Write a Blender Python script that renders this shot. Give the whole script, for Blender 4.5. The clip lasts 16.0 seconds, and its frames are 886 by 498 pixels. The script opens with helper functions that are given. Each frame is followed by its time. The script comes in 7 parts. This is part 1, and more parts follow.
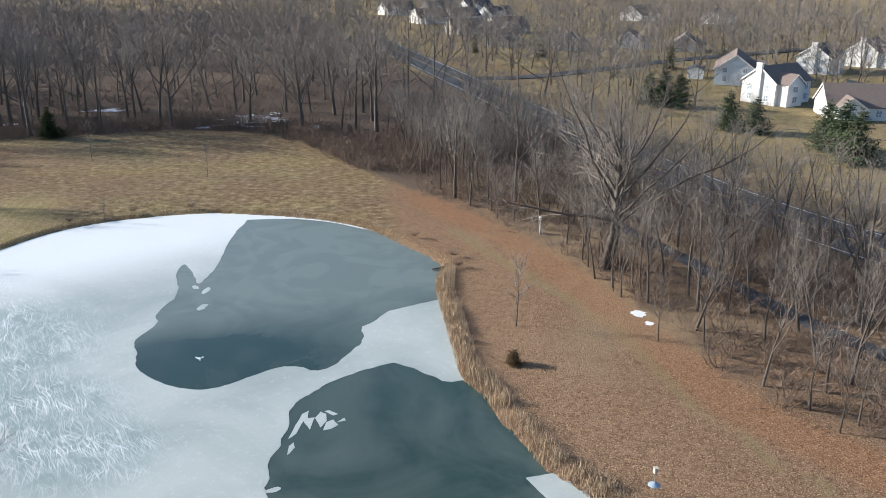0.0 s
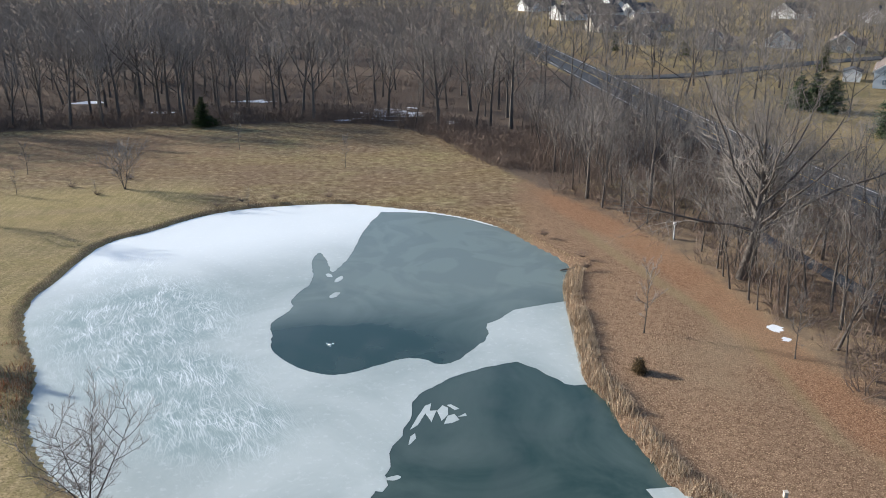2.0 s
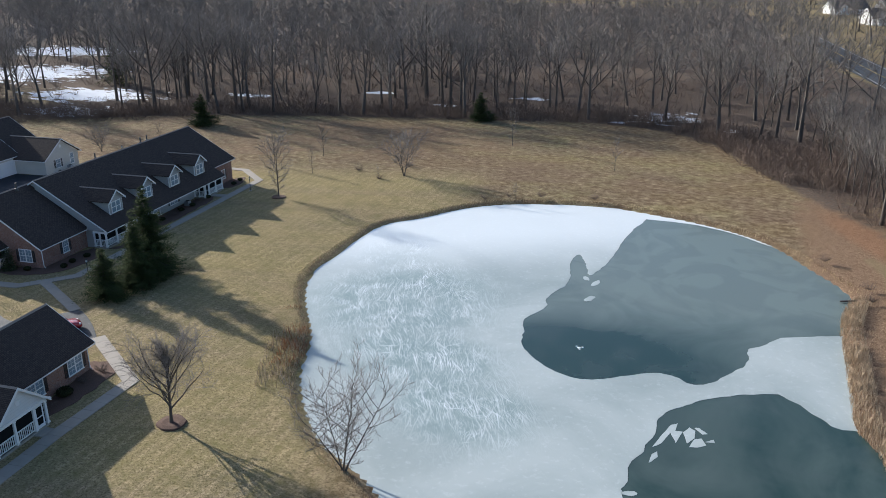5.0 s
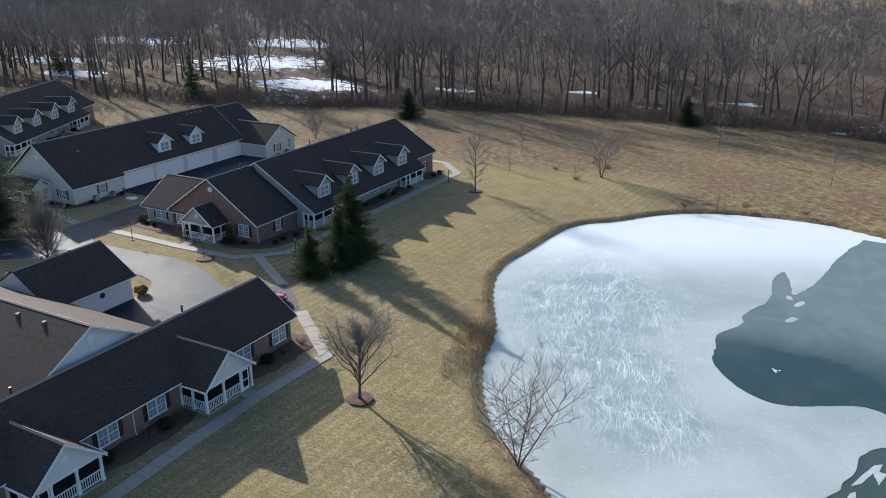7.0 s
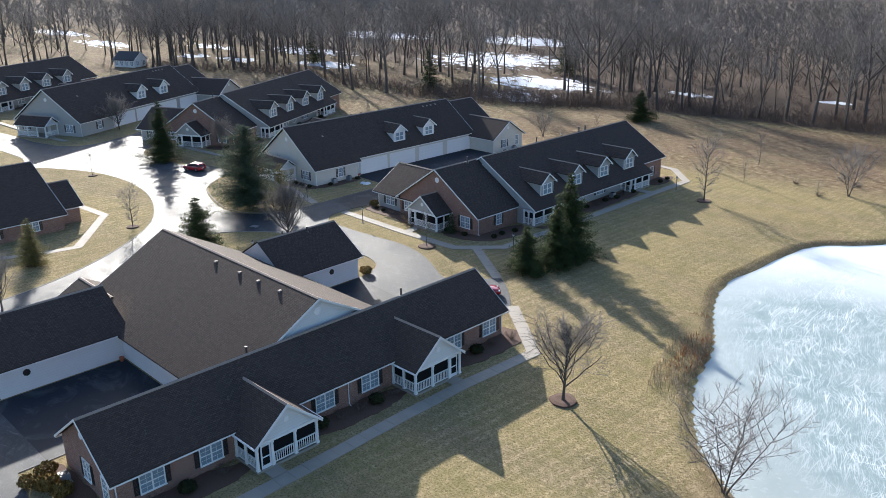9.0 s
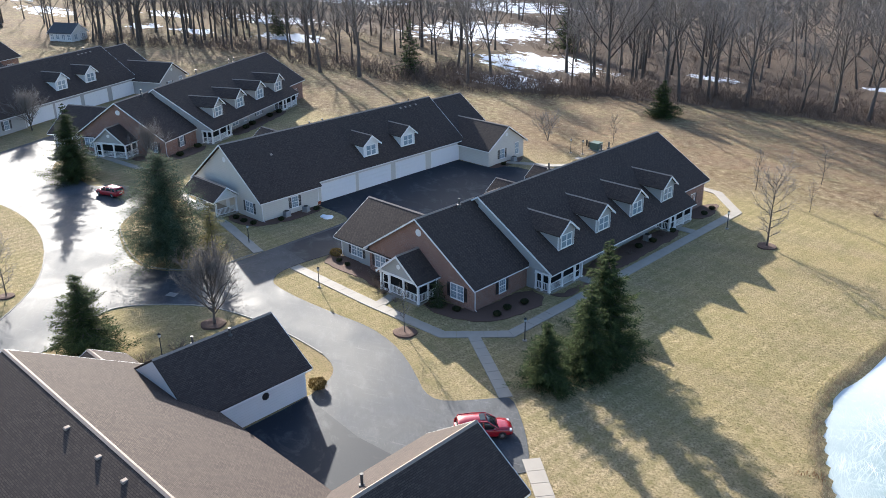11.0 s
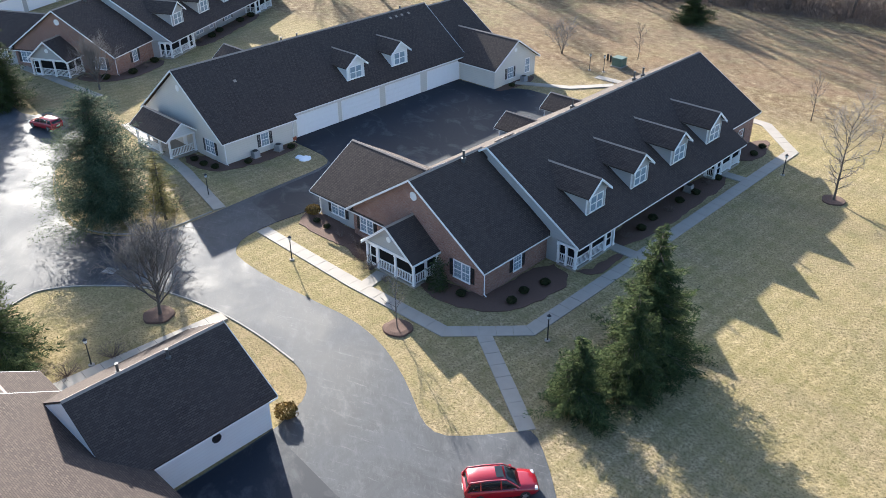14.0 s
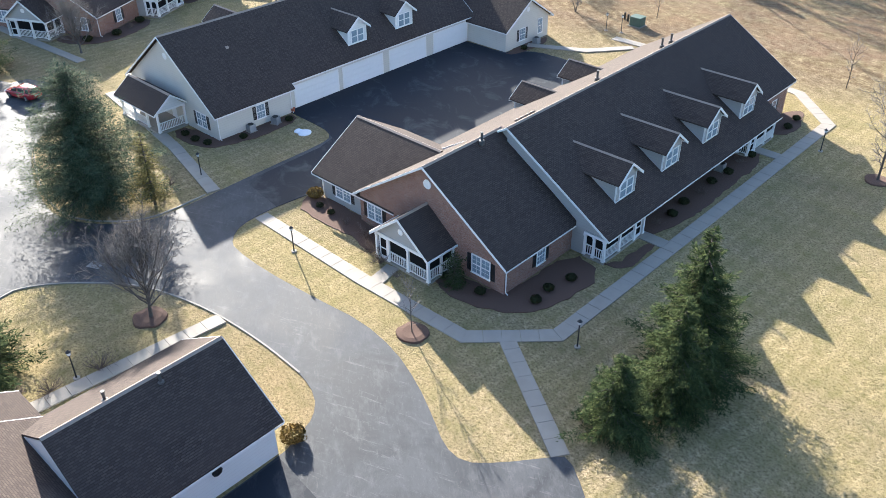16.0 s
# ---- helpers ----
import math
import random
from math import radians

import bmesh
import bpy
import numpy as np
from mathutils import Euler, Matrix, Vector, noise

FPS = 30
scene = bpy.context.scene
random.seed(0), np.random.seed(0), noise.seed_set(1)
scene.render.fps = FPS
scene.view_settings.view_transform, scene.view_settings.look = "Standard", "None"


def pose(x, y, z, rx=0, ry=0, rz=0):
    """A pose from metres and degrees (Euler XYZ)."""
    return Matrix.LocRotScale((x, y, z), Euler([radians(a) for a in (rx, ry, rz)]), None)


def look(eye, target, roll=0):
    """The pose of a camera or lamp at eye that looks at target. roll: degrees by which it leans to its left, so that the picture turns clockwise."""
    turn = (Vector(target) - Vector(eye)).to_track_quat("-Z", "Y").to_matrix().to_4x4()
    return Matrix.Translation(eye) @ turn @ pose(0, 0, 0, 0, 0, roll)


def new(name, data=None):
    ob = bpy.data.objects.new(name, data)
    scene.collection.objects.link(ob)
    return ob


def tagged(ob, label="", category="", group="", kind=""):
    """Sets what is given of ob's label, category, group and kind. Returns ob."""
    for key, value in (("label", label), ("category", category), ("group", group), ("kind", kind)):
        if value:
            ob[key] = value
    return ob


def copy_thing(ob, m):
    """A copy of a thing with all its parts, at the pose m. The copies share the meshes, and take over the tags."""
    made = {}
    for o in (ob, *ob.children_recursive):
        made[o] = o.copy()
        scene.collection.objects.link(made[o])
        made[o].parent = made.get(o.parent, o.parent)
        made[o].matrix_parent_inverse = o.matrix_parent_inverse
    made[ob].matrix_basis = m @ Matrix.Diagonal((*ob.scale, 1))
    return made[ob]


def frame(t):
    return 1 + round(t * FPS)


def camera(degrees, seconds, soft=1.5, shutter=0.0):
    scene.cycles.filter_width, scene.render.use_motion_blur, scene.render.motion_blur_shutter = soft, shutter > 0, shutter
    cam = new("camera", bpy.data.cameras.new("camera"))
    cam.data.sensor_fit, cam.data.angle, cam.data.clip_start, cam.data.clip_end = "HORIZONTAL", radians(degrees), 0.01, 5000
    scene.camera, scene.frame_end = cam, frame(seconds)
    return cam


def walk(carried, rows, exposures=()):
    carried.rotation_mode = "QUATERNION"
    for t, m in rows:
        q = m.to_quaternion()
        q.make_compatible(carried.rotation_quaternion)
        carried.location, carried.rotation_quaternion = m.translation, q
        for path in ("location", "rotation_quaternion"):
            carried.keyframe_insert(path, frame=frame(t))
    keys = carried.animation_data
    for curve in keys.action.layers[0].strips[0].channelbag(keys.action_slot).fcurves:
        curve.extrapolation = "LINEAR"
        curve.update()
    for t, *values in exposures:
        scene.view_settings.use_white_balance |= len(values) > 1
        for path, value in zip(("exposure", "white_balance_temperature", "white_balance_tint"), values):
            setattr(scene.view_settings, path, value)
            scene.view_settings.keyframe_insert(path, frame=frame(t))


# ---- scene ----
cam = camera(55.85, 16.0, soft=0.8)
PATH = [
    (0, (0.26, -0.117, 38.128), (10.165, 45.987, 21.506), 0.21),
    (0.5, (0.281, -0.185, 38.24), (8.945, 46.139, 21.538), 0.14),
    (1, (0.157, -0.247, 38.284), (7.033, 46.363, 21.544), 0.10),
    (1.5, (0.093, -0.318, 38.338), (4.7, 46.556, 21.557), 0.10),
    (2, (0.161, -0.321, 38.536), (2.48, 46.69, 21.665), -0.07),
    (2.5, (0.158, -0.363, 38.628), (0.155, 46.702, 21.751), -0.12),
    (3, (0.258, -0.291, 38.62), (-2.209, 46.71, 21.745), -0.22),
    (3.5, (0.214, -0.323, 38.741), (-4.864, 46.464, 21.854), -0.25),
    (4, (0.24, -0.346, 38.85), (-7.595, 46.059, 21.963), -0.31),
    (4.5, (0.266, -0.355, 38.913), (-10.209, 45.527, 22.029), -0.38),
    (5, (0.291, -0.351, 38.912), (-12.688, 44.889, 22.034), -0.46),
    (5.5, (0.309, -0.362, 38.889), (-15.137, 44.099, 22.018), -0.53),
    (6, (0.316, -0.412, 38.889), (-17.659, 43.089, 22.019), -0.59),
    (6.5, (0.305, -0.527, 38.955), (-20.343, 41.766, 22.076), -0.62),
    (7, (0.285, -0.685, 39.068), (-23.087, 40.161, 22.175), -0.64),
    (7.5, (0.327, -0.611, 38.896), (-25.9, 38.492, 22.071), -0.73),
    (8, (0.389, -0.687, 39.025), (-28.342, 36.609, 22.185), -0.74),
    (8.5, (0.301, -0.662, 38.905), (-31.026, 34.512, 22.128), -0.76),
    (9, (0.277, -0.62, 38.975), (-33.317, 32.395, 22.199), -0.75),
    (9.5, (-0.794, 0.567, 38.973), (-33.388, 34.604, 22.267), -0.57),
    (9.7, (-3.216, 3.21, 39.208), (-35.946, 37.204, 22.68), -0.70),
    (10, (-7.437, 7.612, 39.557), (-40.276, 41.491, 23.01), -0.83),
    (10.3, (-12.501, 12.609, 39.882), (-45.288, 46.293, 22.841), -0.85),
    (10.6, (-17.912, 17.78, 40.154), (-50.522, 51.213, 22.296), -0.80),
    (10.9, (-23.174, 22.707, 40.343), (-55.522, 55.851, 21.497), -0.73),
    (11.2, (-27.791, 26.97, 40.421), (-59.837, 59.815, 20.565), -0.68),
    (11.5, (-31.266, 30.148, 40.359), (-63.024, 62.722, 19.615), -0.68),
    (11.8, (-33.103, 31.823, 40.129), (-64.647, 64.198, 18.755), -0.77),
    (12, (-33.671, 32.345, 39.912), (-65.111, 64.621, 18.237), -0.88),
    (12.5, (-34.949, 33.712, 40.031), (-66.026, 65.604, 17.292), -0.97),
    (13, (-36.179, 35.143, 39.971), (-66.907, 66.726, 16.342), -0.93),
    (13.5, (-37.567, 36.592, 39.963), (-67.874, 67.908, 15.451), -0.72),
    (14, (-38.944, 37.878, 39.877), (-68.879, 68.978, 14.645), -0.63),
    (14.5, (-40.388, 39.079, 39.873), (-69.967, 69.935, 13.931), -0.60),
    (15, (-42.023, 40.105, 39.868), (-71.223, 70.725, 13.226), -0.53),
    (15.5, (-43.781, 41.046, 39.815), (-72.616, 71.432, 12.516), -0.52),
    (16, (-45.427, 41.962, 39.858), (-73.932, 72.081, 11.923), -0.54),
]
EXPOSURES = [(0.0, 0.92, 6480, 10), (4.0, 0.78, 6300, 10), (7.0, 0.90, 6200, 10), (9.0, 1.30, 6300, 10), (12.0, 1.72, 6330, 10), (14.0, 1.86, 6330, 10), (16.0, 2.11, 6400, 10)]
walk(cam, [(t, look(eye, target, roll)) for t, eye, target, roll in PATH], EXPOSURES)


# ---- light: low winter sun, hazy sky ----
SUN_FROM = Vector((-0.853, 0.414, 0.322)).normalized()
world = bpy.data.worlds.new("sky")
scene.world = world
world.use_nodes = True
wn = world.node_tree
sky = wn.nodes.new("ShaderNodeTexSky")
sky.sky_type = "NISHITA"
sky.sun_disc = False
sky.sun_elevation = math.asin(SUN_FROM.z)
sky.sun_rotation = math.atan2(SUN_FROM.x, SUN_FROM.y)
sky.air_density, sky.dust_density, sky.ozone_density = 1.0, 2.0, 3.4
wn.links.new(sky.outputs[0], wn.nodes["Background"].inputs[0])
wn.nodes["Background"].inputs[1].default_value = 0.110
sun_data = bpy.data.lights.new("sun", "SUN")
sun_data.energy, sun_data.angle, sun_data.color = 5.0, radians(0.6), (1.0, 0.94, 0.85)
sun = new("sun", sun_data)
sun.matrix_world = look(SUN_FROM * 100, (0, 0, 0))


# ---- node material kit ----
class Kit:
    """A Principled material with short calls for the usual nodes."""

    def __init__(self, name, rough=0.8, metal=0.0):
        self.mat = bpy.data.materials.new(name)
        self.mat.use_nodes = True
        self.nt = self.mat.node_tree
        self.bsdf = self.nt.nodes["Principled BSDF"]
        self.bsdf.inputs["Roughness"].default_value = rough
        self.bsdf.inputs["Metallic"].default_value = metal

    def node(self, kind, **sockets):
        n = self.nt.nodes.new(kind)
        for key, value in sockets.items():
            self.put(n, key.replace("_", " "), value)
        return n

    def put(self, n, key, value):
        slot = n.inputs[int(key) if key.isdigit() else key]
        if isinstance(value, bpy.types.NodeSocket):
            self.nt.links.new(value, slot)
        else:
            slot.default_value = value

    def where(self, kind="Object"):
        return self.node("ShaderNodeTexCoord").outputs[kind]

    def place(self):
        return self.node("ShaderNodeNewGeometry").outputs["Position"]

    def scaled(self, vec, sx, sy, sz, turn=0.0):
        if turn:
            r = self.node("ShaderNodeMapping", Vector=vec)
            r.inputs["Rotation"].default_value = (0, 0, radians(turn))
            vec = r.outputs[0]
        n = self.node("ShaderNodeMapping", Vector=vec)
        n.inputs["Scale"].default_value = (sx, sy, sz)
        return n.outputs[0]

    def noise(self, vec, scale, detail=4.0, rough=0.55, distort=0.0):
        n = self.node("ShaderNodeTexNoise", Vector=vec, Scale=scale, Detail=detail, Roughness=rough, Distortion=distort)
        return n.outputs["Fac"]

    def ramp(self, fac, *stops):
        n = self.node("ShaderNodeValToRGB", Fac=fac)
        ramp = n.color_ramp
        while len(ramp.elements) < len(stops):
            ramp.elements.new(0.5)
        for e, (at, colour) in zip(ramp.elements, stops):
            e.position = at
            e.color = (*colour, 1) if isinstance(colour, tuple) else (colour, colour, colour, 1)
        return n.outputs["Color"]

    def mix(self, fac, a, b, how="MIX"):
        n = self.nt.nodes.new("ShaderNodeMix")
        n.data_type, n.blend_type = "RGBA", how
        for slot, value in ((0, fac), (6, a), (7, b)):
            if isinstance(value, bpy.types.NodeSocket):
                self.nt.links.new(value, n.inputs[slot])
            else:
                n.inputs[slot].default_value = (*value, 1) if isinstance(value, tuple) else value if slot == 0 else (value, value, value, 1)
        return n.outputs[2]

    def math(self, how, a, b=0.0):
        n = self.nt.nodes.new("ShaderNodeMath")
        n.operation = how
        for slot, value in ((0, a), (1, b)):
            if isinstance(value, bpy.types.NodeSocket):
                self.nt.links.new(value, n.inputs[slot])
            else:
                n.inputs[slot].default_value = value
        return n.outputs[0]

    def attr(self, name):
        n = self.nt.nodes.new("ShaderNodeAttribute")
        n.attribute_name = name
        return n.outputs["Fac"]

    def random(self):
        return self.node("ShaderNodeObjectInfo").outputs["Random"]

    def island(self):
        return self.node("ShaderNodeNewGeometry").outputs["Random Per Island"]

    def bump(self, height, strength=0.4, distance=0.05):
        n = self.node("ShaderNodeBump", Height=height, Strength=strength, Distance=distance)
        self.put(self.bsdf, "Normal", n.outputs[0])

    def colour(self, value):
        self.put(self.bsdf, "Base Color", (*value, 1) if isinstance(value, tuple) else value)
        return self

    def gloss(self, value):
        self.put(self.bsdf, "Roughness", value)


def plain(name, colour, rough=0.7, metal=0.0, vary=0.15, scale=3.0):
    """A surface of one colour with soft stains and fine grain."""
    k = Kit(name, rough, metal)
    p = k.where()
    dark = tuple(c * (1 - vary) for c in colour)
    light = tuple(min(1, c * (1 + vary)) for c in colour)
    k.colour(k.mix(k.noise(p, scale), dark, light))
    k.bump(k.noise(p, 40), 0.15, 0.01)
    return k.mat


# ---- materials ----
def ground_material():
    k = Kit("ground_cover", 1.0)
    k.bsdf.inputs["Specular IOR Level"].default_value = 0.05
    p = k.place()
    big, mid, fine = k.noise(p, 0.03, 5), k.noise(p, 0.35, 5), k.noise(p, 5.0, 5, 0.7)
    clump = k.noise(k.scaled(p, 1, 1, 1), 1.6, 6, 0.7)
    # mown lawn: straw with olive shade, faint mowing stripes along the houses
    stripe = k.node("ShaderNodeTexWave", Vector=k.scaled(p, 1, 0.1, 1, 4), Scale=0.24, Distortion=0.9, Detail=2.0).outputs["Fac"]
    blade = k.noise(p, 2.6, 8, 0.75)
    lawn = k.mix(k.ramp(blade, (0.30, 0.0), (0.68, 1.0)), (0.150, 0.122, 0.064), (0.56, 0.435, 0.28))
    lawn = k.mix(k.math("MULTIPLY", stripe, 0.5), lawn, (0.228, 0.19, 0.098))
    lawn = k.mix(k.ramp(big, (0.40, 0.0), (0.64, 0.7)), lawn, (0.32, 0.245, 0.135))
    lawn = k.mix(k.ramp(mid, (0.45, 0.0), (0.7, 0.6)), lawn, (0.205, 0.178, 0.088))
    lawn = k.mix(k.ramp(fine, (0.34, 0.8), (0.52, 0.0)), lawn, (0.085, 0.072, 0.034))
    # rough meadow
    streak = k.noise(k.scaled(p, 0.7, 1.0, 1, 8), 0.25, 6)
    meadow = k.mix(k.ramp(blade, (0.32, 0.0), (0.66, 1.0)), (0.125, 0.094, 0.058), (0.40, 0.312, 0.192))
    meadow = k.mix(k.ramp(streak, (0.45, 0.0), (0.62, 0.6)), meadow, (0.30, 0.262, 0.135))
    meadow = k.mix(k.ramp(big, (0.42, 0.7), (0.55, 0.0)), meadow, (0.23, 0.16, 0.11))
    meadow = k.mix(k.ramp(fine, (0.36, 0.85), (0.54, 0.0)), meadow, (0.070, 0.046, 0.028))
    mott = k.noise(k.scaled(p, 0.9, 1.15, 1, 15), 0.8, 7, 0.72)
    meadow = k.mix(k.ramp(mott, (0.40, 0.75), (0.52, 0.0)), meadow, (0.115, 0.075, 0.045))
    meadow = k.mix(k.ramp(mott, (0.54, 0.0), (0.68, 0.7)), meadow, (0.43, 0.345, 0.220))
    lawn = k.mix(k.ramp(mott, (0.36, 0.6), (0.50, 0.0)), lawn, (0.19, 0.165, 0.075))
    # fallen oak leaves
    cell = k.node("ShaderNodeTexVoronoi", Vector=p, Scale=11.0).outputs["Color"]
    grain = k.node("ShaderNodeTexVoronoi", Vector=p, Scale=6.5).outputs["Distance"]
    pick = k.node("ShaderNodeSeparateColor", Color=cell).outputs[0]
    leafy = k.mix(k.ramp(pick, (0.25, 0.0), (0.85, 1.0)), (0.145, 0.094, 0.060), (0.49, 0.355, 0.228))
    leafy = k.mix(k.ramp(grain, (0.25, 0.0), (0.5, 0.7)), leafy, (0.10, 0.058, 0.036))
    leafy = k.mix(k.ramp(clump, (0.40, 0.0), (0.65, 0.55)), leafy, (0.31, 0.205, 0.135))
    leafy = k.mix(k.ramp(big, (0.48, 0.0), (0.60, 0.6)), leafy, (0.28, 0.215, 0.14))
    leafy = k.mix(k.ramp(k.math("ADD", k.attr("rust"), k.math("MULTIPLY", k.math("SUBTRACT", clump, 0.5), 0.9)), (0.40, 0.0), (0.9, 0.32)), leafy, k.mix(pick, (0.15, 0.062, 0.030), (0.43, 0.20, 0.10)))
    leafy = k.mix(k.ramp(k.math("ADD", k.attr("trail"), k.math("MULTIPLY", k.math("SUBTRACT", clump, 0.5), 0.8)), (0.45, 0.0), (0.9, 0.42)), leafy, k.mix(blade, (0.13, 0.105, 0.055), (0.32, 0.265, 0.15)))
    # woodland floor
    wood = k.mix(k.ramp(blade, (0.35, 0.0), (0.68, 1.0)), (0.058, 0.047, 0.039), (0.20, 0.158, 0.125))
    wood = k.mix(k.ramp(clump, (0.45, 0.0), (0.68, 0.8)), wood, (0.15, 0.098, 0.070))
    c = k.mix(k.attr("lawn"), meadow, lawn)
    c = k.mix(k.ramp(k.math("ADD", k.attr("leaf"), k.math("MULTIPLY", k.math("SUBTRACT", mid, 0.5), 0.9)), (0.35, 0.0), (0.65, 1.0)), c, leafy)
    c = k.mix(k.ramp(k.math("ADD", k.attr("wood"), k.math("MULTIPLY", k.math("SUBTRACT", mid, 0.5), 0.8)), (0.35, 0.0), (0.65, 1.0)), c, wood)
    c = k.mix(k.ramp(k.math("ADD", k.attr("bare"), k.math("MULTIPLY", k.math("SUBTRACT", clump, 0.5), 0.6)), (0.4, 0.0), (0.6, 1.0)), c, (0.20, 0.13, 0.085))
    patch = k.noise(k.scaled(p, 0.6, 1.4, 1, 20), 0.22, 6, 0.65)
    snow = k.ramp(k.math("ADD", k.attr("snow"), k.math("MULTIPLY", k.math("SUBTRACT", patch, 0.5), 2.2)), (0.60, 0.0), (0.68, 1.0))
    band = k.noise(k.scaled(p, 0.35, 1.6, 1, -6), 0.06, 4, 0.6, 0.6)
    soft = k.mix(k.ramp(band, (0.42, 0.0), (0.60, 0.75)), (0.5, 0.5, 0.5), (0.53, 0.535, 0.47))
    soft = k.mix(k.ramp(band, (0.28, 0.75), (0.44, 0.0)), soft, (0.43, 0.415, 0.41))
    c = k.mix(k.math("SUBTRACT", 1.0, k.math("MAXIMUM", k.attr("wood"), k.attr("leaf"))), c, k.mix(1.0, c, soft, "OVERLAY"))
    c = k.mix(snow, c, (0.74, 0.77, 0.82))
    k.colour(c)
    k.bump(k.mix(0.5, fine, blade), 0.9, 0.3)
    return k.mat


def asphalt_material():
    k = Kit("asphalt", 0.62)
    p = k.place()
    wear = k.noise(p, 0.16, 6, 0.65, 0.8)
    c = k.mix(k.ramp(wear, (0.38, 0.0), (0.62, 1.0)), (0.034, 0.040, 0.047), (0.084, 0.090, 0.097))
    salt = k.noise(k.scaled(p, 0.5, 1.3, 1, 35), 0.7, 6, 0.72)
    c = k.mix(k.ramp(salt, (0.52, 0.0), (0.74, 0.5)), c, (0.16, 0.164, 0.17))
    lane = k.noise(k.scaled(p, 0.5, 4.0, 1, -20), 0.6, 8, 0.8)
    c = k.mix(k.ramp(lane, (0.57, 0.0), (0.68, 0.7)), c, (0.20, 0.20, 0.205))
    scuff = k.noise(k.scaled(p, 0.9, 3.2, 1, 40), 1.6, 8, 0.8, 0.8)
    c = k.mix(k.ramp(scuff, (0.55, 0.0), (0.70, 0.55)), c, (0.17, 0.172, 0.178))
    c = k.mix(k.ramp(scuff, (0.30, 0.6), (0.45, 0.0)), c, (0.030, 0.034, 0.040))
    c = k.mix(k.math("MULTIPLY", k.noise(p, 30, 3), 0.3), c, (0.03, 0.03, 0.035))
    k.colour(c)
    k.gloss(k.ramp(wear, (0.35, 0.60), (0.65, 0.76)))
    k.bsdf.inputs["Specular IOR Level"].default_value = 0.14
    k.bump(k.noise(p, 14, 3), 0.12, 0.02)
    return k.mat


def sealed_shaded_material():
    """Seal coat coloured blue-black with house shade, worn through to grey in streaks where cars turn."""
    k = Kit("sealed_shaded_asphalt", 0.6)
    p = k.place()
    wear = k.noise(k.scaled(p, 0.8, 1.2, 1, 25), 0.28, 7, 0.7, 1.0)
    # Blue-black base: part seal coat, part the bluish house shade over the courts.
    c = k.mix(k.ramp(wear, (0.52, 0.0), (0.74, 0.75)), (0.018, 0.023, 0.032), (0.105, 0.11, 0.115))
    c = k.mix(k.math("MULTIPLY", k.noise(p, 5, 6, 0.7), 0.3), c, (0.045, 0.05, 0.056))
    k.colour(c)
    k.bsdf.inputs["Specular IOR Level"].default_value = 0.08
    k.bump(k.noise(p, 14, 3), 0.12, 0.02)
    return k.mat


def concrete_material():
    k = Kit("concrete", 0.85)
    p = k.place()
    c = k.mix(k.noise(p, 0.8, 6), (0.25, 0.22, 0.185), (0.36, 0.325, 0.275))
    c = k.mix(k.math("MULTIPLY", k.random(), 0.35), c, (0.30, 0.27, 0.235))
    c = k.mix(k.ramp(k.noise(p, 4.0, 6, 0.7), (0.55, 0.0), (0.75, 0.5)), c, (0.28, 0.26, 0.23))
    k.colour(c)
    k.bump(k.noise(p, 25, 4), 0.25, 0.01)
    return k.mat


def shingle_material():
    k = Kit("roof_shingles", 0.9)
    k.bsdf.inputs["Specular IOR Level"].default_value = 0.13
    uv = k.where("UV")
    bricks = k.node("ShaderNodeTexBrick", Vector=uv, Scale=1.0)
    bricks.offset = 0.5
    for key, v in (("Mortar Size", 0.018), ("Brick Width", 0.33), ("Row Height", 0.15), ("Bias", 0.0), ("Mortar Smooth", 0.3)):
        bricks.inputs[key].default_value = v
    bricks.inputs["Color1"].default_value = (0.056, 0.043, 0.038, 1)
    bricks.inputs["Color2"].default_value = (0.098, 0.075, 0.064, 1)
    bricks.inputs["Mortar"].default_value = (0.026, 0.020, 0.018, 1)
    blotch = k.noise(uv, 0.35, 5)
    c = k.mix(k.ramp(blotch, (0.35, 0.55), (0.7, 0.0)), bricks.outputs["Color"], (0.068, 0.052, 0.045))
    c = k.mix(k.ramp(k.noise(k.scaled(uv, 1.6, 0.15, 1), 1.0, 5), (0.55, 0.0), (0.75, 0.4)), c, (0.045, 0.038, 0.036))
    k.colour(c)
    k.bump(k.mix(0.5, bricks.outputs["Fac"], k.noise(uv, 25, 4, 0.7)), -0.7, 0.025)
    return k.mat


def brick_material():
    k = Kit("red_brick", 0.9)
    uv = k.where("UV")
    bricks = k.node("ShaderNodeTexBrick", Vector=uv, Scale=1.0)
    for key, v in (("Mortar Size", 0.010), ("Brick Width", 0.215), ("Row Height", 0.075)):
        bricks.inputs[key].default_value = v
    bricks.inputs["Color1"].default_value = (0.20, 0.085, 0.058, 1)
    bricks.inputs["Color2"].default_value = (0.33, 0.165, 0.115, 1)
    bricks.inputs["Mortar"].default_value = (0.34, 0.28, 0.24, 1)
    c = k.mix(k.ramp(k.noise(uv, 0.7, 6), (0.4, 0.35), (0.65, 0.0)), bricks.outputs["Color"], (0.17, 0.09, 0.07))
    k.colour(c)
    k.bump(bricks.outputs["Fac"], -0.4, 0.01)
    return k.mat


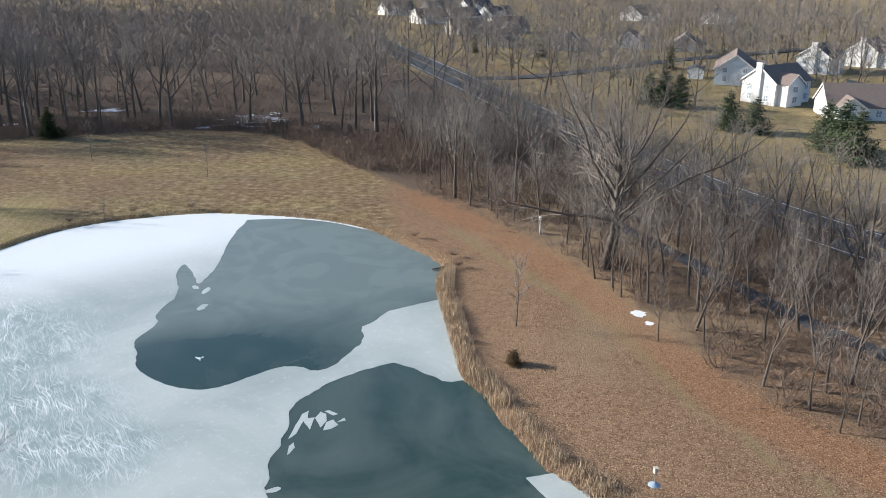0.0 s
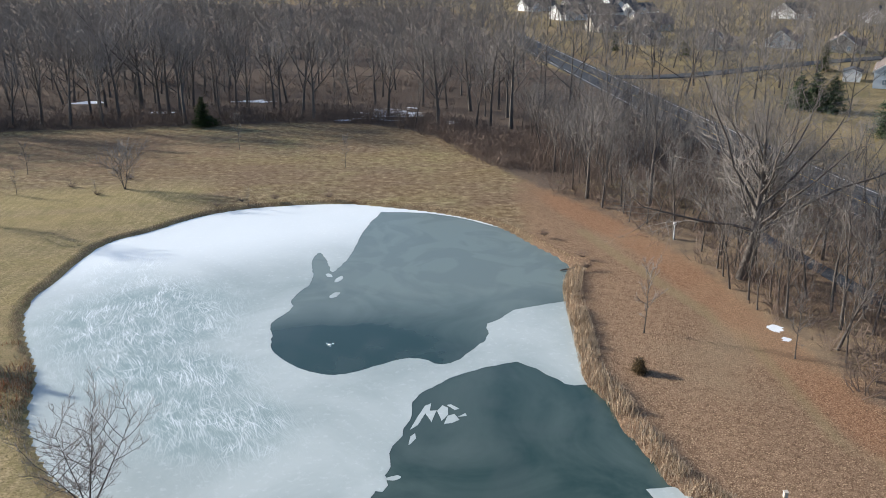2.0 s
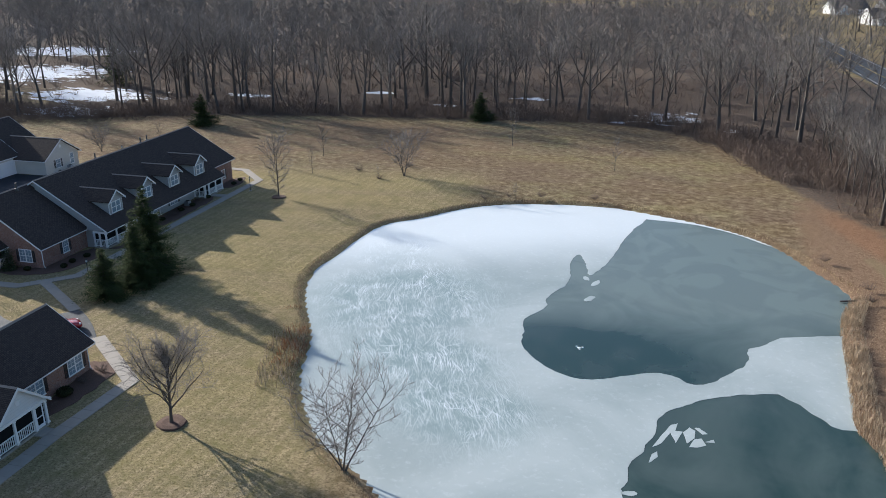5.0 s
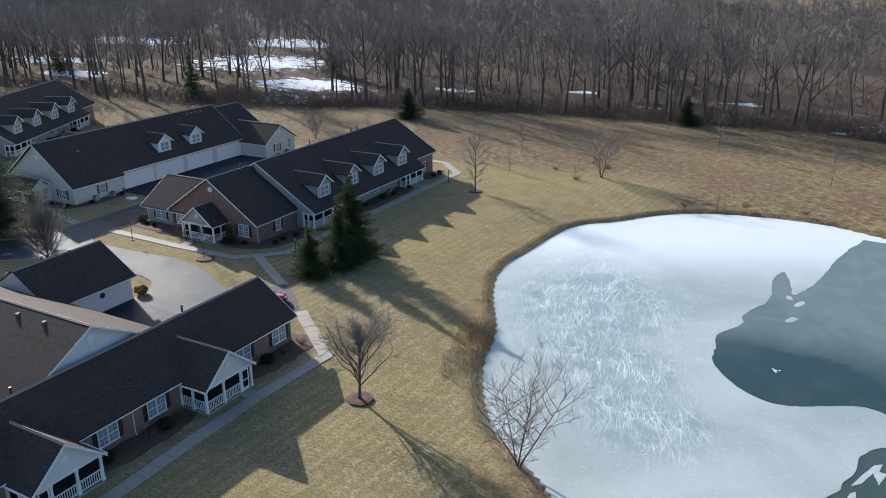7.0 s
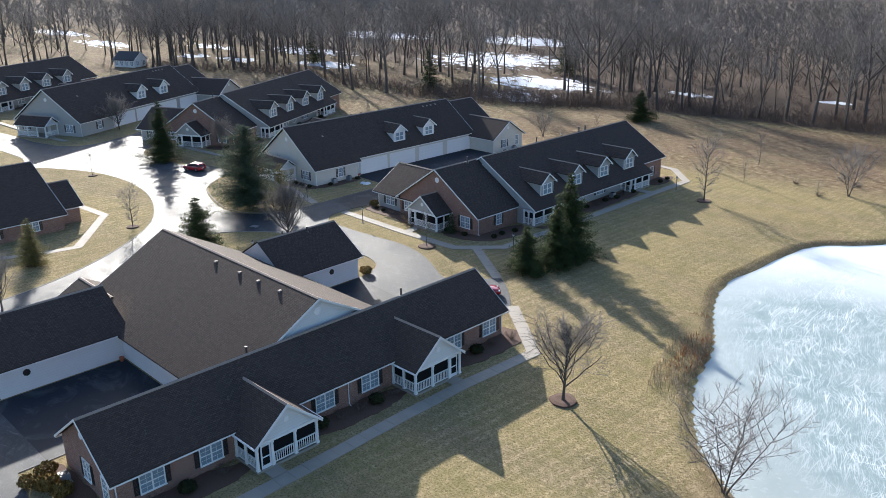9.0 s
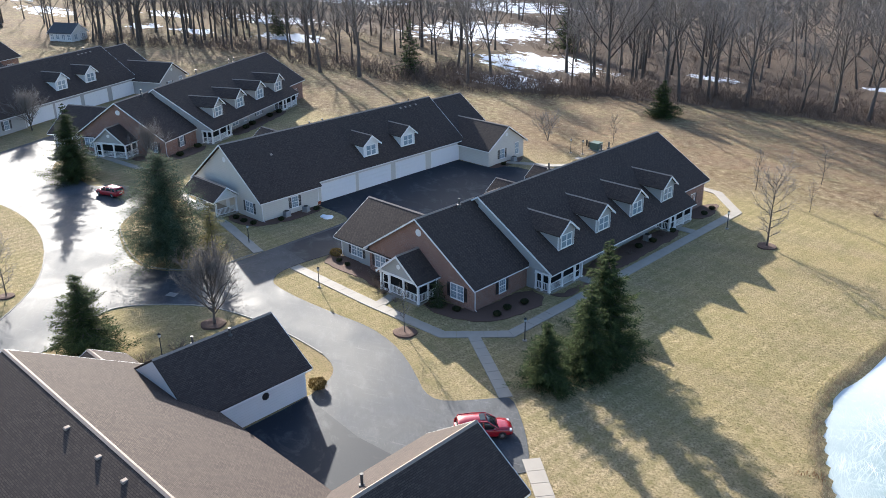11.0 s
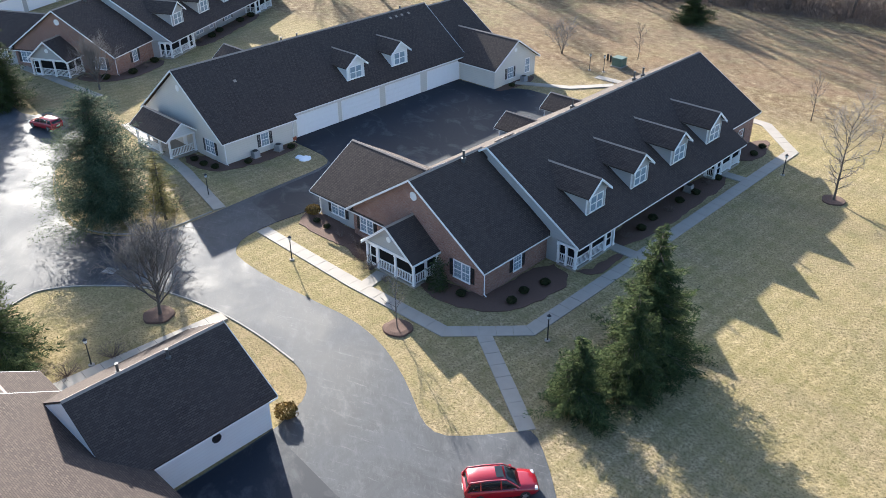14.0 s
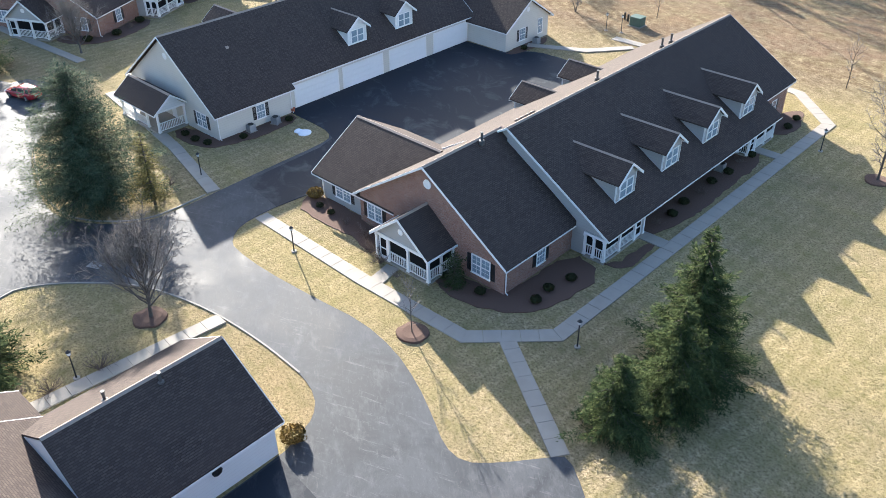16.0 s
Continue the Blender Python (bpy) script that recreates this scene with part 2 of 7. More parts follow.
def siding_material(name, colour):
    k = Kit(name, 0.6)
    uv = k.where("UV")
    lap = k.node("ShaderNodeTexWave", Vector=uv, Scale=1.18)
    lap.bands_direction, lap.wave_profile = "Y", "SAW"
    dark = tuple(0.86 * v for v in colour)
    c = k.mix(k.noise(uv, 0.6, 5), dark, colour)
    # Dark line along each lap's crease: contact shade mixed into the siding colour.
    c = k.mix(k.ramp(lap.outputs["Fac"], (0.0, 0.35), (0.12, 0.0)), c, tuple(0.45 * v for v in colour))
    k.colour(c)
    k.bump(lap.outputs["Fac"], 0.4, 0.02)
    return k.mat


def ice_material():
    k = Kit("pond_ice", 0.35)
    p = k.place()
    big = k.noise(p, 0.07, 6, 0.6, 0.6)
    c = k.mix(k.ramp(big, (0.35, 0.0), (0.6, 1.0)), (0.30, 0.347, 0.34), (0.42, 0.465, 0.455))
    grey = k.attr("clear")
    c = k.mix(k.math("MULTIPLY", grey, k.ramp(k.noise(p, 0.22, 6, 0.65), (0.3, 1.0), (0.68, 0.6))), c, (0.175, 0.25, 0.245))
    c = k.mix(k.attr("snowy"), c, (0.74, 0.78, 0.79))
    marks = None
    warp = k.node("ShaderNodeTexNoise", Vector=p, Scale=0.075, Detail=3.0).outputs["Color"]
    bend = k.node("ShaderNodeVectorMath", **{"0": p, "1": k.node("ShaderNodeVectorMath", **{"0": warp, "1": (4.5, 4.5, 0.0)}).outputs[0]})
    bend.inputs[1].links[0].from_node.operation = "MULTIPLY"
    drift = k.ramp(k.noise(p, 0.35, 4, 0.6, 0.5), (0.34, 0.0), (0.62, 1.0))
    for turn, scale, lo in ((-20, 0.9, 0.585), (-33, 1.1, 0.595), (-6, 0.8, 0.595), (14, 1.2, 0.61), (-50, 1.0, 0.605), (62, 0.8, 0.635), (-26, 1.9, 0.595), (-12, 2.4, 0.60)):
        lines = k.ramp(k.noise(k.scaled(bend.outputs[0], 9.0 * scale, 0.22 * scale, 1, turn), 1.0, 3.0, 0.6), (lo - 0.005, 0.0), (lo + 0.05, 1.0))
        marks = lines if marks is None else k.mix(1.0, marks, lines, "LIGHTEN")
    marks = k.mix(1.0, marks, k.mix(drift, 0.15, 1.0), "MULTIPLY")
    marks = k.mix(1.0, marks, grey, "MULTIPLY")
    c = k.mix(k.math("MULTIPLY", marks, 0.7), c, (0.86, 0.90, 0.93))
    c = k.mix(k.ramp(k.noise(p, 1.6, 6, 0.7), (0.55, 0.0), (0.75, 0.22)), c, (0.9, 0.93, 0.95))
    k.colour(c)
    k.gloss(k.mix(marks, 0.38, 0.8))
    k.bump(k.mix(0.5, marks, k.noise(p, 3, 5)), 0.3, 0.03)
    return k.mat


def water_material():
    k = Kit("pond_water", 0.06)
    p = k.place()
    film_sheen = k.math("ADD", k.attr("film_sheen"), k.math("MULTIPLY", k.math("SUBTRACT", k.noise(p, 0.07, 5, 0.55, 1.2), 0.5), 0.9))
    # Paler upper water: thin ice skin plus sky reflection put into the base colour.
    c = k.mix(k.ramp(film_sheen, (0.15, 0.0), (0.85, 1.0)), (0.018, 0.042, 0.034), (0.150, 0.185, 0.165))
    edge = k.noise(p, 0.11, 3, 0.5, 1.5)
    c = k.mix(k.ramp(edge, (0.46, 0.0), (0.56, 0.22)), c, (0.07, 0.088, 0.082))
    k.colour(c)
    k.gloss(k.ramp(film_sheen, (0.2, 0.05), (0.8, 0.22)))
    k.bump(k.noise(p, 1.1, 4), 0.04, 0.03)
    return k.mat


def bark_material(name, a, b):
    k = Kit(name, 0.95)
    k.bsdf.inputs["Specular IOR Level"].default_value = 0.2
    p = k.where()
    c = k.mix(k.noise(k.scaled(p, 3, 3, 0.5), 2.0, 5), a, b)
    c = k.mix(k.math("MULTIPLY", k.random(), 0.5), c, tuple(0.6 * x for x in a))
    k.colour(c)
    k.bump(k.noise(k.scaled(p, 5, 5, 0.8), 4, 4), 0.5, 0.03)
    return k.mat


def leaf_material(name, a, b, rough=0.9):
    k = Kit(name, rough)
    k.bsdf.inputs["Specular IOR Level"].default_value = 0.03
    k.colour(k.mix(k.island(), a, b))
    return k.mat


GROUND, ASPHALT, CONCRETE, SEALED_SHADED = ground_material(), asphalt_material(), concrete_material(), sealed_shaded_material()
SHINGLE, BRICK = shingle_material(), brick_material()
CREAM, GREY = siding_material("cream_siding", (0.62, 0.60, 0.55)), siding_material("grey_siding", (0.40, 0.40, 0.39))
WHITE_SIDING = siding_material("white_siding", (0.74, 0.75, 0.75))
ICE, WATER = ice_material(), water_material()
BARK = bark_material("bark", (0.070, 0.061, 0.054), (0.175, 0.152, 0.134))
TWIG = bark_material("twig_bark", (0.165, 0.148, 0.136), (0.31, 0.279, 0.256))
BRUSH = bark_material("brush_stems", (0.115, 0.084, 0.068), (0.225, 0.168, 0.135))
NEEDLE = leaf_material("spruce_needles", (0.020, 0.036, 0.015), (0.085, 0.105, 0.040))
PINE = leaf_material("pine_needles", (0.026, 0.048, 0.028), (0.125, 0.155, 0.090))
ARBOR = leaf_material("yellowed_needles", (0.10, 0.095, 0.03), (0.24, 0.20, 0.07))
STRAW = leaf_material("straw_grass", (0.34, 0.25, 0.15), (0.60, 0.46, 0.29))
REED = leaf_material("dry_reed", (0.26, 0.20, 0.14), (0.52, 0.415, 0.30))
RUST = leaf_material("rust_brush", (0.24, 0.12, 0.065), (0.48, 0.27, 0.15))
HEDGE = leaf_material("hedge_leaves", (0.018, 0.022, 0.012), (0.05, 0.055, 0.026))
WHITE = plain("white_trim", (0.78, 0.78, 0.77), 0.45, vary=0.05)
RIDGE = plain("ridge_cap", (0.30, 0.235, 0.19), 0.85, vary=0.3, scale=6)
BLACK = plain("black_paint", (0.018, 0.018, 0.02), 0.45)
SCREEN = plain("insect_screen", (0.012, 0.013, 0.014), 1.0)
SCREEN.node_tree.nodes["Principled BSDF"].inputs["Specular IOR Level"].default_value = 0.1
MULCH = plain("bark_mulch", (0.105, 0.060, 0.043), 1.0, vary=0.75, scale=14)
STEEL = plain("galvanised_metal", (0.35, 0.36, 0.37), 0.45, 0.8)
DOOR_WHITE = plain("white_door_paint", (0.74, 0.76, 0.78), 0.4, vary=0.04)
GREEN_BOX = plain("green_enamel", (0.075, 0.13, 0.10), 0.5)

# ---- mesh kit ----
def add_uv(bm):
    """Metre-true coordinates on every face, laid along the face's own level line and fall line."""
    layer = bm.loops.layers.uv.verify()
    up = Vector((0, 0, 1))
    for f in bm.faces:
        n = f.normal
        u = up.cross(n)
        u = Vector((1, 0, 0)) if u.length < 0.05 else u.normalized()
        v = n.cross(u)
        for loop in f.loops:
            loop[layer].uv = (loop.vert.co.dot(u), loop.vert.co.dot(v))


def mesh_of(name, bm, material):
    bm.normal_update()
    add_uv(bm)
    me = bpy.data.meshes.new(name)
    bm.to_mesh(me)
    bm.free()
    for m in material if isinstance(material, (list, tuple)) else (material,):
        me.materials.append(m)
    return me


def part(name, bm, material, parent=None, label="", m=None):
    """Links a bmesh (or a mesh) as one object under a thing or a part."""
    me = mesh_of(name, bm, material) if isinstance(bm, bmesh.types.BMesh) else bm
    ob = new(name, me)
    if parent is not None:
        ob.parent = parent
    if m is not None:
        ob.matrix_basis = m
    return tagged(ob, label)


def thing(name, label, category, m=None, group="", kind=""):
    ob = new(name)
    ob.empty_display_size = 0.5
    if m is not None:
        ob.matrix_basis = m
    return tagged(ob, label, category, group, kind)


def box(bm, x0, x1, y0, y1, z0, z1):
    v = [bm.verts.new(c) for c in ((x0, y0, z0), (x1, y0, z0), (x1, y1, z0), (x0, y1, z0), (x0, y0, z1), (x1, y0, z1), (x1, y1, z1), (x0, y1, z1))]
    for i in ((3, 2, 1, 0), (4, 5, 6, 7), (0, 1, 5, 4), (1, 2, 6, 5), (2, 3, 7, 6), (3, 0, 4, 7)):
        bm.faces.new([v[n] for n in i])
    return v


def boxes(*sizes):
    bm = bmesh.new()
    for s in sizes:
        box(bm, *s)
    return bm


def bevelled(bm, width=0.02, segments=1):
    bmesh.ops.bevel(bm, geom=bm.edges[:], offset=width, segments=segments, affect="EDGES", profile=0.6)
    return bm


def prism(bm, outline, axis, a, b):
    """Extrudes a closed outline of (p, z) along x or y, or one of (x, y) along z, from a to b."""
    def at(p, q, s):
        return {"x": (s, p, q), "y": (p, s, q), "z": (p, q, s)}[axis]
    lo = [bm.verts.new(at(p, q, a)) for p, q in outline]
    hi = [bm.verts.new(at(p, q, b)) for p, q in outline]
    faces = [bm.faces.new(lo), bm.faces.new(hi)]
    n = len(outline)
    for i in range(n):
        faces.append(bm.faces.new((lo[i], lo[(i + 1) % n], hi[(i + 1) % n], hi[i])))
    bmesh.ops.recalc_face_normals(bm, faces=faces)


def tube(bm, points, radii, sides=6, cap=True):
    rings = []
    for i, (p, r) in enumerate(zip(points, radii)):
        p = Vector(p)
        d = (Vector(points[min(i + 1, len(points) - 1)]) - Vector(points[max(i - 1, 0)])).normalized()
        u = d.orthogonal().normalized() if not rings else (last - d * last.dot(d)).normalized()
        last = u
        w = d.cross(u)
        rings.append([bm.verts.new(p + r * (math.cos(a) * u + math.sin(a) * w)) for a in (math.tau * s / sides for s in range(sides))])
    for a, b in zip(rings, rings[1:]):
        for s in range(sides):
            bm.faces.new((a[s], a[(s + 1) % sides], b[(s + 1) % sides], b[s]))
    if cap:
        bm.faces.new(rings[0][::-1])
        bm.faces.new(rings[-1])


def lathe(bm, profile, sides=12, centre=(0, 0)):
    rings = [[bm.verts.new((centre[0] + r * math.cos(math.tau * s / sides), centre[1] + r * math.sin(math.tau * s / sides), z)) for s in range(sides)] for r, z in profile]
    for a, b in zip(rings, rings[1:]):
        for s in range(sides):
            bm.faces.new((a[s], a[(s + 1) % sides], b[(s + 1) % sides], b[s]))
    bm.faces.new(rings[0][::-1])
    bm.faces.new(rings[-1])


def smooth_line(points, rounds=2, closed=True):
    pts = [Vector(p) for p in points]
    for _ in range(rounds):
        out = [] if closed else [pts[0]]
        for i in range(len(pts) if closed else len(pts) - 1):
            a, b = pts[i], pts[(i + 1) % len(pts)]
            out += [a.lerp(b, 0.25), a.lerp(b, 0.75)]
        pts = out if closed else out + [pts[-1]]
    return pts


def ragged(points, step, amount, scale, closed=True):
    """Cuts a line into short steps and wears its edge unevenly."""
    out = []
    n = len(points)
    for i in range(n if closed else n - 1):
        a, b = points[i], points[(i + 1) % n]
        d = b - a
        side = Vector((-d.y, d.x)).normalized() if d.length > 1e-6 else Vector((0, 0))
        for s in range(max(1, int(d.length / step))):
            p = a + d * (s / max(1, int(d.length / step)))
            w = noise.noise((p.x * scale, p.y * scale, 3.3)) + 0.5 * noise.noise((p.x * scale * 3.1, p.y * scale * 3.1, 8.1))
            out.append(p + side * amount * w)
    if not closed:
        out.append(points[-1])
    return out


def sheet(points, top, bottom):
    """A flat plate with any outline."""
    bm = bmesh.new()
    verts = [bm.verts.new((p[0], p[1], top)) for p in points]
    face = bm.faces.new(verts)
    if face.normal.z < 0 or (face.normal_update() or face.normal.z < 0):
        face.normal_flip()
    sides = bmesh.ops.extrude_face_region(bm, geom=[face])
    moved = [g for g in sides["geom"] if isinstance(g, bmesh.types.BMVert)]
    for v in moved:
        v.co.z = top
    for v in verts:
        v.co.z = bottom
    bmesh.ops.recalc_face_normals(bm, faces=bm.faces[:])
    bmesh.ops.triangulate(bm, faces=[f for f in bm.faces if len(f.verts) > 4])
    return bm


def sheet_mesh(name, arrays, material):
    verts, faces = arrays
    me = bpy.data.meshes.new(name)
    me.from_pydata(verts, [], faces)
    me.materials.append(material)
    return me

# ---- plan: pond, woods edge, drives ----
WATER_Z = -0.8
SHORE = [(-19.5, 50.2), (-23.7, 53.4), (-26.5, 55.3), (-29.0, 57.9), (-32.1, 62.6), (-34.5, 67.6), (-35.4, 71.6), (-36.9, 75.9), (-40.5, 82.0), (-43.4, 88.2), (-44.5, 93.6),
         (-44.2, 97.5), (-43.6, 104.1), (-43.4, 110.1), (-41.8, 115.5), (-37.5, 118.7), (-34.0, 124.0), (-30.6, 127.4), (-24.7, 130.5), (-18.2, 131.8), (-9.8, 132.6),
         (-3.2, 130.3), (4.0, 127.5), (10.8, 123.2), (15.4, 118.2), (19.0, 109.5), (21.1, 105.9), (22.4, 101.0), (20.4, 96.1), (19.4, 90.1), (18.8, 82.0), (18.0, 74.5), (17.6, 70.1),
         (19.0, 67.3), (19.0, 62.7), (20.3, 58.1), (20.6, 54.3), (21.9, 52.4), (23.0, 50.0), (25.0, 44.0), (24.0, 36.0), (17.0, 28.0), (6.0, 24.0), (-5.0, 28.0), (-12.0, 40.0)]
UPPER_EDGE = [(19.2, 90.1), (14.9, 88.9), (12.2, 87.4), (10.8, 85.5), (8.9, 83.9), (9.2, 81.1), (7.2, 78.0), (5.1, 75.2), (3.4, 74.8), (2.0, 76.1), (0.0, 76.6), (-3.1, 74.8), (-5.2, 73.4),
              (-7.5, 73.1), (-10.2, 74.3), (-12.6, 77.0), (-14.2, 79.5), (-14.2, 82.3), (-14.9, 85.3), (-14.1, 87.4), (-13.0, 89.5), (-13.4, 93.2), (-12.1, 95.7), (-11.4, 98.7), (-12.3, 104.9),
              (-12.0, 108.3), (-11.2, 108.8), (-10.0, 104.6), (-9.4, 100.9), (-8.6, 102.0), (-7.4, 106.4), (-6.6, 112.3), (-5.4, 120.3), (-3.5, 126.8)]
LOWER_EDGE = [(-6.0, 28.0), (-5.0, 44.0), (-2.6, 54.6), (-1.6, 56.4), (-1.1, 57.8), (-1.4, 59.8), (-0.2, 62.1), (0.7, 65.9), (0.7, 68.2), (3.3, 71.0), (5.8, 73.1), (7.5, 73.7), (10.9, 75.3),
              (12.7, 74.0), (14.3, 71.9), (15.8, 69.9), (17.5, 70.0)]
shore_line = smooth_line([Vector(p) for p in SHORE], 2)
shore_np = np.array([(p.x, p.y) for p in shore_line])
# the edge of the woods, from the east side of the pond round the north
WOOD_EDGE = [(62.0, 30.0), (50.0, 42.0), (45.0, 51.9), (41.0, 59.8), (40.0, 71.8), (39.0, 82.6), (36.0, 104.5), (33.2, 113.0), (29.6, 121.1), (24.5, 135.7), (15.3, 158.1), (7.4, 183.2),
             (-12.2, 198.5), (-45.9, 196.0), (-86.6, 191.2), (-123.6, 183.0), (-150.0, 170.0), (-200.0, 160.0), (-240.0, 165.0), (-290.0, 140.0), (-320.0, 90.0), (-380.0, 40.0), (-900.0, -60.0), (-900.0, 700.0), (30.0, 700.0), (45.0, 330.0),
             (60.0, 240.0), (66.0, 180.0), (64.0, 150.0), (72.0, 125.0), (80.0, 100.0), (90.0, 70.0), (95.0, 30.0)]
wood_np = np.array([(p.x, p.y) for p in smooth_line([Vector(p) for p in WOOD_EDGE], 1)])


def away(xy, ring):
    """Signed distance of many points to a closed ring: positive outside."""
    best = np.full(len(xy), 1e9)
    inside = np.zeros(len(xy), bool)
    for a, b in zip(ring, np.roll(ring, -1, 0)):
        d = b - a
        s = np.clip(((xy - a) @ d) / max(d @ d, 1e-9), 0, 1)
        best = np.minimum(best, np.hypot(*(xy - a - s[:, None] * d).T))
        over = (a[1] > xy[:, 1]) != (b[1] > xy[:, 1])
        if a[1] != b[1]:
            inside ^= over & (xy[:, 0] < d[0] * (xy[:, 1] - a[1]) / d[1] + a[0])
    return np.where(inside, -best, best)


def ease(v, a, b):
    s = np.clip((v - a) / (b - a), 0, 1)
    return s * s * (3 - 2 * s)


def terrain(xy):
    d = away(xy, shore_np)
    z = -0.8 + 0.42 * ease(d, -0.2, 0.7) + 0.38 * ease(d, 0.0, 12.0) - 1.6 * ease(-d, 0.0, 7.0)
    far = ease(np.hypot(xy[:, 0] + 60, xy[:, 1] - 90), 120, 320) * (d > 8)
    return z + far * 0.5 * (np.sin(xy[:, 0] * 0.031 + 1) * np.cos(xy[:, 1] * 0.027) - 0.3)


SNOW_SPOTS = [(-2.5, 208.0, 9.0, 9.0), (-14.0, 200.0, 3.5, 2.0), (39.8, 79.8, 0.7, 1.5), (40.2, 77.2, 0.6, 1.2), (40.8, 74.4, 0.6, 1.5), (12.0, 196.0, 3.0, 3.0), (-215.0, 240.0, 34.0, 26.0), (-165.0, 205.0, 24.0, 14.0),
              (-155.0, 182.0, 16.0, 9.0), (-120.0, 215.0, 9.0, 4.0), (-85.0, 228.0, 9.0, 3.0), (-60.0, 212.0, 6.0, 2.5), (-255.0, 190.0, 20.0, 9.0), (-300.0, 215.0, 30.0, 12.0),
              (-40.0, 228.0, 8.0, 3.0), (-318.0, 172.0, 12.0, 7.0), (-292.0, 178.0, 14.0, 6.0), (-345.0, 196.0, 20.0, 7.0), (-400.0, 170.0, 30.0, 9.0), (-480.0, 180.0, 40.0, 10.0), (-330.0, 280.0, 40.0, 20.0), (-250.0, 300.0, 40.0, 20.0), (-109.0, 86.9, 1.0, 0.7)]

TRAIL = [(26.0, 114.0), (32.0, 91.0), (35.0, 80.0), (35.8, 70.5), (36.2, 61.0), (37.2, 54.5), (39.9, 45.5), (43.0, 36.0)]


def zones(xy):
    """How much of each ground cover lies where."""
    x, y = xy.T
    wood = 1 - ease(away(xy, wood_np), -3, 3)
    wood *= 1 - 0.6 * ease(-x, 135, 175) * (1 - ease(y, 195, 240))
    wood *= 1 - 0.55 * ease(x, 20, 32) * (1 - ease(y, 135, 160))
    lawn = (1 - ease(x + 0.10 * (y - 100), -34, -24)) * (1 - ease(y - 0.12 * (x + 60), 134, 148))
    lawn = np.maximum(lawn, 0.6 * ease(x, 84, 100))
    lawn = np.maximum(lawn, 0.35 * ease(y, 330, 345) * ease(x, 30, 45))
    leaf = ease(x - 0.05 * (y - 80), 12, 21) * (1 - ease(y + 0.9 * x, 150, 178)) * (1 - ease(x, 70, 84))
    leaf = np.maximum(leaf, 0.45 * (1 - ease(np.hypot((x + 85) / 75, (y - 168 - 0.1 * (x + 85)) / 26), 0.6, 1.1)))
    edge = away(xy, wood_np)
    rust = ease(edge, -4, 0.5) * (1 - ease(edge, 2.5, 7.5)) * ease(x, 14, 26) * (1 - ease(y, 125, 150))
    trail = np.zeros(len(x))
    for (ax, ay), (bx, by) in zip(TRAIL, TRAIL[1:]):
        t = np.clip(((x - ax) * (bx - ax) + (y - ay) * (by - ay)) / ((bx - ax) ** 2 + (by - ay) ** 2), 0, 1)
        trail = np.maximum(trail, 1 - ease(np.hypot(x - ax - t * (bx - ax), y - ay - t * (by - ay)), 0.4, 1.7))
    d = away(xy, shore_np)
    bare = 1 - ease(np.abs(d - 0.4), 0.3, 1.0)
    snow = np.zeros(len(x))
    for cx, cy, rx, ry in SNOW_SPOTS:
        snow = np.maximum(snow, 1.15 - 0.75 * np.hypot((x - cx) / rx, (y - cy) / ry))
    snow = np.maximum(snow, 0.12 * wood * ease(y, 185, 215))
    return dict(lawn=lawn, leaf=leaf, wood=wood, rust=rust, trail=trail, bare=bare * 0.5, snow=np.clip(snow, 0, 1))


def give_zones(me):
    n = len(me.vertices)
    co = np.empty(n * 3)
    me.vertices.foreach_get("co", co)
    for key, values in zones(co.reshape(-1, 3)[:, :2]).items():
        me.attributes.new(key, "FLOAT", "POINT").data.foreach_set("value", values.astype(np.float32))


def lines(*runs):
    out = []
    for a, b, step in runs:
        out += list(np.arange(a, b, step))
    return np.array(out + [runs[-1][1]])


gx = lines((-3000, -600, 300), (-600, -330, 15), (-330, -60, 3.0), (-60, 34, 0.75), (34, 70, 2.0), (70, 300, 5.0), (300, 600, 20), (600, 3000, 300))
gy = lines((-3000, -200, 350), (-200, 20, 12), (20, 140, 0.75), (140, 260, 2.5), (260, 520, 8.0), (520, 1000, 40), (1000, 4000, 300))
mx, my = np.meshgrid(gx, gy)
flat_xy = np.stack([mx.ravel(), my.ravel()], 1)
flat_z = terrain(flat_xy)
w = len(gx)
quads = (np.arange(len(gy) - 1)[:, None] * w + np.arange(w - 1)[None]).ravel()
ground_mesh = bpy.data.meshes.new("ground")
ground_mesh.from_pydata(np.column_stack([flat_xy, flat_z]).tolist(), [], np.stack([quads, quads + 1, quads + w + 1, quads + w], 1).tolist())
ground_mesh.materials.append(GROUND)
ground_mesh.polygons.foreach_set("use_smooth", np.ones(len(ground_mesh.polygons), bool))
give_zones(ground_mesh)
tagged(new("ground", ground_mesh), "winter ground of straw lawn, dry meadow and leaf litter", "ground", kind="structure")

# ---- pond ----
pond_outer = [p + (p - Vector((-11, 85))).normalized() * 0.9 for p in shore_line]


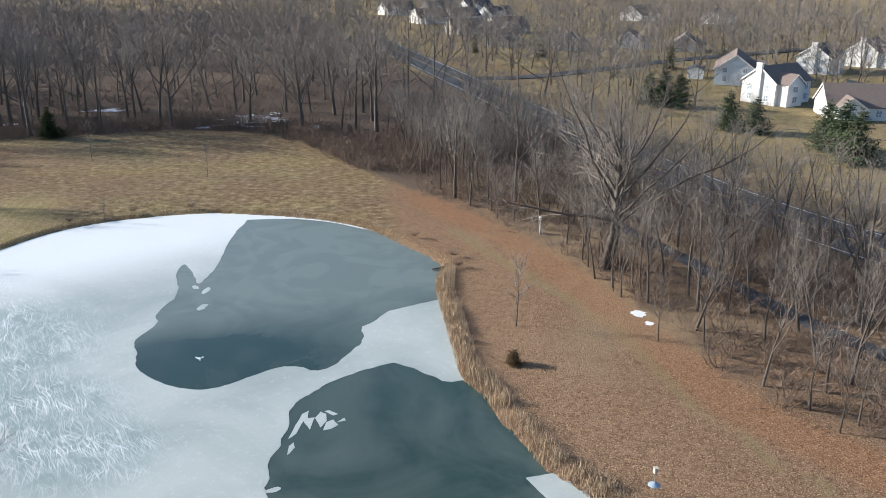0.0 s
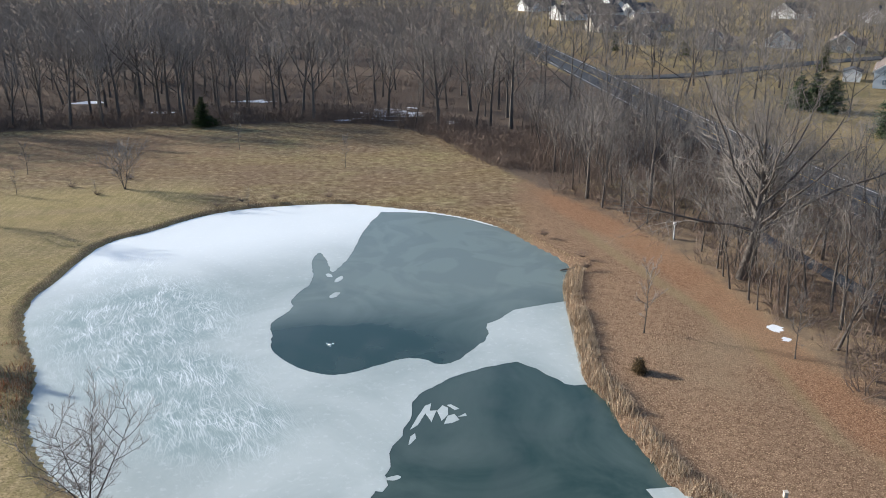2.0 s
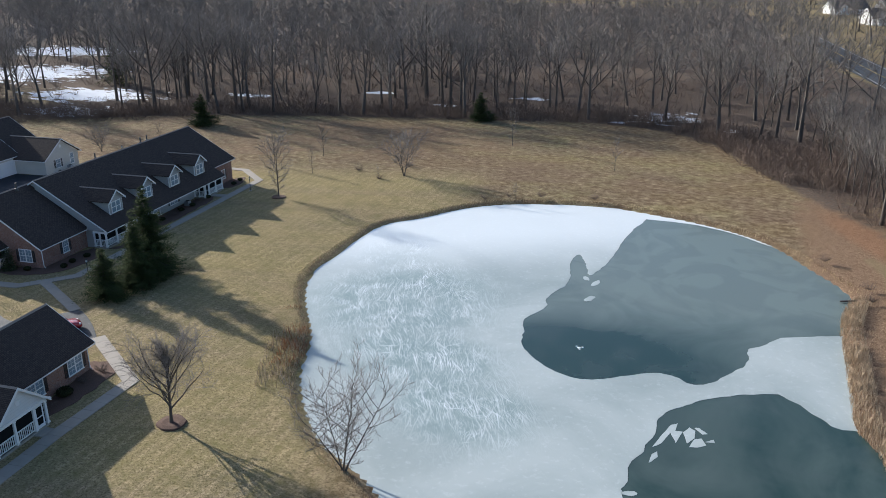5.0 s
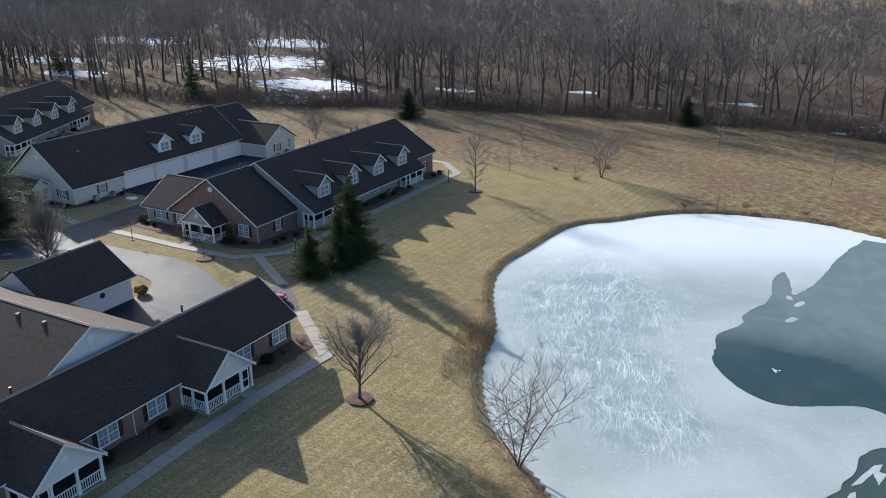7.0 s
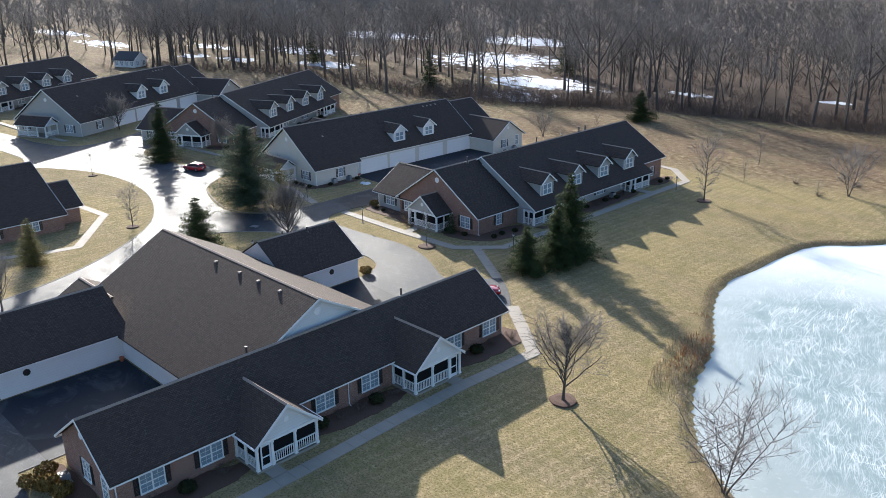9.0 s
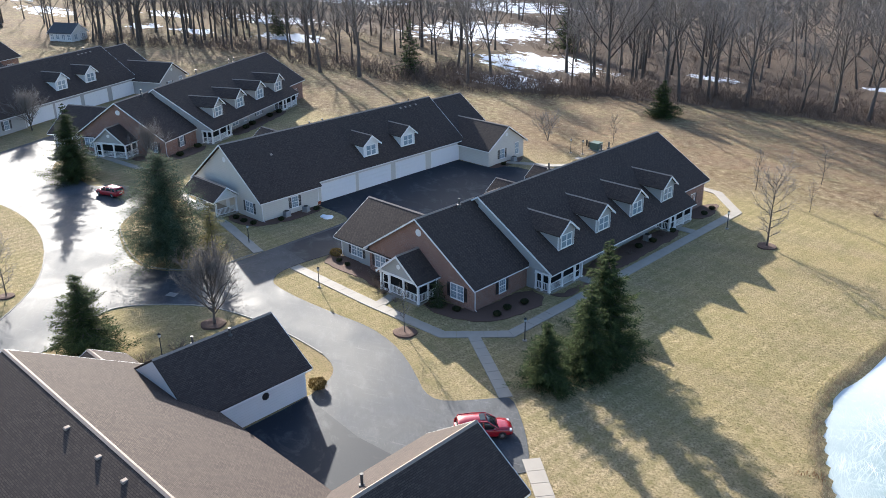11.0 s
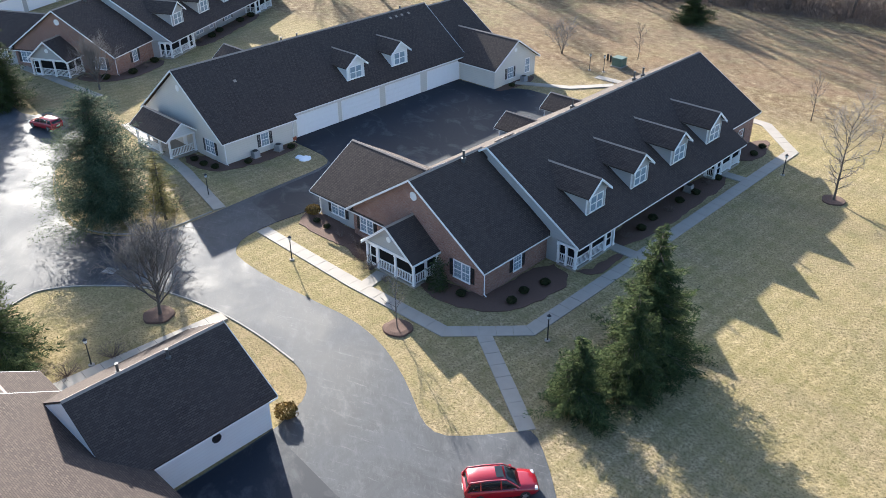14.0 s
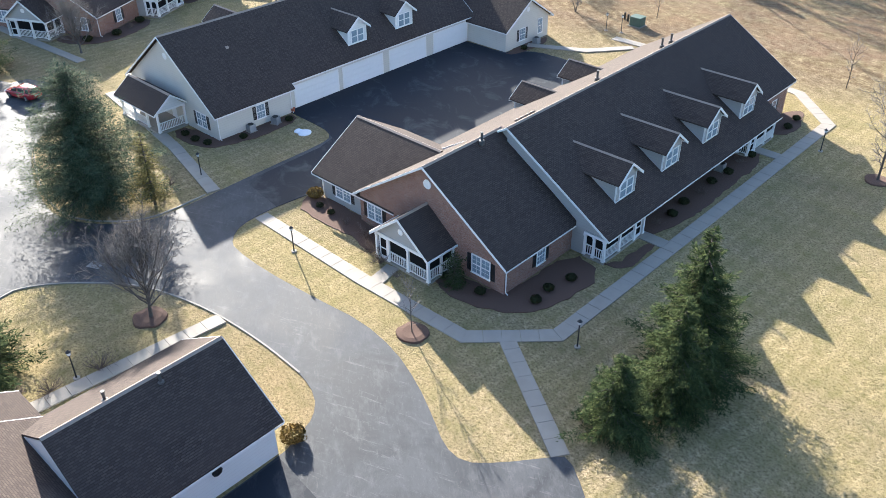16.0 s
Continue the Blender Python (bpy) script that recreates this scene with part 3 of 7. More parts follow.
def ice_zone(me):
    co = np.empty(len(me.vertices) * 3)
    me.vertices.foreach_get("co", co)
    x, y = co.reshape(-1, 3)[:, :2].T
    clear = np.zeros(len(x))
    for cx, cy, rx, ry, turn in ((-30, 88, 13, 15, 0.3), (-24, 74, 12, 8, -0.5), (-36, 103, 6, 8, 0.2), (-17, 65, 9, 7, -0.6)):
        u = (x - cx) * math.cos(turn) + (y - cy) * math.sin(turn)
        v = (y - cy) * math.cos(turn) - (x - cx) * math.sin(turn)
        clear = np.maximum(clear, 1 - ease(np.hypot(u / rx, v / ry), 0.45, 1.15))
    snowy = ease(y - 0.4 * x, 104, 126)
    for key, values in (("clear", clear), ("snowy", snowy * 0.85)):
        me.attributes.new(key, "FLOAT", "POINT").data.foreach_set("value", values.astype(np.float32))


def fill_grid(outline, top, bottom, step):
    """A plate with any outline whose top is cut into cells, so that it can carry zones."""
    bm = bmesh.new()
    verts = [bm.verts.new((p[0], p[1], top)) for p in outline]
    edges = [bm.edges.new((verts[i], verts[(i + 1) % len(verts)])) for i in range(len(verts))]
    bmesh.ops.triangle_fill(bm, edges=edges, use_beauty=True, normal=(0, 0, 1))
    xs, ys = [p[0] for p in outline], [p[1] for p in outline]
    for lo, hi, n in ((min(xs), max(xs), (1, 0, 0)), (min(ys), max(ys), (0, 1, 0))):
        for c in np.arange(lo + step, hi, step):
            bmesh.ops.bisect_plane(bm, geom=bm.verts[:] + bm.edges[:] + bm.faces[:], plane_co=(c * n[0], c * n[1], 0), plane_no=n)
    rim = [e for e in bm.edges if len(e.link_faces) == 1]
    made = bmesh.ops.extrude_edge_only(bm, edges=rim)
    for v in made["geom"]:
        if isinstance(v, bmesh.types.BMVert):
            v.co.z = bottom
    return bm


def water_mesh():
    """Open water with thin new ice and sky reflection coloured over its upper reach."""
    me = mesh_of("water", fill_grid(pond_outer, WATER_Z, WATER_Z - 0.25, 3.0), WATER)
    co = np.empty(len(me.vertices) * 3)
    me.vertices.foreach_get("co", co)
    x, y = co.reshape(-1, 3)[:, :2].T
    film_sheen = 0.28 + 0.66 * ease(y, 74, 104) - 0.55 * (1 - ease(np.hypot(x + 9, (y - 79) * 1.1), 3.5, 11))
    me.attributes.new("film_sheen", "FLOAT", "POINT").data.foreach_set("value", film_sheen.astype(np.float32))
    return me


tagged(new("water", water_mesh()), "open dark green pond water, partly frozen over", "pond", kind="structure")
shore_pts = [Vector(p) for p in SHORE]
west = [p + (p - Vector((-11, 85))).normalized() * 0.7 for p in smooth_line(shore_pts[0:22], 2, False)][::-1]
upper = ragged(smooth_line([Vector(p) for p in UPPER_EDGE], 1, False), 0.5, 0.22, 0.8, False)
lower = ragged(smooth_line([Vector(p) for p in LOWER_EDGE], 1, False), 0.5, 0.25, 0.8, False)
east = [Vector((19.0, 72.0)), Vector((19.3, 78.0)), Vector((19.8, 86.0))]
ice_outline = west + [Vector((-12.5, 41.0)), Vector((-6.5, 29.0))] + lower + east + upper
ice_mesh = mesh_of("pond_ice", fill_grid(ice_outline, WATER_Z + 0.022, WATER_Z - 0.05, 3.0), ICE)
ice_zone(ice_mesh)
tagged(new("pond_ice", ice_mesh), "scratched white and grey ice sheet covering the pond", "ice", kind="structure")
FLOES = [
    [(18.5, 53.4), (20.8, 53.6), (22.5, 52.0), (24.0, 49.0), (24.5, 44.0), (20.5, 45.0), (19.6, 49.5)],
    [(17.8, 70.4), (18.8, 68.6), (19.6, 66.4), (19.0, 66.0), (18.3, 67.6)],
    [(-3.6, 127.2), (0.5, 126.9), (4.0, 126.2), (8.0, 124.2), (10.4, 122.4), (13.8, 118.9), (14.7, 118.7), (11.0, 123.6), (4.2, 128.0), (-3.2, 130.7)],
    [(21.6, 105.6), (20.2, 108.0), (20.6, 108.6), (22.3, 105.6)],
]
FLOES += [
    [(0.4, 62.9), (0.8, 64.2), (1.8, 66.9), (2.4, 67.3), (2.2, 66.0), (2.8, 66.0), (2.3, 64.0), (1.8, 65.6), (1.1, 63.6)], [(0.2, 60.5), (0.4, 61.8), (0.8, 62.3), (0.9, 61.5), (0.4, 60.6)],
    [(2.9, 65.9), (3.4, 66.9), (3.9, 66.4), (3.8, 65.2), (3.2, 64.2)], [(3.4, 63.7), (3.8, 65.0), (4.4, 65.3), (4.8, 64.3), (4.1, 63.8)], [(3.8, 66.9), (4.2, 67.0), (4.9, 66.2), (4.5, 66.0)], [(4.7, 64.8), (5.4, 65.4), (5.5, 64.9)],
]
BITS = [(-8.2, 98.6, 0.45, 1.1, -0.3), (-8.3, 93.5, 0.5, 1.0, -0.4), (-2.2, 55.4, 0.8, 1.2, 0.1), (-1.0, 55.9, 0.6, 0.3, 0.2), (-9.5, 100.0, 0.35, 0.7, 0.4)]
for cx, cy, rx, ry, turn in BITS:
    ring = []
    for a in range(14):
        q = math.tau * a / 14
        r = 1 + 0.35 * noise.noise((cx + 1.7 * math.cos(q), cy + 1.7 * math.sin(q), 2))
        u, v = rx * r * math.cos(q), ry * r * math.sin(q)
        ring.append((cx + u * math.cos(turn) - v * math.sin(turn), cy + u * math.sin(turn) + v * math.cos(turn)))
    FLOES.append(ring)
for ring in FLOES:
    pts = ragged([Vector(p) for p in ring], 0.35, 0.06, 1.3)
    me = mesh_of("ice_floe", sheet(pts, WATER_Z + 0.018, WATER_Z - 0.04), ICE)
    ice_zone(me)
    tagged(new("ice_floe", me), "loose white ice floe lying in the open water", "ice floe", "floes on the pond")

# ---- drives ----
COURT = [(-118.2, 93.4), (-112.0, 93.4), (-109.6, 92.6), (-109.0, 90.5), (-108.9, 83.4), (-108.6, 76.9), (-108.5, 73.4), (-108.6, 70.4), (-111.6, 66.7), (-115.6, 64.9), (-120.2, 65.5), (-126.3, 67.5),
         (-131.5, 70.0), (-135.5, 75.0), (-139.0, 79.5), (-149.5, 78.6), (-150.0, 74.8), (-158.0, 75.5), (-166.0, 74.0), (-174.0, 84.0), (-186.0, 106.0), (-196.0, 103.0), (-186.0, 82.0), (-181.0, 70.0), (-188.0, 64.0),
         (-215.0, 62.0), (-260.0, 52.0), (-260.0, 44.0), (-215.0, 53.0), (-190.0, 55.5), (-176.0, 56.0), (-165.0, 48.0), (-150.0, 20.0), (-130.0, -20.0), (-95.0, -20.0), (-95.5, 15.0), (-96.5, 27.0),
         (-99.0, 38.0), (-103.3, 48.5), (-107.6, 56.4), (-106.9, 58.8), (-104.2, 61.8), (-100.5, 64.7), (-96.1, 66.1), (-91.8, 66.8), (-87.1, 67.0), (-82.9, 66.8), (-80.3, 66.1), (-78.8, 64.7), (-78.3, 63.1),
         (-77.7, 61.2), (-77.7, 50.5), (-64.3, 50.5), (-64.3, 61.0), (-63.0, 62.6), (-56.2, 65.4), (-59.0, 68.8), (-62.2, 71.7), (-64.5, 73.3), (-65.2, 72.6), (-67.4, 69.9), (-69.0, 68.5), (-70.8, 68.7), (-73.0, 70.0),
         (-76.0, 71.6), (-79.7, 73.0), (-83.9, 73.6), (-88.6, 73.1), (-94.7, 72.7), (-99.3, 72.9), (-100.7, 73.6), (-102.0, 75.4), (-102.3, 78.4), (-102.0, 83.0), (-100.7, 85.2), (-100.7, 95.2), (-96.3, 95.2),
         (-96.3, 124.0), (-98.0, 127.0), (-108.0, 127.3), (-111.4, 125.0), (-111.4, 123.8), (-118.2, 123.8)]
tagged(part("road", sheet(smooth_line([Vector(p) for p in COURT], 1), 0.045, -0.3), ASPHALT), "worn grey asphalt drive and garage court", "road", kind="structure")
AUTO_COURT = [(-77.7, 17.3), (-64.5, 17.3), (-64.5, 15.0), (-58.0, 14.0), (-58.0, -8.0), (-96.0, -8.0), (-95.0, 12.0), (-77.7, 16.5)]
tagged(part("road_2", sheet([Vector(p) for p in AUTO_COURT], 0.053, -0.3), ASPHALT), "worn grey asphalt apron beside the brick row", "road", kind="structure")
# Sealed courts; their dark colour also holds the shade of the houses.
SHADED_SEAL_COATS = [
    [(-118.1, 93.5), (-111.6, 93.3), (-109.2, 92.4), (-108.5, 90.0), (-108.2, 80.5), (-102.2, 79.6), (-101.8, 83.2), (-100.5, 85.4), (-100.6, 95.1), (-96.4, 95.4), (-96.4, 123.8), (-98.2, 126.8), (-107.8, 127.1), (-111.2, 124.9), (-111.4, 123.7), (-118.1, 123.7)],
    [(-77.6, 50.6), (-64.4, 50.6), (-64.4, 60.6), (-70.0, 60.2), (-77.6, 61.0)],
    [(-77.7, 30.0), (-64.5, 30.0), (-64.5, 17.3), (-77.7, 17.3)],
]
for ring in SHADED_SEAL_COATS:
    tagged(part("road_7", sheet([Vector(p) for p in ring], 0.054, -0.2), SEALED_SHADED), "seal-coated asphalt before the garages, house shade coloured in blue-black", "road", kind="structure")

ISLES = [
    [(-132.8, 70.6), (-126.3, 67.9), (-120.2, 66.0), (-115.6, 65.4), (-111.9, 67.1), (-109.1, 70.2), (-108.9, 73.4), (-109.0, 76.4), (-116.5, 78.2), (-126.0, 79.2), (-133.5, 77.6)],
    [(-172.0, 52.5), (-167.8, 55.9), (-157.3, 61.5), (-145.5, 62.7), (-133.7, 60.9), (-122.3, 56.0), (-115.6, 50.6), (-109.6, 42.6), (-105.5, 34.8), (-103.0, 26.0), (-102.0, 12.0), (-104.0, -18.0),
     (-130.0, -18.0), (-150.0, 18.0), (-166.0, 46.0)],
    [(-184.0, 69.0), (-178.0, 66.0), (-166.0, 67.5), (-158.0, 68.5), (-152.0, 70.5), (-156.0, 74.2), (-166.0, 73.0), (-173.0, 78.0), (-178.0, 79.0)],
]
for ring in ISLES[:2]:
    pts = smooth_line([Vector(p) for p in ring], 2)
    me = mesh_of("ground_island", fill_grid(pts, 0.072, -0.1, 6.0), GROUND)
    give_zones(me)
    tagged(new("ground_island", me), "raised lawn island with dry grass inside the drive", "lawn", kind="structure")


def ribbon(points, width, z0, z1):
    """A kerb-like strip along a line."""
    bm = bmesh.new()
    rows = []
    n = len(points)
    for i, p in enumerate(points):
        d = (points[min(i + 1, n - 1)] - points[max(i - 1, 0)]).normalized()
        s = Vector((-d.y, d.x)) * width / 2
        rows.append([bm.verts.new((*(p + q), z)) for q, z in ((s, z0), (s, z1), (-s, z1), (-s, z0))])
    for a, b in zip(rows, rows[1:]):
        for i in range(3):
            bm.faces.new((a[i], a[i + 1], b[i + 1], b[i]))
    bm.faces.new(rows[0])
    bm.faces.new(rows[-1][::-1])
    bmesh.ops.recalc_face_normals(bm, faces=bm.faces[:])
    return bm


KERB_STONE = plain("kerb_concrete", (0.27, 0.255, 0.23), 0.9, vary=0.25)
KERBS = [ISLES[0][:8], ISLES[1][1:11], COURT[38:47]]
for run in KERBS:
    pts = smooth_line([Vector(p) for p in run], 2, False)
    tagged(part("kerb", ribbon(pts, 0.14, -0.1, 0.085), KERB_STONE), "pale concrete kerb along the asphalt drive", "kerb", kind="structure")

# ---- walks: one slab after the other ----
WALKS = [
    ([(-48.2, 18.0), (-48.4, 26.0), (-48.5, 33.0), (-48.8, 42.4), (-48.9, 50.0), (-48.4, 60.1), (-57.8, 67.6)], 1.45),
    ([(-64.9, 73.0), (-74.8, 79.6)], 1.25),
    ([(-102.0, 77.7), (-88.0, 77.3), (-77.0, 77.5), (-72.0, 82.3), (-71.9, 90.0), (-71.7, 130.8), (-77.6, 136.8), (-90.0, 138.5), (-104.0, 138.0)], 1.35),
    ([(-86.9, 77.9), (-87.3, 80.2)], 1.3),
    ([(-49.2, 29.6), (-50.7, 29.6)], 1.4), ([(-49.6, 50.2), (-50.7, 50.2)], 1.4),
    ([(-72.4, 98.2), (-76.0, 98.2)], 1.3), ([(-72.4, 120.0), (-76.0, 120.0)], 1.3),
    ([(-108.9, 77.3), (-119.5, 79.8), (-127.0, 81.0), (-138.0, 82.5)], 1.3),
    ([(-145.0, 49.0), (-128.4, 50.3), (-116.0, 41.0), (-117.0, 36.0), (-122.0, 26.0)], 1.3),
    ([(-93.5, 49.0), (-92.0, 66.6)], 1.3),
    ([(-111.0, 128.0), (-104.0, 131.5), (-100.0, 136.5)], 1.2),
    ([(-176.0, 83.0), (-160.0, 84.2), (-150.0, 85.0)], 1.2),
    ([(-226.0, 66.0), (-205.0, 67.0), (-190.0, 68.5)], 1.2),
]

# ---- house kit ----
PANE = plain("window_glass", (0.24, 0.31, 0.36), 0.08, vary=0.4, scale=1.6)
PIPE_GREY = plain("weathered_pipe", (0.07, 0.068, 0.066), 0.6)
MADE = {}


def made(key, build, material):
    """One mesh for all parts that are alike."""
    if key not in MADE:
        MADE[key] = mesh_of(key[0], build(), material)
    return MADE[key]


def turned(x, y, z, yaw):
    return pose(x, y, z, 0, 0, yaw)


def lattice(xs, zs, solid, y0, y1):
    """A plate with openings: bars between the breaks xs and zs where solid says so."""
    bm = bmesh.new()
    grid = {}

    def corner(i, j, y):
        if (i, j, y) not in grid:
            grid[i, j, y] = bm.verts.new((xs[i], y, zs[j]))
        return grid[i, j, y]
    cells = {(i, j) for i in range(len(xs) - 1) for j in range(len(zs) - 1) if solid(i, j)}
    for i, j in cells:
        ring = [(i, j), (i + 1, j), (i + 1, j + 1), (i, j + 1)]
        bm.faces.new([corner(*c, y0) for c in ring])
        bm.faces.new([corner(*c, y1) for c in ring[::-1]])
        for (a, b), near in zip(zip(ring, ring[1:] + ring[:1]), ((i, j - 1), (i + 1, j), (i, j + 1), (i - 1, j))):
            if near not in cells:
                bm.faces.new((corner(*b, y0), corner(*a, y0), corner(*a, y1), corner(*b, y1)))
    return bm


def sash_bm(w, h):
    t, m = 0.10, 0.035
    xs = [-w / 2 - t, -w / 2, -0.06, 0.06, w / 2, w / 2 + t] if w > 1.1 else [-w / 2 - t, -w / 2, w / 2, w / 2 + t]
    zs = [-t, 0, h / 2 - m, h / 2 + m, h, h + t]
    return lattice(xs, zs, lambda i, j: i % 2 == 0 or j % 2 == 0, -0.07, 0.0)


def sill_bm(w):
    return bevelled(boxes((-w / 2 - 0.14, w / 2 + 0.14, -0.13, -0.07, -0.11, -0.03)), 0.01)


def muntin_bm(w, h):
    n = 4 if w > 1.1 else 3
    xs, zs = [-w / 2 + 0.001], [0.001]
    for i in range(1, n):
        x = -w / 2 + w * i / n
        xs += [x - 0.007, x + 0.007]
    for z in (h * 0.25, h * 0.75):
        zs += [z - 0.007, z + 0.007]
    return lattice(xs + [w / 2 - 0.001], zs + [h - 0.001], lambda i, j: i % 2 == 1 or j % 2 == 1, -0.045, -0.02)


def shutter_bm(h):
    bm = boxes((-0.21, -0.15, -0.05, 0, 0, h), (0.15, 0.21, -0.05, 0, 0, h), (-0.15, 0.15, -0.05, 0, 0, 0.07), (-0.15, 0.15, -0.05, 0, h - 0.07, h), (-0.15, 0.15, -0.05, 0, h / 2 - 0.04, h / 2 + 0.04))
    n = int(h / 0.12)
    for i in range(n):
        z = 0.07 + (h - 0.14) * i / n
        box(bm, -0.15, 0.15, -0.035, -0.005, z + 0.01, z + 0.085)
    return bm


def window(parent, x, y, z, yaw, w=1.7, h=1.5, shutters=True, name="window"):
    frame_ob = part(name, made((name, w, h), lambda: sash_bm(w, h), WHITE), None, parent, "white framed sash window", turned(x, y, z, yaw))
    part("pane", made(("pane", w, h), lambda: boxes((-w / 2, w / 2, -0.02, 0.01, 0, h)), PANE), None, frame_ob)
    part("sill", made(("sill", w), lambda: sill_bm(w), WHITE), None, frame_ob)
    part("muntin", made(("muntin", w, h), lambda: muntin_bm(w, h), WHITE), None, frame_ob)
    if shutters:
        for s in (-1, 1):
            part("shutter", made(("shutter", h), lambda: shutter_bm(h), BLACK), None, frame_ob, "black louvred shutter", pose(s * (w / 2 + 0.33), 0, 0))
    return frame_ob


def gable_outline(p0, p1, ridge, zr, slope, t):
    top = [(p0, zr - slope * (ridge - p0)), (ridge, zr), (p1, zr - slope * (p1 - ridge))]
    return top + [(p, z - t) for p, z in top[::-1]]


def gable_roof(parent, axis, a0, a1, p0, p1, ridge, zr, slope, trims=(True, True), gutters=(True, True), cap=RIDGE, trim=0.21):
    """A shingled gable roof along x or y, with a lighter ridge cap, rake boards and gutters."""
    bm = bmesh.new()
    prism(bm, gable_outline(p0, p1, ridge, zr, slope, 0.14), axis, a0, a1)
    roof = part("roof", bm, SHINGLE, parent, "dark brown asphalt shingle roof")
    bm = bmesh.new()
    prism(bm, gable_outline(ridge - 0.18, ridge + 0.18, ridge, zr + 0.035, slope, 0.03), axis, a0 - 0.01, a1 + 0.01)
    part("ridge_cap", bm, cap, roof)
    for on, at, out in ((trims[0], a0, -1), (trims[1], a1, 1)):
        if on:
            bm = bmesh.new()
            lo, hi = sorted((at + out * 0.02, at + out * 0.07))
            prism(bm, gable_outline(p0 - 0.02, p1 + 0.02, ridge, zr - 0.01, slope, trim), axis, lo, hi)
            part("rake_board", bm, WHITE, roof, "white rake board")
    for on, p, out in ((gutters[0], p0, -1), (gutters[1], p1, 1)):
        if on:
            z = zr - slope * abs(p - ridge) - 0.15
            lo, hi = sorted((p - out * 0.09, p + out * 0.035))
            bm = boxes((lo, hi, a0, a1, z - 0.12, z + 0.005) if axis == "y" else (a0, a1, lo, hi, z - 0.12, z + 0.005))
            part("gutter", bm, WHITE, roof, "white eaves gutter")
    return roof


def gable_walls(parent, axis, a0, a1, p0, p1, ridge, zr, slope, material, label, base=-0.1, name="wall"):
    bm = bmesh.new()
    z0, z1 = zr - slope * (ridge - p0), zr - slope * (p1 - ridge)
    prism(bm, [(p0, base), (p1, base), (p1, z1), (ridge, zr), (p0, z0)], axis, a0, a1)
    return part(name, bm, material, parent, label)


def round_vent(parent, x, y, z, yaw, r=0.32):
    def build():
        bm = bmesh.new()
        lathe(bm, [(r, -0.02), (r, 0.05), (r * 0.8, 0.06), (r * 0.75, 0.03)], 16)
        bmesh.ops.rotate(bm, verts=bm.verts, matrix=Matrix.Rotation(math.pi / 2, 3, "X"))
        return bm
    part("gable_vent", made(("gable_vent", r), build, WHITE), None, parent, "round white gable vent", turned(x, y, z, yaw))


def downspout(parent, x, y, z, yaw):
    def build():
        bm = bmesh.new()
        tube(bm, [(0, -0.3, 0), (0, -0.07, -0.35), (0, -0.07, -z + 0.25), (0, -0.32, -z + 0.1)], [0.05] * 4, 6)
        return bm
    part("downspout", made(("downspout", round(z, 1)), build, WHITE), None, parent, "white downspout", turned(x, y, z, yaw))


def roof_pipe(parent, x, y, z, h=0.6, r=0.09):
    def build():
        bm = bmesh.new()
        lathe(bm, [(r * 2.2, -0.35), (r * 2.2, 0.02), (r, 0.06), (r, h), (r * 1.35, h), (r * 1.35, h + 0.08)], 8)
        return bm
    part("vent_pipe", made(("vent_pipe", h, r), build, PIPE_GREY), None, parent, "dark grey roof vent pipe", pose(x, y, z))


def roof_vent(parent, x, y, z, tilt):
    def build():
        return bevelled(boxes((-0.2, 0.2, -0.22, 0.22, -0.1, 0.10)), 0.05)
    part("roof_vent", made(("roof_vent",), build, RIDGE), None, parent, "low brown box vent", pose(x, y, z, 0, tilt, 0))


def dormer(parent, x, y, z, yaw, width=2.7, wall_h=2.0, rise=1.05, back=6.5, siding=None):
    """A gabled dormer; its front stands at the origin, its ridge runs back into the roof."""
    siding = siding or GREY
    root = part("dormer", made(("dormer", width, wall_h, siding.name), lambda: dormer_body(width, wall_h, rise, back), siding), None, parent, "gabled dormer with pale siding", turned(x, y, z, yaw))
    slope = rise / (width / 2)
    key = (width, wall_h)

    def roof_bm():
        bm = bmesh.new()
        prism(bm, gable_outline(-width / 2 - 0.40, width / 2 + 0.40, 0, wall_h + rise + 0.12, slope, 0.12), "y", -0.42, back)
        return bm

    def rake_bm():
        bm = bmesh.new()
        prism(bm, gable_outline(-width / 2 - 0.41, width / 2 + 0.41, 0, wall_h + rise + 0.10, slope, 0.26), "y", -0.48, -0.43)
        for s in (-1, 1):
            e = s * (width / 2 + 0.26)
            box(bm, min(e, e + s * 0.1), max(e, e + s * 0.1), -0.42, back - wall_h, wall_h - 0.34, wall_h - 0.2)
            box(bm, min(s * width / 2, s * (width / 2 + 0.03)), max(s * width / 2, s * (width / 2 + 0.03)), -0.03, 0.12, 0, wall_h)
        box(bm, -width / 2, width / 2, -0.03, 0, 0, 0.16)
        return bm

    def cap_bm():
        bm = bmesh.new()
        prism(bm, gable_outline(-0.13, 0.13, 0, wall_h + rise + 0.15, slope, 0.03), "y", -0.42, back)
        return bm

    part("dormer_roof", made(("dormer_roof", *key), roof_bm, SHINGLE), None, root, "brown shingle dormer roof")
    part("rake_board", made(("rake_board", *key), rake_bm, WHITE), None, root, "white rake board")
    part("ridge_cap", made(("ridge_cap", *key), cap_bm, RIDGE), None, root)
    for s in (-1, 1):
        part("sash", made(("sash", 0.85, 1.45), lambda: sash_bm(0.85, 1.45), WHITE), None, root, "white sash window", pose(s * 0.5, -0.01, 0.28))
        part("pane", made(("pane", 0.85, 1.45), lambda: boxes((-0.425, 0.425, -0.02, 0.01, 0, 1.45)), PANE), None, root, "", pose(s * 0.5, -0.01, 0.28))
    return root


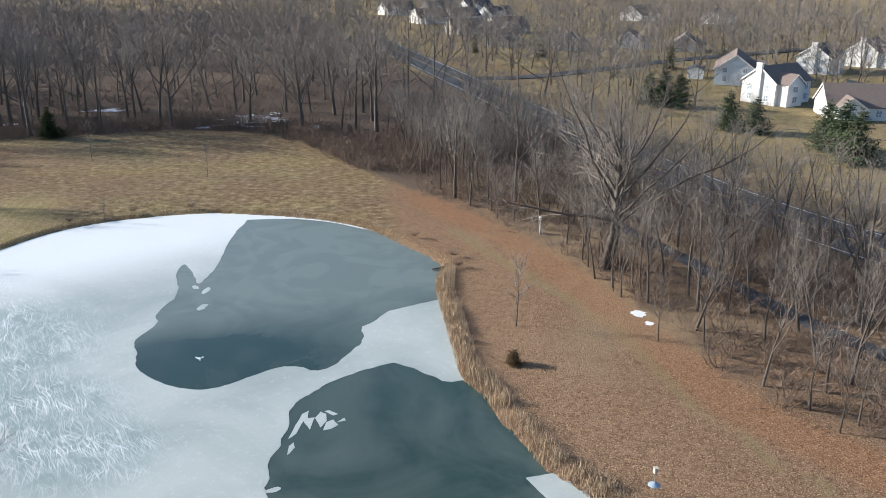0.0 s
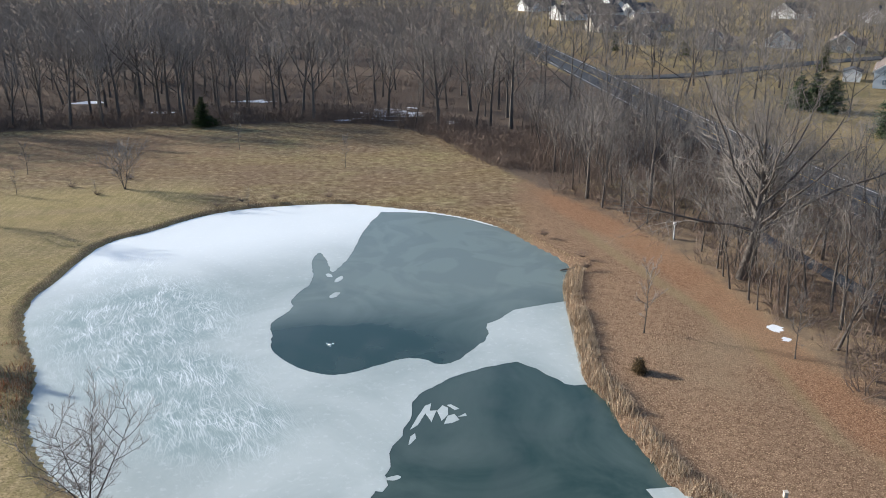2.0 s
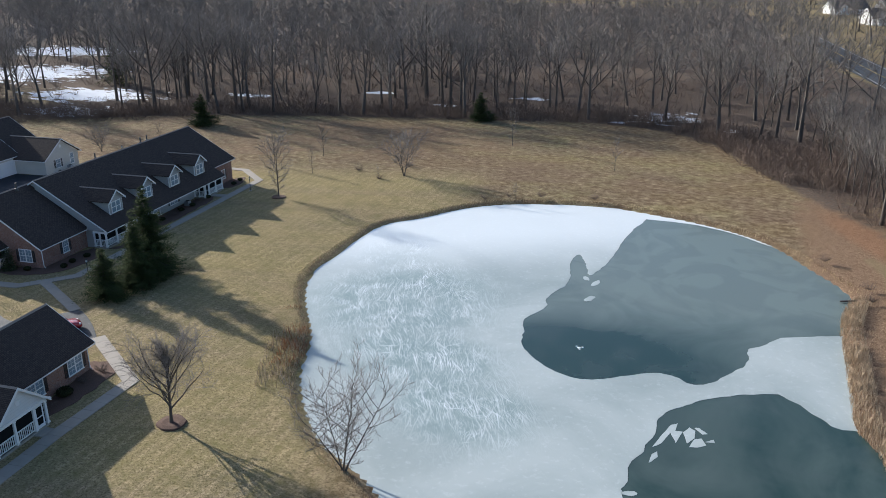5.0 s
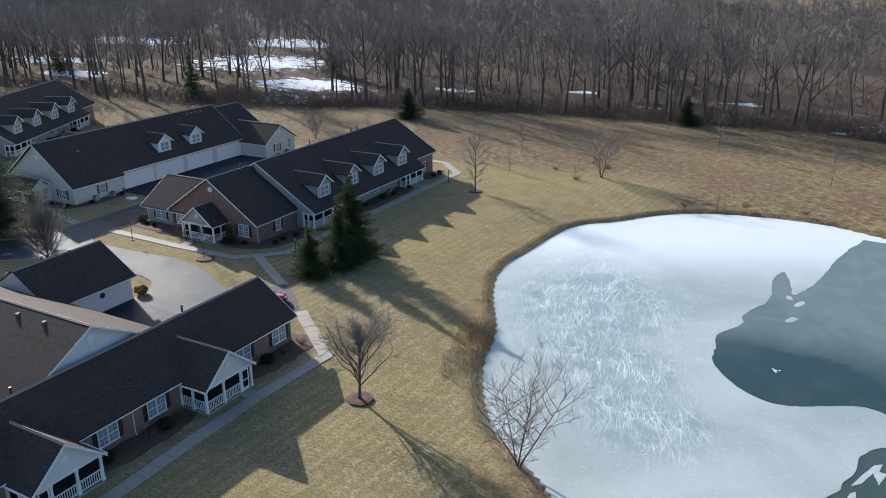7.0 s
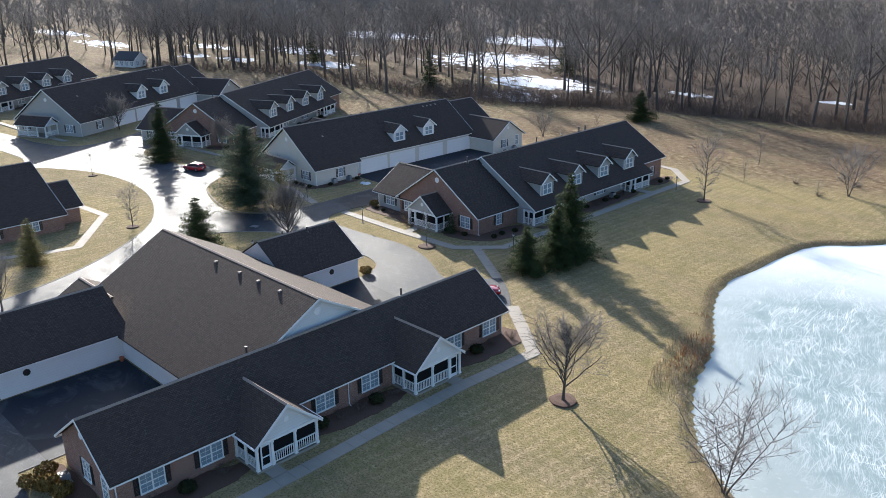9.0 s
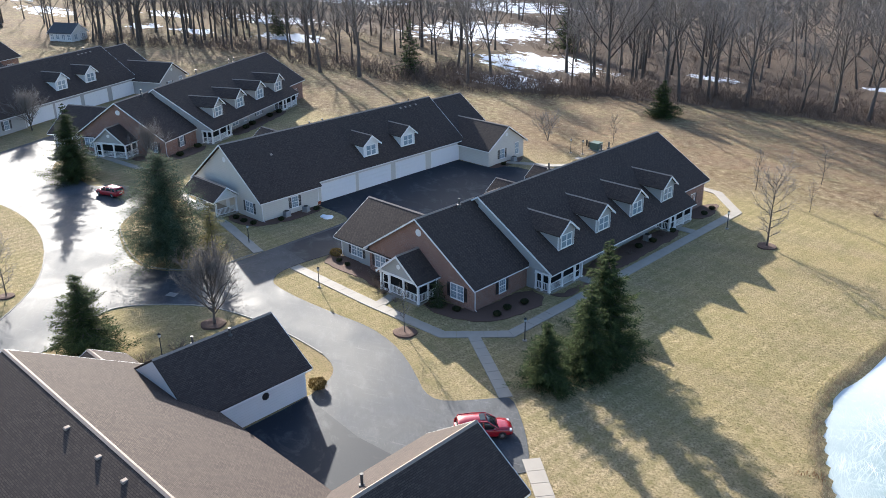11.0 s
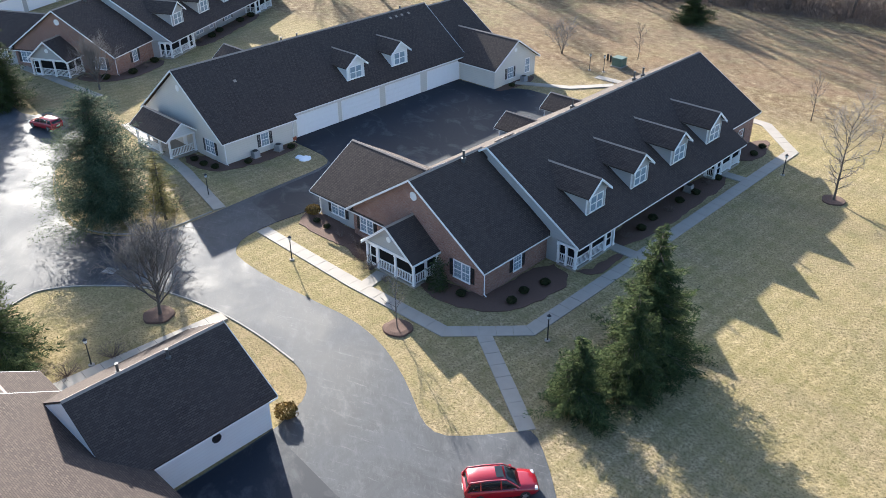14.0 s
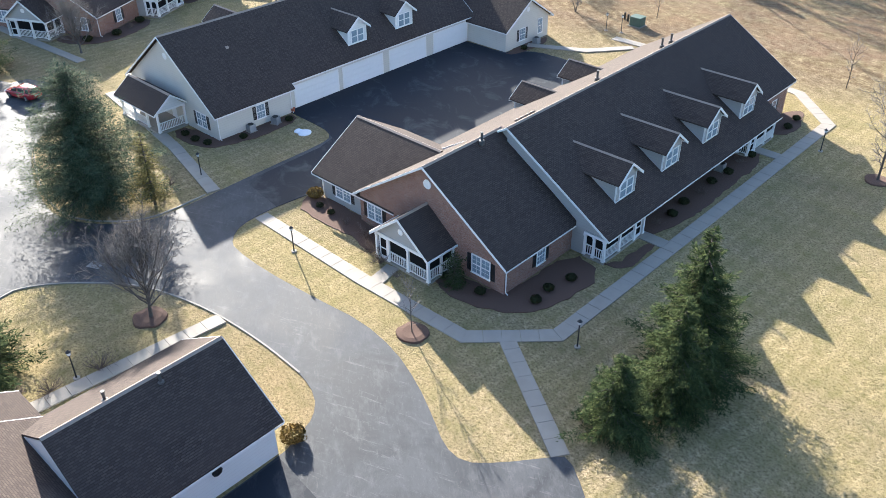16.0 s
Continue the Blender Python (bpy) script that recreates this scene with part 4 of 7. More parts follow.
def dormer_body(width, wall_h, rise, back):
    bm = bmesh.new()
    prism(bm, [(-width / 2, -0.4), (width / 2, -0.4), (width / 2, wall_h), (0, wall_h + rise), (-width / 2, wall_h)], "y", 0, back)
    return bm


def baluster_bm():
    return boxes((-0.03, 0.03, -0.03, 0.03, 0, 0.78))


def post_bm(h):
    return bevelled(boxes((-0.11, 0.11, -0.11, 0.11, 0, h), (-0.15, 0.15, -0.15, 0.15, 0, 0.18), (-0.15, 0.15, -0.15, 0.15, h - 0.16, h)), 0.012)


def porch(parent, x, y, yaw, w=5.9, d=3.5, eave=2.55, rise=2.3, back=4.0, door=-1, siding=None, roofed=True, sides=(-1, 1), screened=True):
    """A screened porch that stands out from a wall: deck, posts, rails, balusters, screen door and a gabled roof."""
    siding = siding or WHITE_SIDING
    root = part("porch", made(("porch", w, d), lambda: boxes((-w / 2 - 0.1, w / 2 + 0.1, -d - 0.1, 0.0, -0.1, 0.22)), CONCRETE), None, parent, "white screened porch", turned(x, y, 0, yaw))
    h = eave - 0.3
    dw = 1.0
    dx = door * (w / 2 - dw / 2 - 0.3)
    posts = [(-w / 2, -d), (w / 2, -d), (dx - door * (dw / 2 + 0.11), -d)]
    run = [-w / 2 + 0.05, w / 2 - 0.05]
    free = (dx + dw / 2 + 0.2, run[1]) if door < 0 else (run[0], dx - dw / 2 - 0.2)
    posts.append(((free[0] + free[1]) / 2, -d))
    for s in sides:
        posts += [(s * w / 2, -0.12), (s * w / 2, -d / 2)]
    for px, py in posts:
        part("post", made(("post", h), lambda: post_bm(h), WHITE), None, root, "white porch post", pose(px, py, 0.22))
    part("beam", made(("beam", w, d, tuple(sides)), lambda: boxes((-w / 2 - 0.12, w / 2 + 0.12, -d - 0.12, -d + 0.12, eave - 0.1, eave + 0.16), *[(s * w / 2 - 0.12, s * w / 2 + 0.12, -d + 0.12, 0, eave - 0.1, eave + 0.16) for s in sides]), WHITE), None, root)
    rails = [((free[0] + free[1]) / 2, -d, free[1] - free[0], 0)] + [(s * w / 2, -d / 2, d - 0.25, 90) for s in sides]
    for cx, cy, length, turn in rails:
        rail = part("railing", made(("railing", round(length, 2)), lambda: boxes((-length / 2, length / 2, -0.04, 0.04, 0.98, 1.06), (-length / 2, length / 2, -0.035, 0.035, 0.13, 0.2)), WHITE), None, root, "white wooden railing", pose(cx, cy, 0.22, 0, 0, turn))
        n = int(length / 0.2)
        for i in range(n):
            part("baluster", made(("baluster",), baluster_bm, WHITE), None, rail, "", pose(-length / 2 + (i + 0.5) * length / n, 0, 0.2))
        if screened:
            part("screen", made(("screen", round(length, 2)), lambda: boxes((-length / 2, length / 2, 0.06, 0.08, 0.1, h)), SCREEN), None, root, "dark insect screen", pose(cx, cy, 0.22, 0, 0, turn if turn == 0 or cx > 0 else -90))
    if screened:
        leaf = part("screen_door", made(("screen_door",), lambda: boxes((-0.46, -0.34, -0.04, 0.02, 0, 2.1), (0.34, 0.46, -0.04, 0.02, 0, 2.1), (-0.34, 0.34, -0.04, 0.02, 1.98, 2.1), (-0.34, 0.34, -0.04, 0.02, 0, 0.3), (-0.34, 0.34, -0.04, 0.02, 0.98, 1.08)), DOOR_WHITE), None, root, "white screen door", pose(dx, -d, 0.22))
        part("screen", made(("screen", "door"), lambda: boxes((-0.34, 0.34, 0.0, 0.02, 0.3, 1.98)), SCREEN), None, leaf)
    if roofed:
        half = w / 2 + 0.35
        slope = rise / half
        zr = eave + 0.1 + rise

        def roof_bm():
            bm = bmesh.new()
            prism(bm, gable_outline(-half, half, 0, zr, slope, 0.13), "y", -d - 0.4, back)
            return bm

        def cap_bm():
            bm = bmesh.new()
            prism(bm, gable_outline(-0.16, 0.16, 0, zr + 0.03, slope, 0.03), "y", -d - 0.4, back)
            return bm

        def rake_bm():
            bm = bmesh.new()
            prism(bm, gable_outline(-half - 0.02, half + 0.02, 0, zr - 0.02, slope, 0.26), "y", -d - 0.46, -d - 0.41)
            for s in (-1, 1):
                lo, hi = sorted((s * (half + 0.005), s * (half + 0.12)))
                box(bm, lo, hi, -d - 0.4, 0.1, zr - rise - 0.16, zr - rise - 0.03)
            return bm

        def pediment_bm():
            bm = bmesh.new()
            prism(bm, [(-half + 0.35, eave + 0.16), (half - 0.35, eave + 0.16), (0, zr - 0.14)], "y", -d - 0.05, -d + 0.05)
            return bm
        key = (w, d, rise)
        part("porch_roof", made(("porch_roof", *key, back), roof_bm, SHINGLE), None, root, "brown shingle porch roof")
        part("ridge_cap", made(("porch_cap", *key, back), cap_bm, RIDGE), None, root)
        part("rake_board", made(("porch_rake", *key), rake_bm, WHITE), None, root, "white rake board")
        part("pediment", made(("pediment", *key, siding.name), pediment_bm, siding), None, root, "pale siding pediment")
        round_vent(root, 0, -d - 0.06, eave + 0.16 + rise * 0.42, 0, 0.28)
    return root


def garage_door_bm(w, h):
    bm = bmesh.new()
    for i in range(4):
        z = h * i / 4
        box(bm, -w / 2, w / 2, -0.05, 0.0, z + 0.008, z + h / 4 - 0.008)
        for j in range(8):
            x = -w / 2 + w * (j + 0.5) / 8
            box(bm, x - w / 16 + 0.07, x + w / 16 - 0.07, -0.062, -0.05, z + 0.1, z + h / 4 - 0.1)
    return bm


def garage_door(parent, x, y, yaw, w=5.6, h=2.35):
    door = part("garage_door", made(("garage_door", w), lambda: garage_door_bm(w, h), DOOR_WHITE), None, parent, "white sectional garage door", turned(x, y, 0.06, yaw))
    part("door_frame", made(("door_frame", w), lambda: boxes((-w / 2 - 0.14, -w / 2, -0.06, 0.02, 0, h + 0.14), (w / 2, w / 2 + 0.14, -0.06, 0.02, 0, h + 0.14), (-w / 2, w / 2, -0.06, 0.02, h, h + 0.14)), WHITE), None, door)


def air_conditioner(m):
    ac = thing("air_conditioner", "grey outdoor air conditioning unit on its pad", "air conditioner", m, "units beside the houses")
    part("pad", boxes((-0.5, 0.5, -0.5, 0.5, -0.05, 0.06)), CONCRETE, ac)
    bm = bmesh.new()
    rings = [(0.38, 0.06)] + [(0.38 + 0.014 * (i % 4 in (1, 2)), 0.12 + 0.02 * i + 0.006 * (i % 2)) for i in range(32)] + [(0.36, 0.82), (0.05, 0.83)]
    lathe(bm, [(r * 1.414, z) for r, z in rings], 4)
    bmesh.ops.rotate(bm, verts=bm.verts, matrix=Matrix.Rotation(math.pi / 4, 3, "Z"))
    part("casing", bm, STEEL, ac)
    bm = bmesh.new()
    lathe(bm, [(0.33, 0.82), (0.33, 0.86), (0.26, 0.87), (0.24, 0.84)], 14)
    part("fan_guard", bm, BLACK, ac)
    return ac


# ---- the three house types ----
def dormer_row(m, wall_brick=True):
    """Long row with a brick cross end, four dormers and two porches towards the lawn."""
    name = "row_house"
    h = thing(name, "long row house with brick end, dark roof and four dormers", "house", m, "row houses")
    S = 0.6
    gable_walls(h, "y", 0.0, 9.0, -8.3, 8.3, 0, 8.45, 0.66, BRICK, "red brick wall")
    gable_roof(h, "y", -0.45, 9.2, -8.8, 8.8, 0, 8.65, 0.66, (True, False))
    round_vent(h, 0.1, 0.0, 6.9, 0, 0.42)
    # main part
    gable_walls(h, "y", 8.9, 47.0, -8.9, 9.6, 1.2, 9.0, S, GREY, "pale grey lapped siding")
    gable_walls(h, "y", 41.0, 47.03, -8.8, 9.63, 1.2, 8.95, S, BRICK, "red brick wall")
    gable_roof(h, "y", 8.5, 40.4, -9.7, 12.1, 1.2, 9.2, S, (True, False))
    gable_roof(h, "y", 40.4, 47.6, -9.7, 10.1, 1.2, 9.2, S, (False, True))
    bm = bmesh.new()
    prism(bm, [(8.8, 2.6), (11.7, 2.6), (11.7, 2.75), (1.2, 8.95), (1.2, 7.9), (8.8, 3.3)], "y", 8.62, 8.75)
    part("gable_infill", bm, GREY, h, "pale siding in the step of the roofs")
    for i in range(4):
        dormer(h, 10.15, 13.6 + 7.4 * i, 3.72, 90, 2.9, 2.25, 1.15)
    for i in range(2):
        dormer(h, -9.6, 24.9 + 8.4 * i, 2.5, -90, 3.4, 1.45, 1.15, 6.0)
    # west wing
    gable_walls(h, "x", -14.0, -6.0, 0.5, 11.5, 6.0, 6.05, 0.6, GREY, "pale grey lapped siding")
    gable_roof(h, "x", -14.9, -4.0, -0.05, 12.05, 6.0, 6.15, 0.6, (True, False))
    window(h, -11.2, 0.5, 0.8, 0, 1.9, 1.5)
    window(h, -6.4, 0.0, 0.8, 0, 1.7, 1.5)
    window(h, 5.9, 0.0, 0.8, 0, 1.8, 1.6)
    window(h, 8.3, 4.6, 0.8, 90, 1.0, 1.5)
    window(h, 9.6, 44.0, 0.9, 90, 1.0, 1.5)
    porch(h, 0.0, 0.0, 0, 5.9, 3.0, 2.5, 2.6, 1.0, door=-1, siding=GREY)
    porch(h, 9.6, 11.8, 90, 6.0, 2.0, 2.3, 0, 0, door=1, roofed=False, sides=(-1, 1))
    porch(h, 9.6, 37.2, 90, 5.6, 2.0, 2.3, 0, 0, door=-1, roofed=False, sides=(-1, 1))
    for v in (19.6, 28.4):
        window(h, 9.6, v, 0.75, 90, 2.0, 1.45, shutters=(v > 25))
    window(h, 9.6, 23.2, 0.75, 90, 0.9, 1.45, shutters=False)
    for i in range(4):
        garage_door(h, -8.9, 14.2 + 7.2 * i, -90)
    downspout(h, 8.32, 0.1, 2.7, 90)
    downspout(h, -14.0, 0.5, 2.5, 0)
    downspout(h, 9.62, 24.4, 2.9, 90)
    for v in (6.0, 22.6, 34.2, 36.0):
        roof_pipe(h, 0.6, v, 8.7 if v < 9 else 9.1, 0.7, 0.11)
    for v in (11, 11.7, 12.4, 13.1):
        roof_vent(h, 0.3, v, 8.75, -31)
    return h


def garage_row(m, siding, brick_base=False):
    """Mirror row: gable end with a hipped entry porch, four garage doors and a cross wing."""
    h = thing("row_house", "long row house with four garage doors, pale siding and dark roof", "house", m, "row houses")
    S = 0.735
    gable_walls(h, "y", 0.0, 9.9, -8.4, 8.4, 0, 9.3, S, siding, "pale lapped siding")
    gable_walls(h, "y", 9.9, 41.0, -8.4, 7.85, 0, 9.2, 0.735, siding, "pale lapped siding")
    gable_walls(h, "y", 41.0, 49.0, -9.0, 7.85, -0.6, 8.5, 0.66, siding, "pale lapped siding")
    gable_roof(h, "y", -0.45, 10.1, -8.95, 8.95, 0, 9.55, S, (True, False))
    gable_roof(h, "y", 10.1, 41.0, -8.95, 8.3, 0, 9.55, S, (False, True))
    gable_roof(h, "y", 41.0, 49.4, -9.6, 8.35, -0.6, 8.75, 0.66, (False, True))
    round_vent(h, 0.2, 0.0, 7.3, 0, 0.38)
    for v in (14.0, 21.2, 28.8, 36.7):
        garage_door(h, 7.85, v, 90, 6.3, 2.55)
    for v in (21.5, 29.3):
        dormer(h, 6.8, v, 4.45, 90, 2.9, 2.1, 1.15, 6.0, WHITE_SIDING)
    dormer(h, -5.6, 10.8, 5.7, -90, 3.2, 2.0, 1.2, 6.0, WHITE_SIDING)
    # cross wing at the far end
    gable_walls(h, "x", 6.0, 14.4, 40.2, 49.2, 44.7, 5.9, 0.65, siding, "pale lapped siding")
    gable_roof(h, "x", 3.0, 14.9, 39.7, 49.7, 44.7, 6.1, 0.65, (False, True))
    window(h, 14.4, 43.6, 0.8, 90, 1.1, 1.5)
    window(h, 14.4, 47.4, 0.8, 90, 0.9, 1.9, shutters=False)
    round_vent(h, 14.4, 44.7, 4.6, 90, 0.3)
    window(h, 8.4, 5.6, 0.8, 90, 1.0, 1.5)
    window(h, 5.6, 0.0, 0.8, 0, 1.7, 1.5)
    window(h, -6.2, 0.0, 0.8, 0, 1.2, 1.5)
    entry_porch(h)
    downspout(h, 8.42, 0.1, 2.8, 90)
    downspout(h, 8.42, 9.7, 2.8, 90)
    for v in (16.0, 18.5, 37.0):
        roof_pipe(h, -0.9, v, 8.95, 0.6, 0.1)
    for u, v in ((-0.3, 12.0), (-0.3, 13.6), (-0.3, 15.0), (0.8, 33.5), (0.8, 34.6), (0.8, 35.7), (0.8, 37.0), (3.0, 6.0)):
        roof_vent(h, u, v, 9.47 - S * abs(u), 36 * (1 if u > 0 else -1))
    return h


def entry_porch(h):
    """Porch on the gable end, with a cross gable that faces sideways."""
    root = part("porch", boxes((-5.2, 2.6, -3.6, 0.0, -0.1, 0.2)), CONCRETE, h, "white open entry porch")
    for x, y in ((-5.0, -3.4), (-2.4, -3.4), (0.2, -3.4), (2.4, -3.4), (2.4, -0.15)):
        part("post", made(("post", 2.25), lambda: post_bm(2.25), WHITE), None, root, "", pose(x, y, 0.2))
    for cx, cy, length, turn in ((-3.7, -3.4, 2.3, 0), (2.4, -1.8, 2.9, 90), (-1.1, -3.4, 2.3, 0)):
        rail = part("railing", made(("railing", length), lambda: boxes((-length / 2, length / 2, -0.04, 0.04, 0.98, 1.06), (-length / 2, length / 2, -0.035, 0.035, 0.13, 0.2)), WHITE), None, root, "", pose(cx, cy, 0.2, 0, 0, turn))
        for i in range(int(length / 0.2)):
            part("baluster", made(("baluster",), baluster_bm, WHITE), None, rail, "", pose(-length / 2 + 0.1 + i * 0.2, 0, 0.2))
    gable_roof(root, "x", -5.4, 3.0, -4.0, 0.3, -1.75, 4.3, 0.75, (True, True), (True, False))
    part("beam", boxes((-5.1, 2.5, -3.5, -3.3, 2.4, 2.66), (2.3, 2.5, -3.3, 0, 2.4, 2.66)), WHITE, root)
    bm = bmesh.new()
    prism(bm, [(-3.5, 2.6), (-0.05, 2.6), (-1.75, 4.15)], "x", 2.42, 2.52)
    part("pediment", bm, WHITE_SIDING, root)
    part("entry_door", boxes((-0.45, 0.45, -0.05, 0.02, 0.2, 2.25)), DOOR_WHITE, root)


def brick_court():
    """The brick row in front with a tall cross roof and two garage wings behind."""
    h = thing("row_house", "single-storey brick row house with a tall cross roof and garage wings", "house", group="row houses")
    S = 0.6
    y0, y1 = 18.3, 61.2
    gable_walls(h, "y", y0, y1, -62.9, -53.8, -58.2, 6.18, 0.7, BRICK, "red brick wall")
    gable_roof(h, "y", y0 - 0.4, y1 + 0.4, -63.3, -53.2, -58.2, 6.4, 0.7, (True, True))
    round_vent(h, -58.6, y0, 4.6, 0, 0.3)
    round_vent(h, -58.6, y1, 4.6, 180, 0.3)
    # tall cross roof
    gable_walls(h, "x", -88.0, -58.9, 30.2, 51.8, 41.0, 8.75, 0.55, WHITE_SIDING, "white lapped siding")
    gable_roof(h, "x", -88.4, -58.4, 29.6, 52.4, 41.0, 9.05, 0.55, (True, True), (False, True))
    round_vent(h, -58.88, 41.0, 7.6, 90, 0.4)
    for x in (-63.5, -67.2, -70.6, -75.2):
        roof_vent(h, x, 40.1, 8.56, 0)
    # wings
    for a, b, trims in ((50.0, 61.6, (False, True)), (17.8, 31.0, (True, False))):
        gable_walls(h, "y", a + (0.4 if trims[0] else 0), b - (0.4 if trims[1] else 0), -88.2, -78.0, -83.1, 6.22, 0.62, WHITE_SIDING, "white lapped siding")
        gable_roof(h, "y", a, b, -88.7, -77.5, -83.1, 6.42, 0.62, trims)
    for y in (48.6, 32.2):
        gable_walls(h, "x", -92.0, -86.0, y - 2.9, y + 2.9, y, 4.2, 0.55, WHITE_SIDING, "white siding")
        gable_roof(h, "x", -92.4, -84.0, y - 3.3, y + 3.3, y, 4.4, 0.55, (True, False))
    octagon_window(h, -78.0, 57.0, 1.9, 90)
    octagon_window(h, -78.0, 20.8, 1.9, 90)
    for y in (21.3, 26.3, 37.6, 42.8, 53.9, 59.2):
        window(h, -53.8, y, 0.75, 90, 1.9, 1.5)
    for y in (31.4, 48.5):
        porch(h, -53.8, y, 90, 5.8, 3.2, 2.5, 2.7, 4.2, door=-1 if y < 40 else 1)
    window(h, -58.4, y0, 0.8, 0, 1.2, 1.6)
    window(h, -55.2, y0, 0.5, 0, 0.9, 1.9, shutters=False)
    for y in (y0 + 0.15, 40.2, y1 - 0.15):
        downspout(h, -53.78, y, 2.6, 90)
    roof_pipe(h, -59.5, 52.0, 5.6, 0.8, 0.1)
    roof_pipe(h, -60.2, 34.0, 5.1, 0.8, 0.1)
    for x, y in ((-82.6, 57.0), (-82.4, 20.5), (-83.6, 54.0)):
        roof_pipe(h, x, y, 6.1, 0.6, 0.1)
    for x, y in ((-55.5, 29.2), (-56.0, 46.0), (-57.0, 50.0), (-55.5, 22.0)):
        roof_pipe(h, x, y, 6.35 - 0.7 * (x + 58.2), 0.25, 0.05)
    return h


def octagon_window(parent, x, y, z, yaw):
    def build():
        bm = bmesh.new()
        lathe(bm, [(0.36, -0.02), (0.36, 0.05), (0.28, 0.06), (0.27, 0.02)], 8)
        box(bm, -0.03, 0.03, -0.27, 0.27, 0.02, 0.05)
        box(bm, -0.27, 0.27, -0.03, 0.03, 0.021, 0.051)
        bmesh.ops.rotate(bm, verts=bm.verts, matrix=Matrix.Rotation(math.pi / 2, 3, "X"))
        return bm
    part("round_window", made(("round_window",), build, BLACK), None, parent, "dark octagonal window", turned(x, y, z, yaw))


front_row = dormer_row(pose(-86.4, 83.4, 0))
copy_thing(front_row, pose(-164.6, 87.2, 0, 0, 0, 26.5) @ Matrix.Scale(1.06, 4))
copy_thing(front_row, pose(-245.5, 55.0, 0, 0, 0, 27) @ Matrix.Scale(1.1, 4))
court_row = garage_row(pose(-126.0, 83.9, 0), CREAM)
garage_row(pose(-200.5, 69.3, 0, 0, 0, 24.5) @ Matrix.Scale(1.1, 4), GREY)
brick_court()


def round_lawn_house():
    """Brick house beyond the round lawn."""
    h = thing("brick_house", "low brick house with a dark shingle roof", "house")
    gable_walls(h, "y", 4.0, 43.0, -148.5, -125.6, -137.0, 8.4, 0.5, BRICK, "red brick wall")
    gable_roof(h, "y", 3.5, 43.5, -149.2, -124.9, -137.0, 8.65, 0.5)
    gable_walls(h, "y", 42.0, 46.5, -137.5, -128.0, -132.7, 5.6, 0.6, BRICK, "red brick wall")
    gable_roof(h, "y", 41.0, 47.0, -138.0, -127.5, -132.7, 5.8, 0.6, (False, True))
    for y in (38.5, 33.0, 21.0, 14.0):
        window(h, -125.6, y, 0.8, 90, 1.7, 1.5)
    porch(h, -125.6, 27.0, 90, 5.6, 2.6, 2.4, 1.6, 3.0)
    return h


round_lawn_house()

# ---- plants ----
def tri_mesh(name, verts, tris, material):
    me = bpy.data.meshes.new(name)
    verts, tris = np.asarray(verts, np.float32), np.asarray(tris, np.int32)
    me.vertices.add(len(verts))
    me.vertices.foreach_set("co", verts.ravel())
    me.loops.add(tris.size)
    me.loops.foreach_set("vertex_index", tris.ravel())
    me.polygons.add(len(tris))
    me.polygons.foreach_set("loop_start", np.arange(0, tris.size, 3, dtype=np.int32))
    me.update(calc_edges=True)
    me.materials.append(material)
    return me


def limb_arrays(limbs):
    """Tapered tubes for a list of (points, radii, sides); a last radius of 0 ends in a point."""
    V, F, n = [], [], 0
    for pts, radii, sides in limbs:
        pts = np.asarray(pts, float)
        if sides == 1:
            d = pts[1] - pts[0]
            side = np.cross(d, (0.37 + d[1], 0.61 - d[0], 0.7))
            side *= radii[0] / (np.linalg.norm(side) + 1e-9)
            V.append(np.array([pts[0] - side, pts[0] + side, pts[1]]))
            F.append((n, n + 1, n + 2))
            n += 3
            continue
        d = np.gradient(pts, axis=0)
        d /= np.linalg.norm(d, axis=1)[:, None] + 1e-9
        ref = np.array([0.31, 0.95, 0.1]) if abs(d[0, 2]) > 0.7 else np.array([0.0, 0.0, 1.0])
        u = np.cross(d, ref)
        u /= np.linalg.norm(u, axis=1)[:, None] + 1e-9
        w = np.cross(d, u)
        a = np.arange(sides) * math.tau / sides
        k = len(pts)
        tip = radii[-1] == 0
        rings = k - 1 if tip else k
        ring = pts[:rings, None] + np.asarray(radii)[:rings, None, None] * (np.cos(a)[None, :, None] * u[:rings, None] + np.sin(a)[None, :, None] * w[:rings, None])
        V.append(ring.reshape(-1, 3))
        for r in range(rings - 1):
            for s in range(sides):
                i, j = n + r * sides + s, n + r * sides + (s + 1) % sides
                F += [(i, j, j + sides), (i, j + sides, i + sides)]
        if tip:
            V.append(pts[-1:])
            top = n + rings * sides
            F += [(top - sides + s, top - sides + (s + 1) % sides, top) for s in range(sides)]
            n += 1
        n += rings * sides
    return np.concatenate(V), np.array(F)


def bent(rng, start, way, length, n, rise=0.25, wander=0.12):
    pts, p, d = [start], np.array(start, float), np.array(way, float)
    for _ in range(n):
        d = d + rng.normal(0, wander, 3) + np.array([0, 0, rise / n])
        d /= np.linalg.norm(d)
        p = p + d * length / n
        pts.append(p)
    return np.array(pts)


def across(rng, d, angle):
    """A way that leaves d at an angle, at any side."""
    r = rng.normal(0, 1, 3)
    r -= d * (r @ d)
    r /= np.linalg.norm(r) + 1e-9
    return d * math.cos(angle) + r * math.sin(angle)


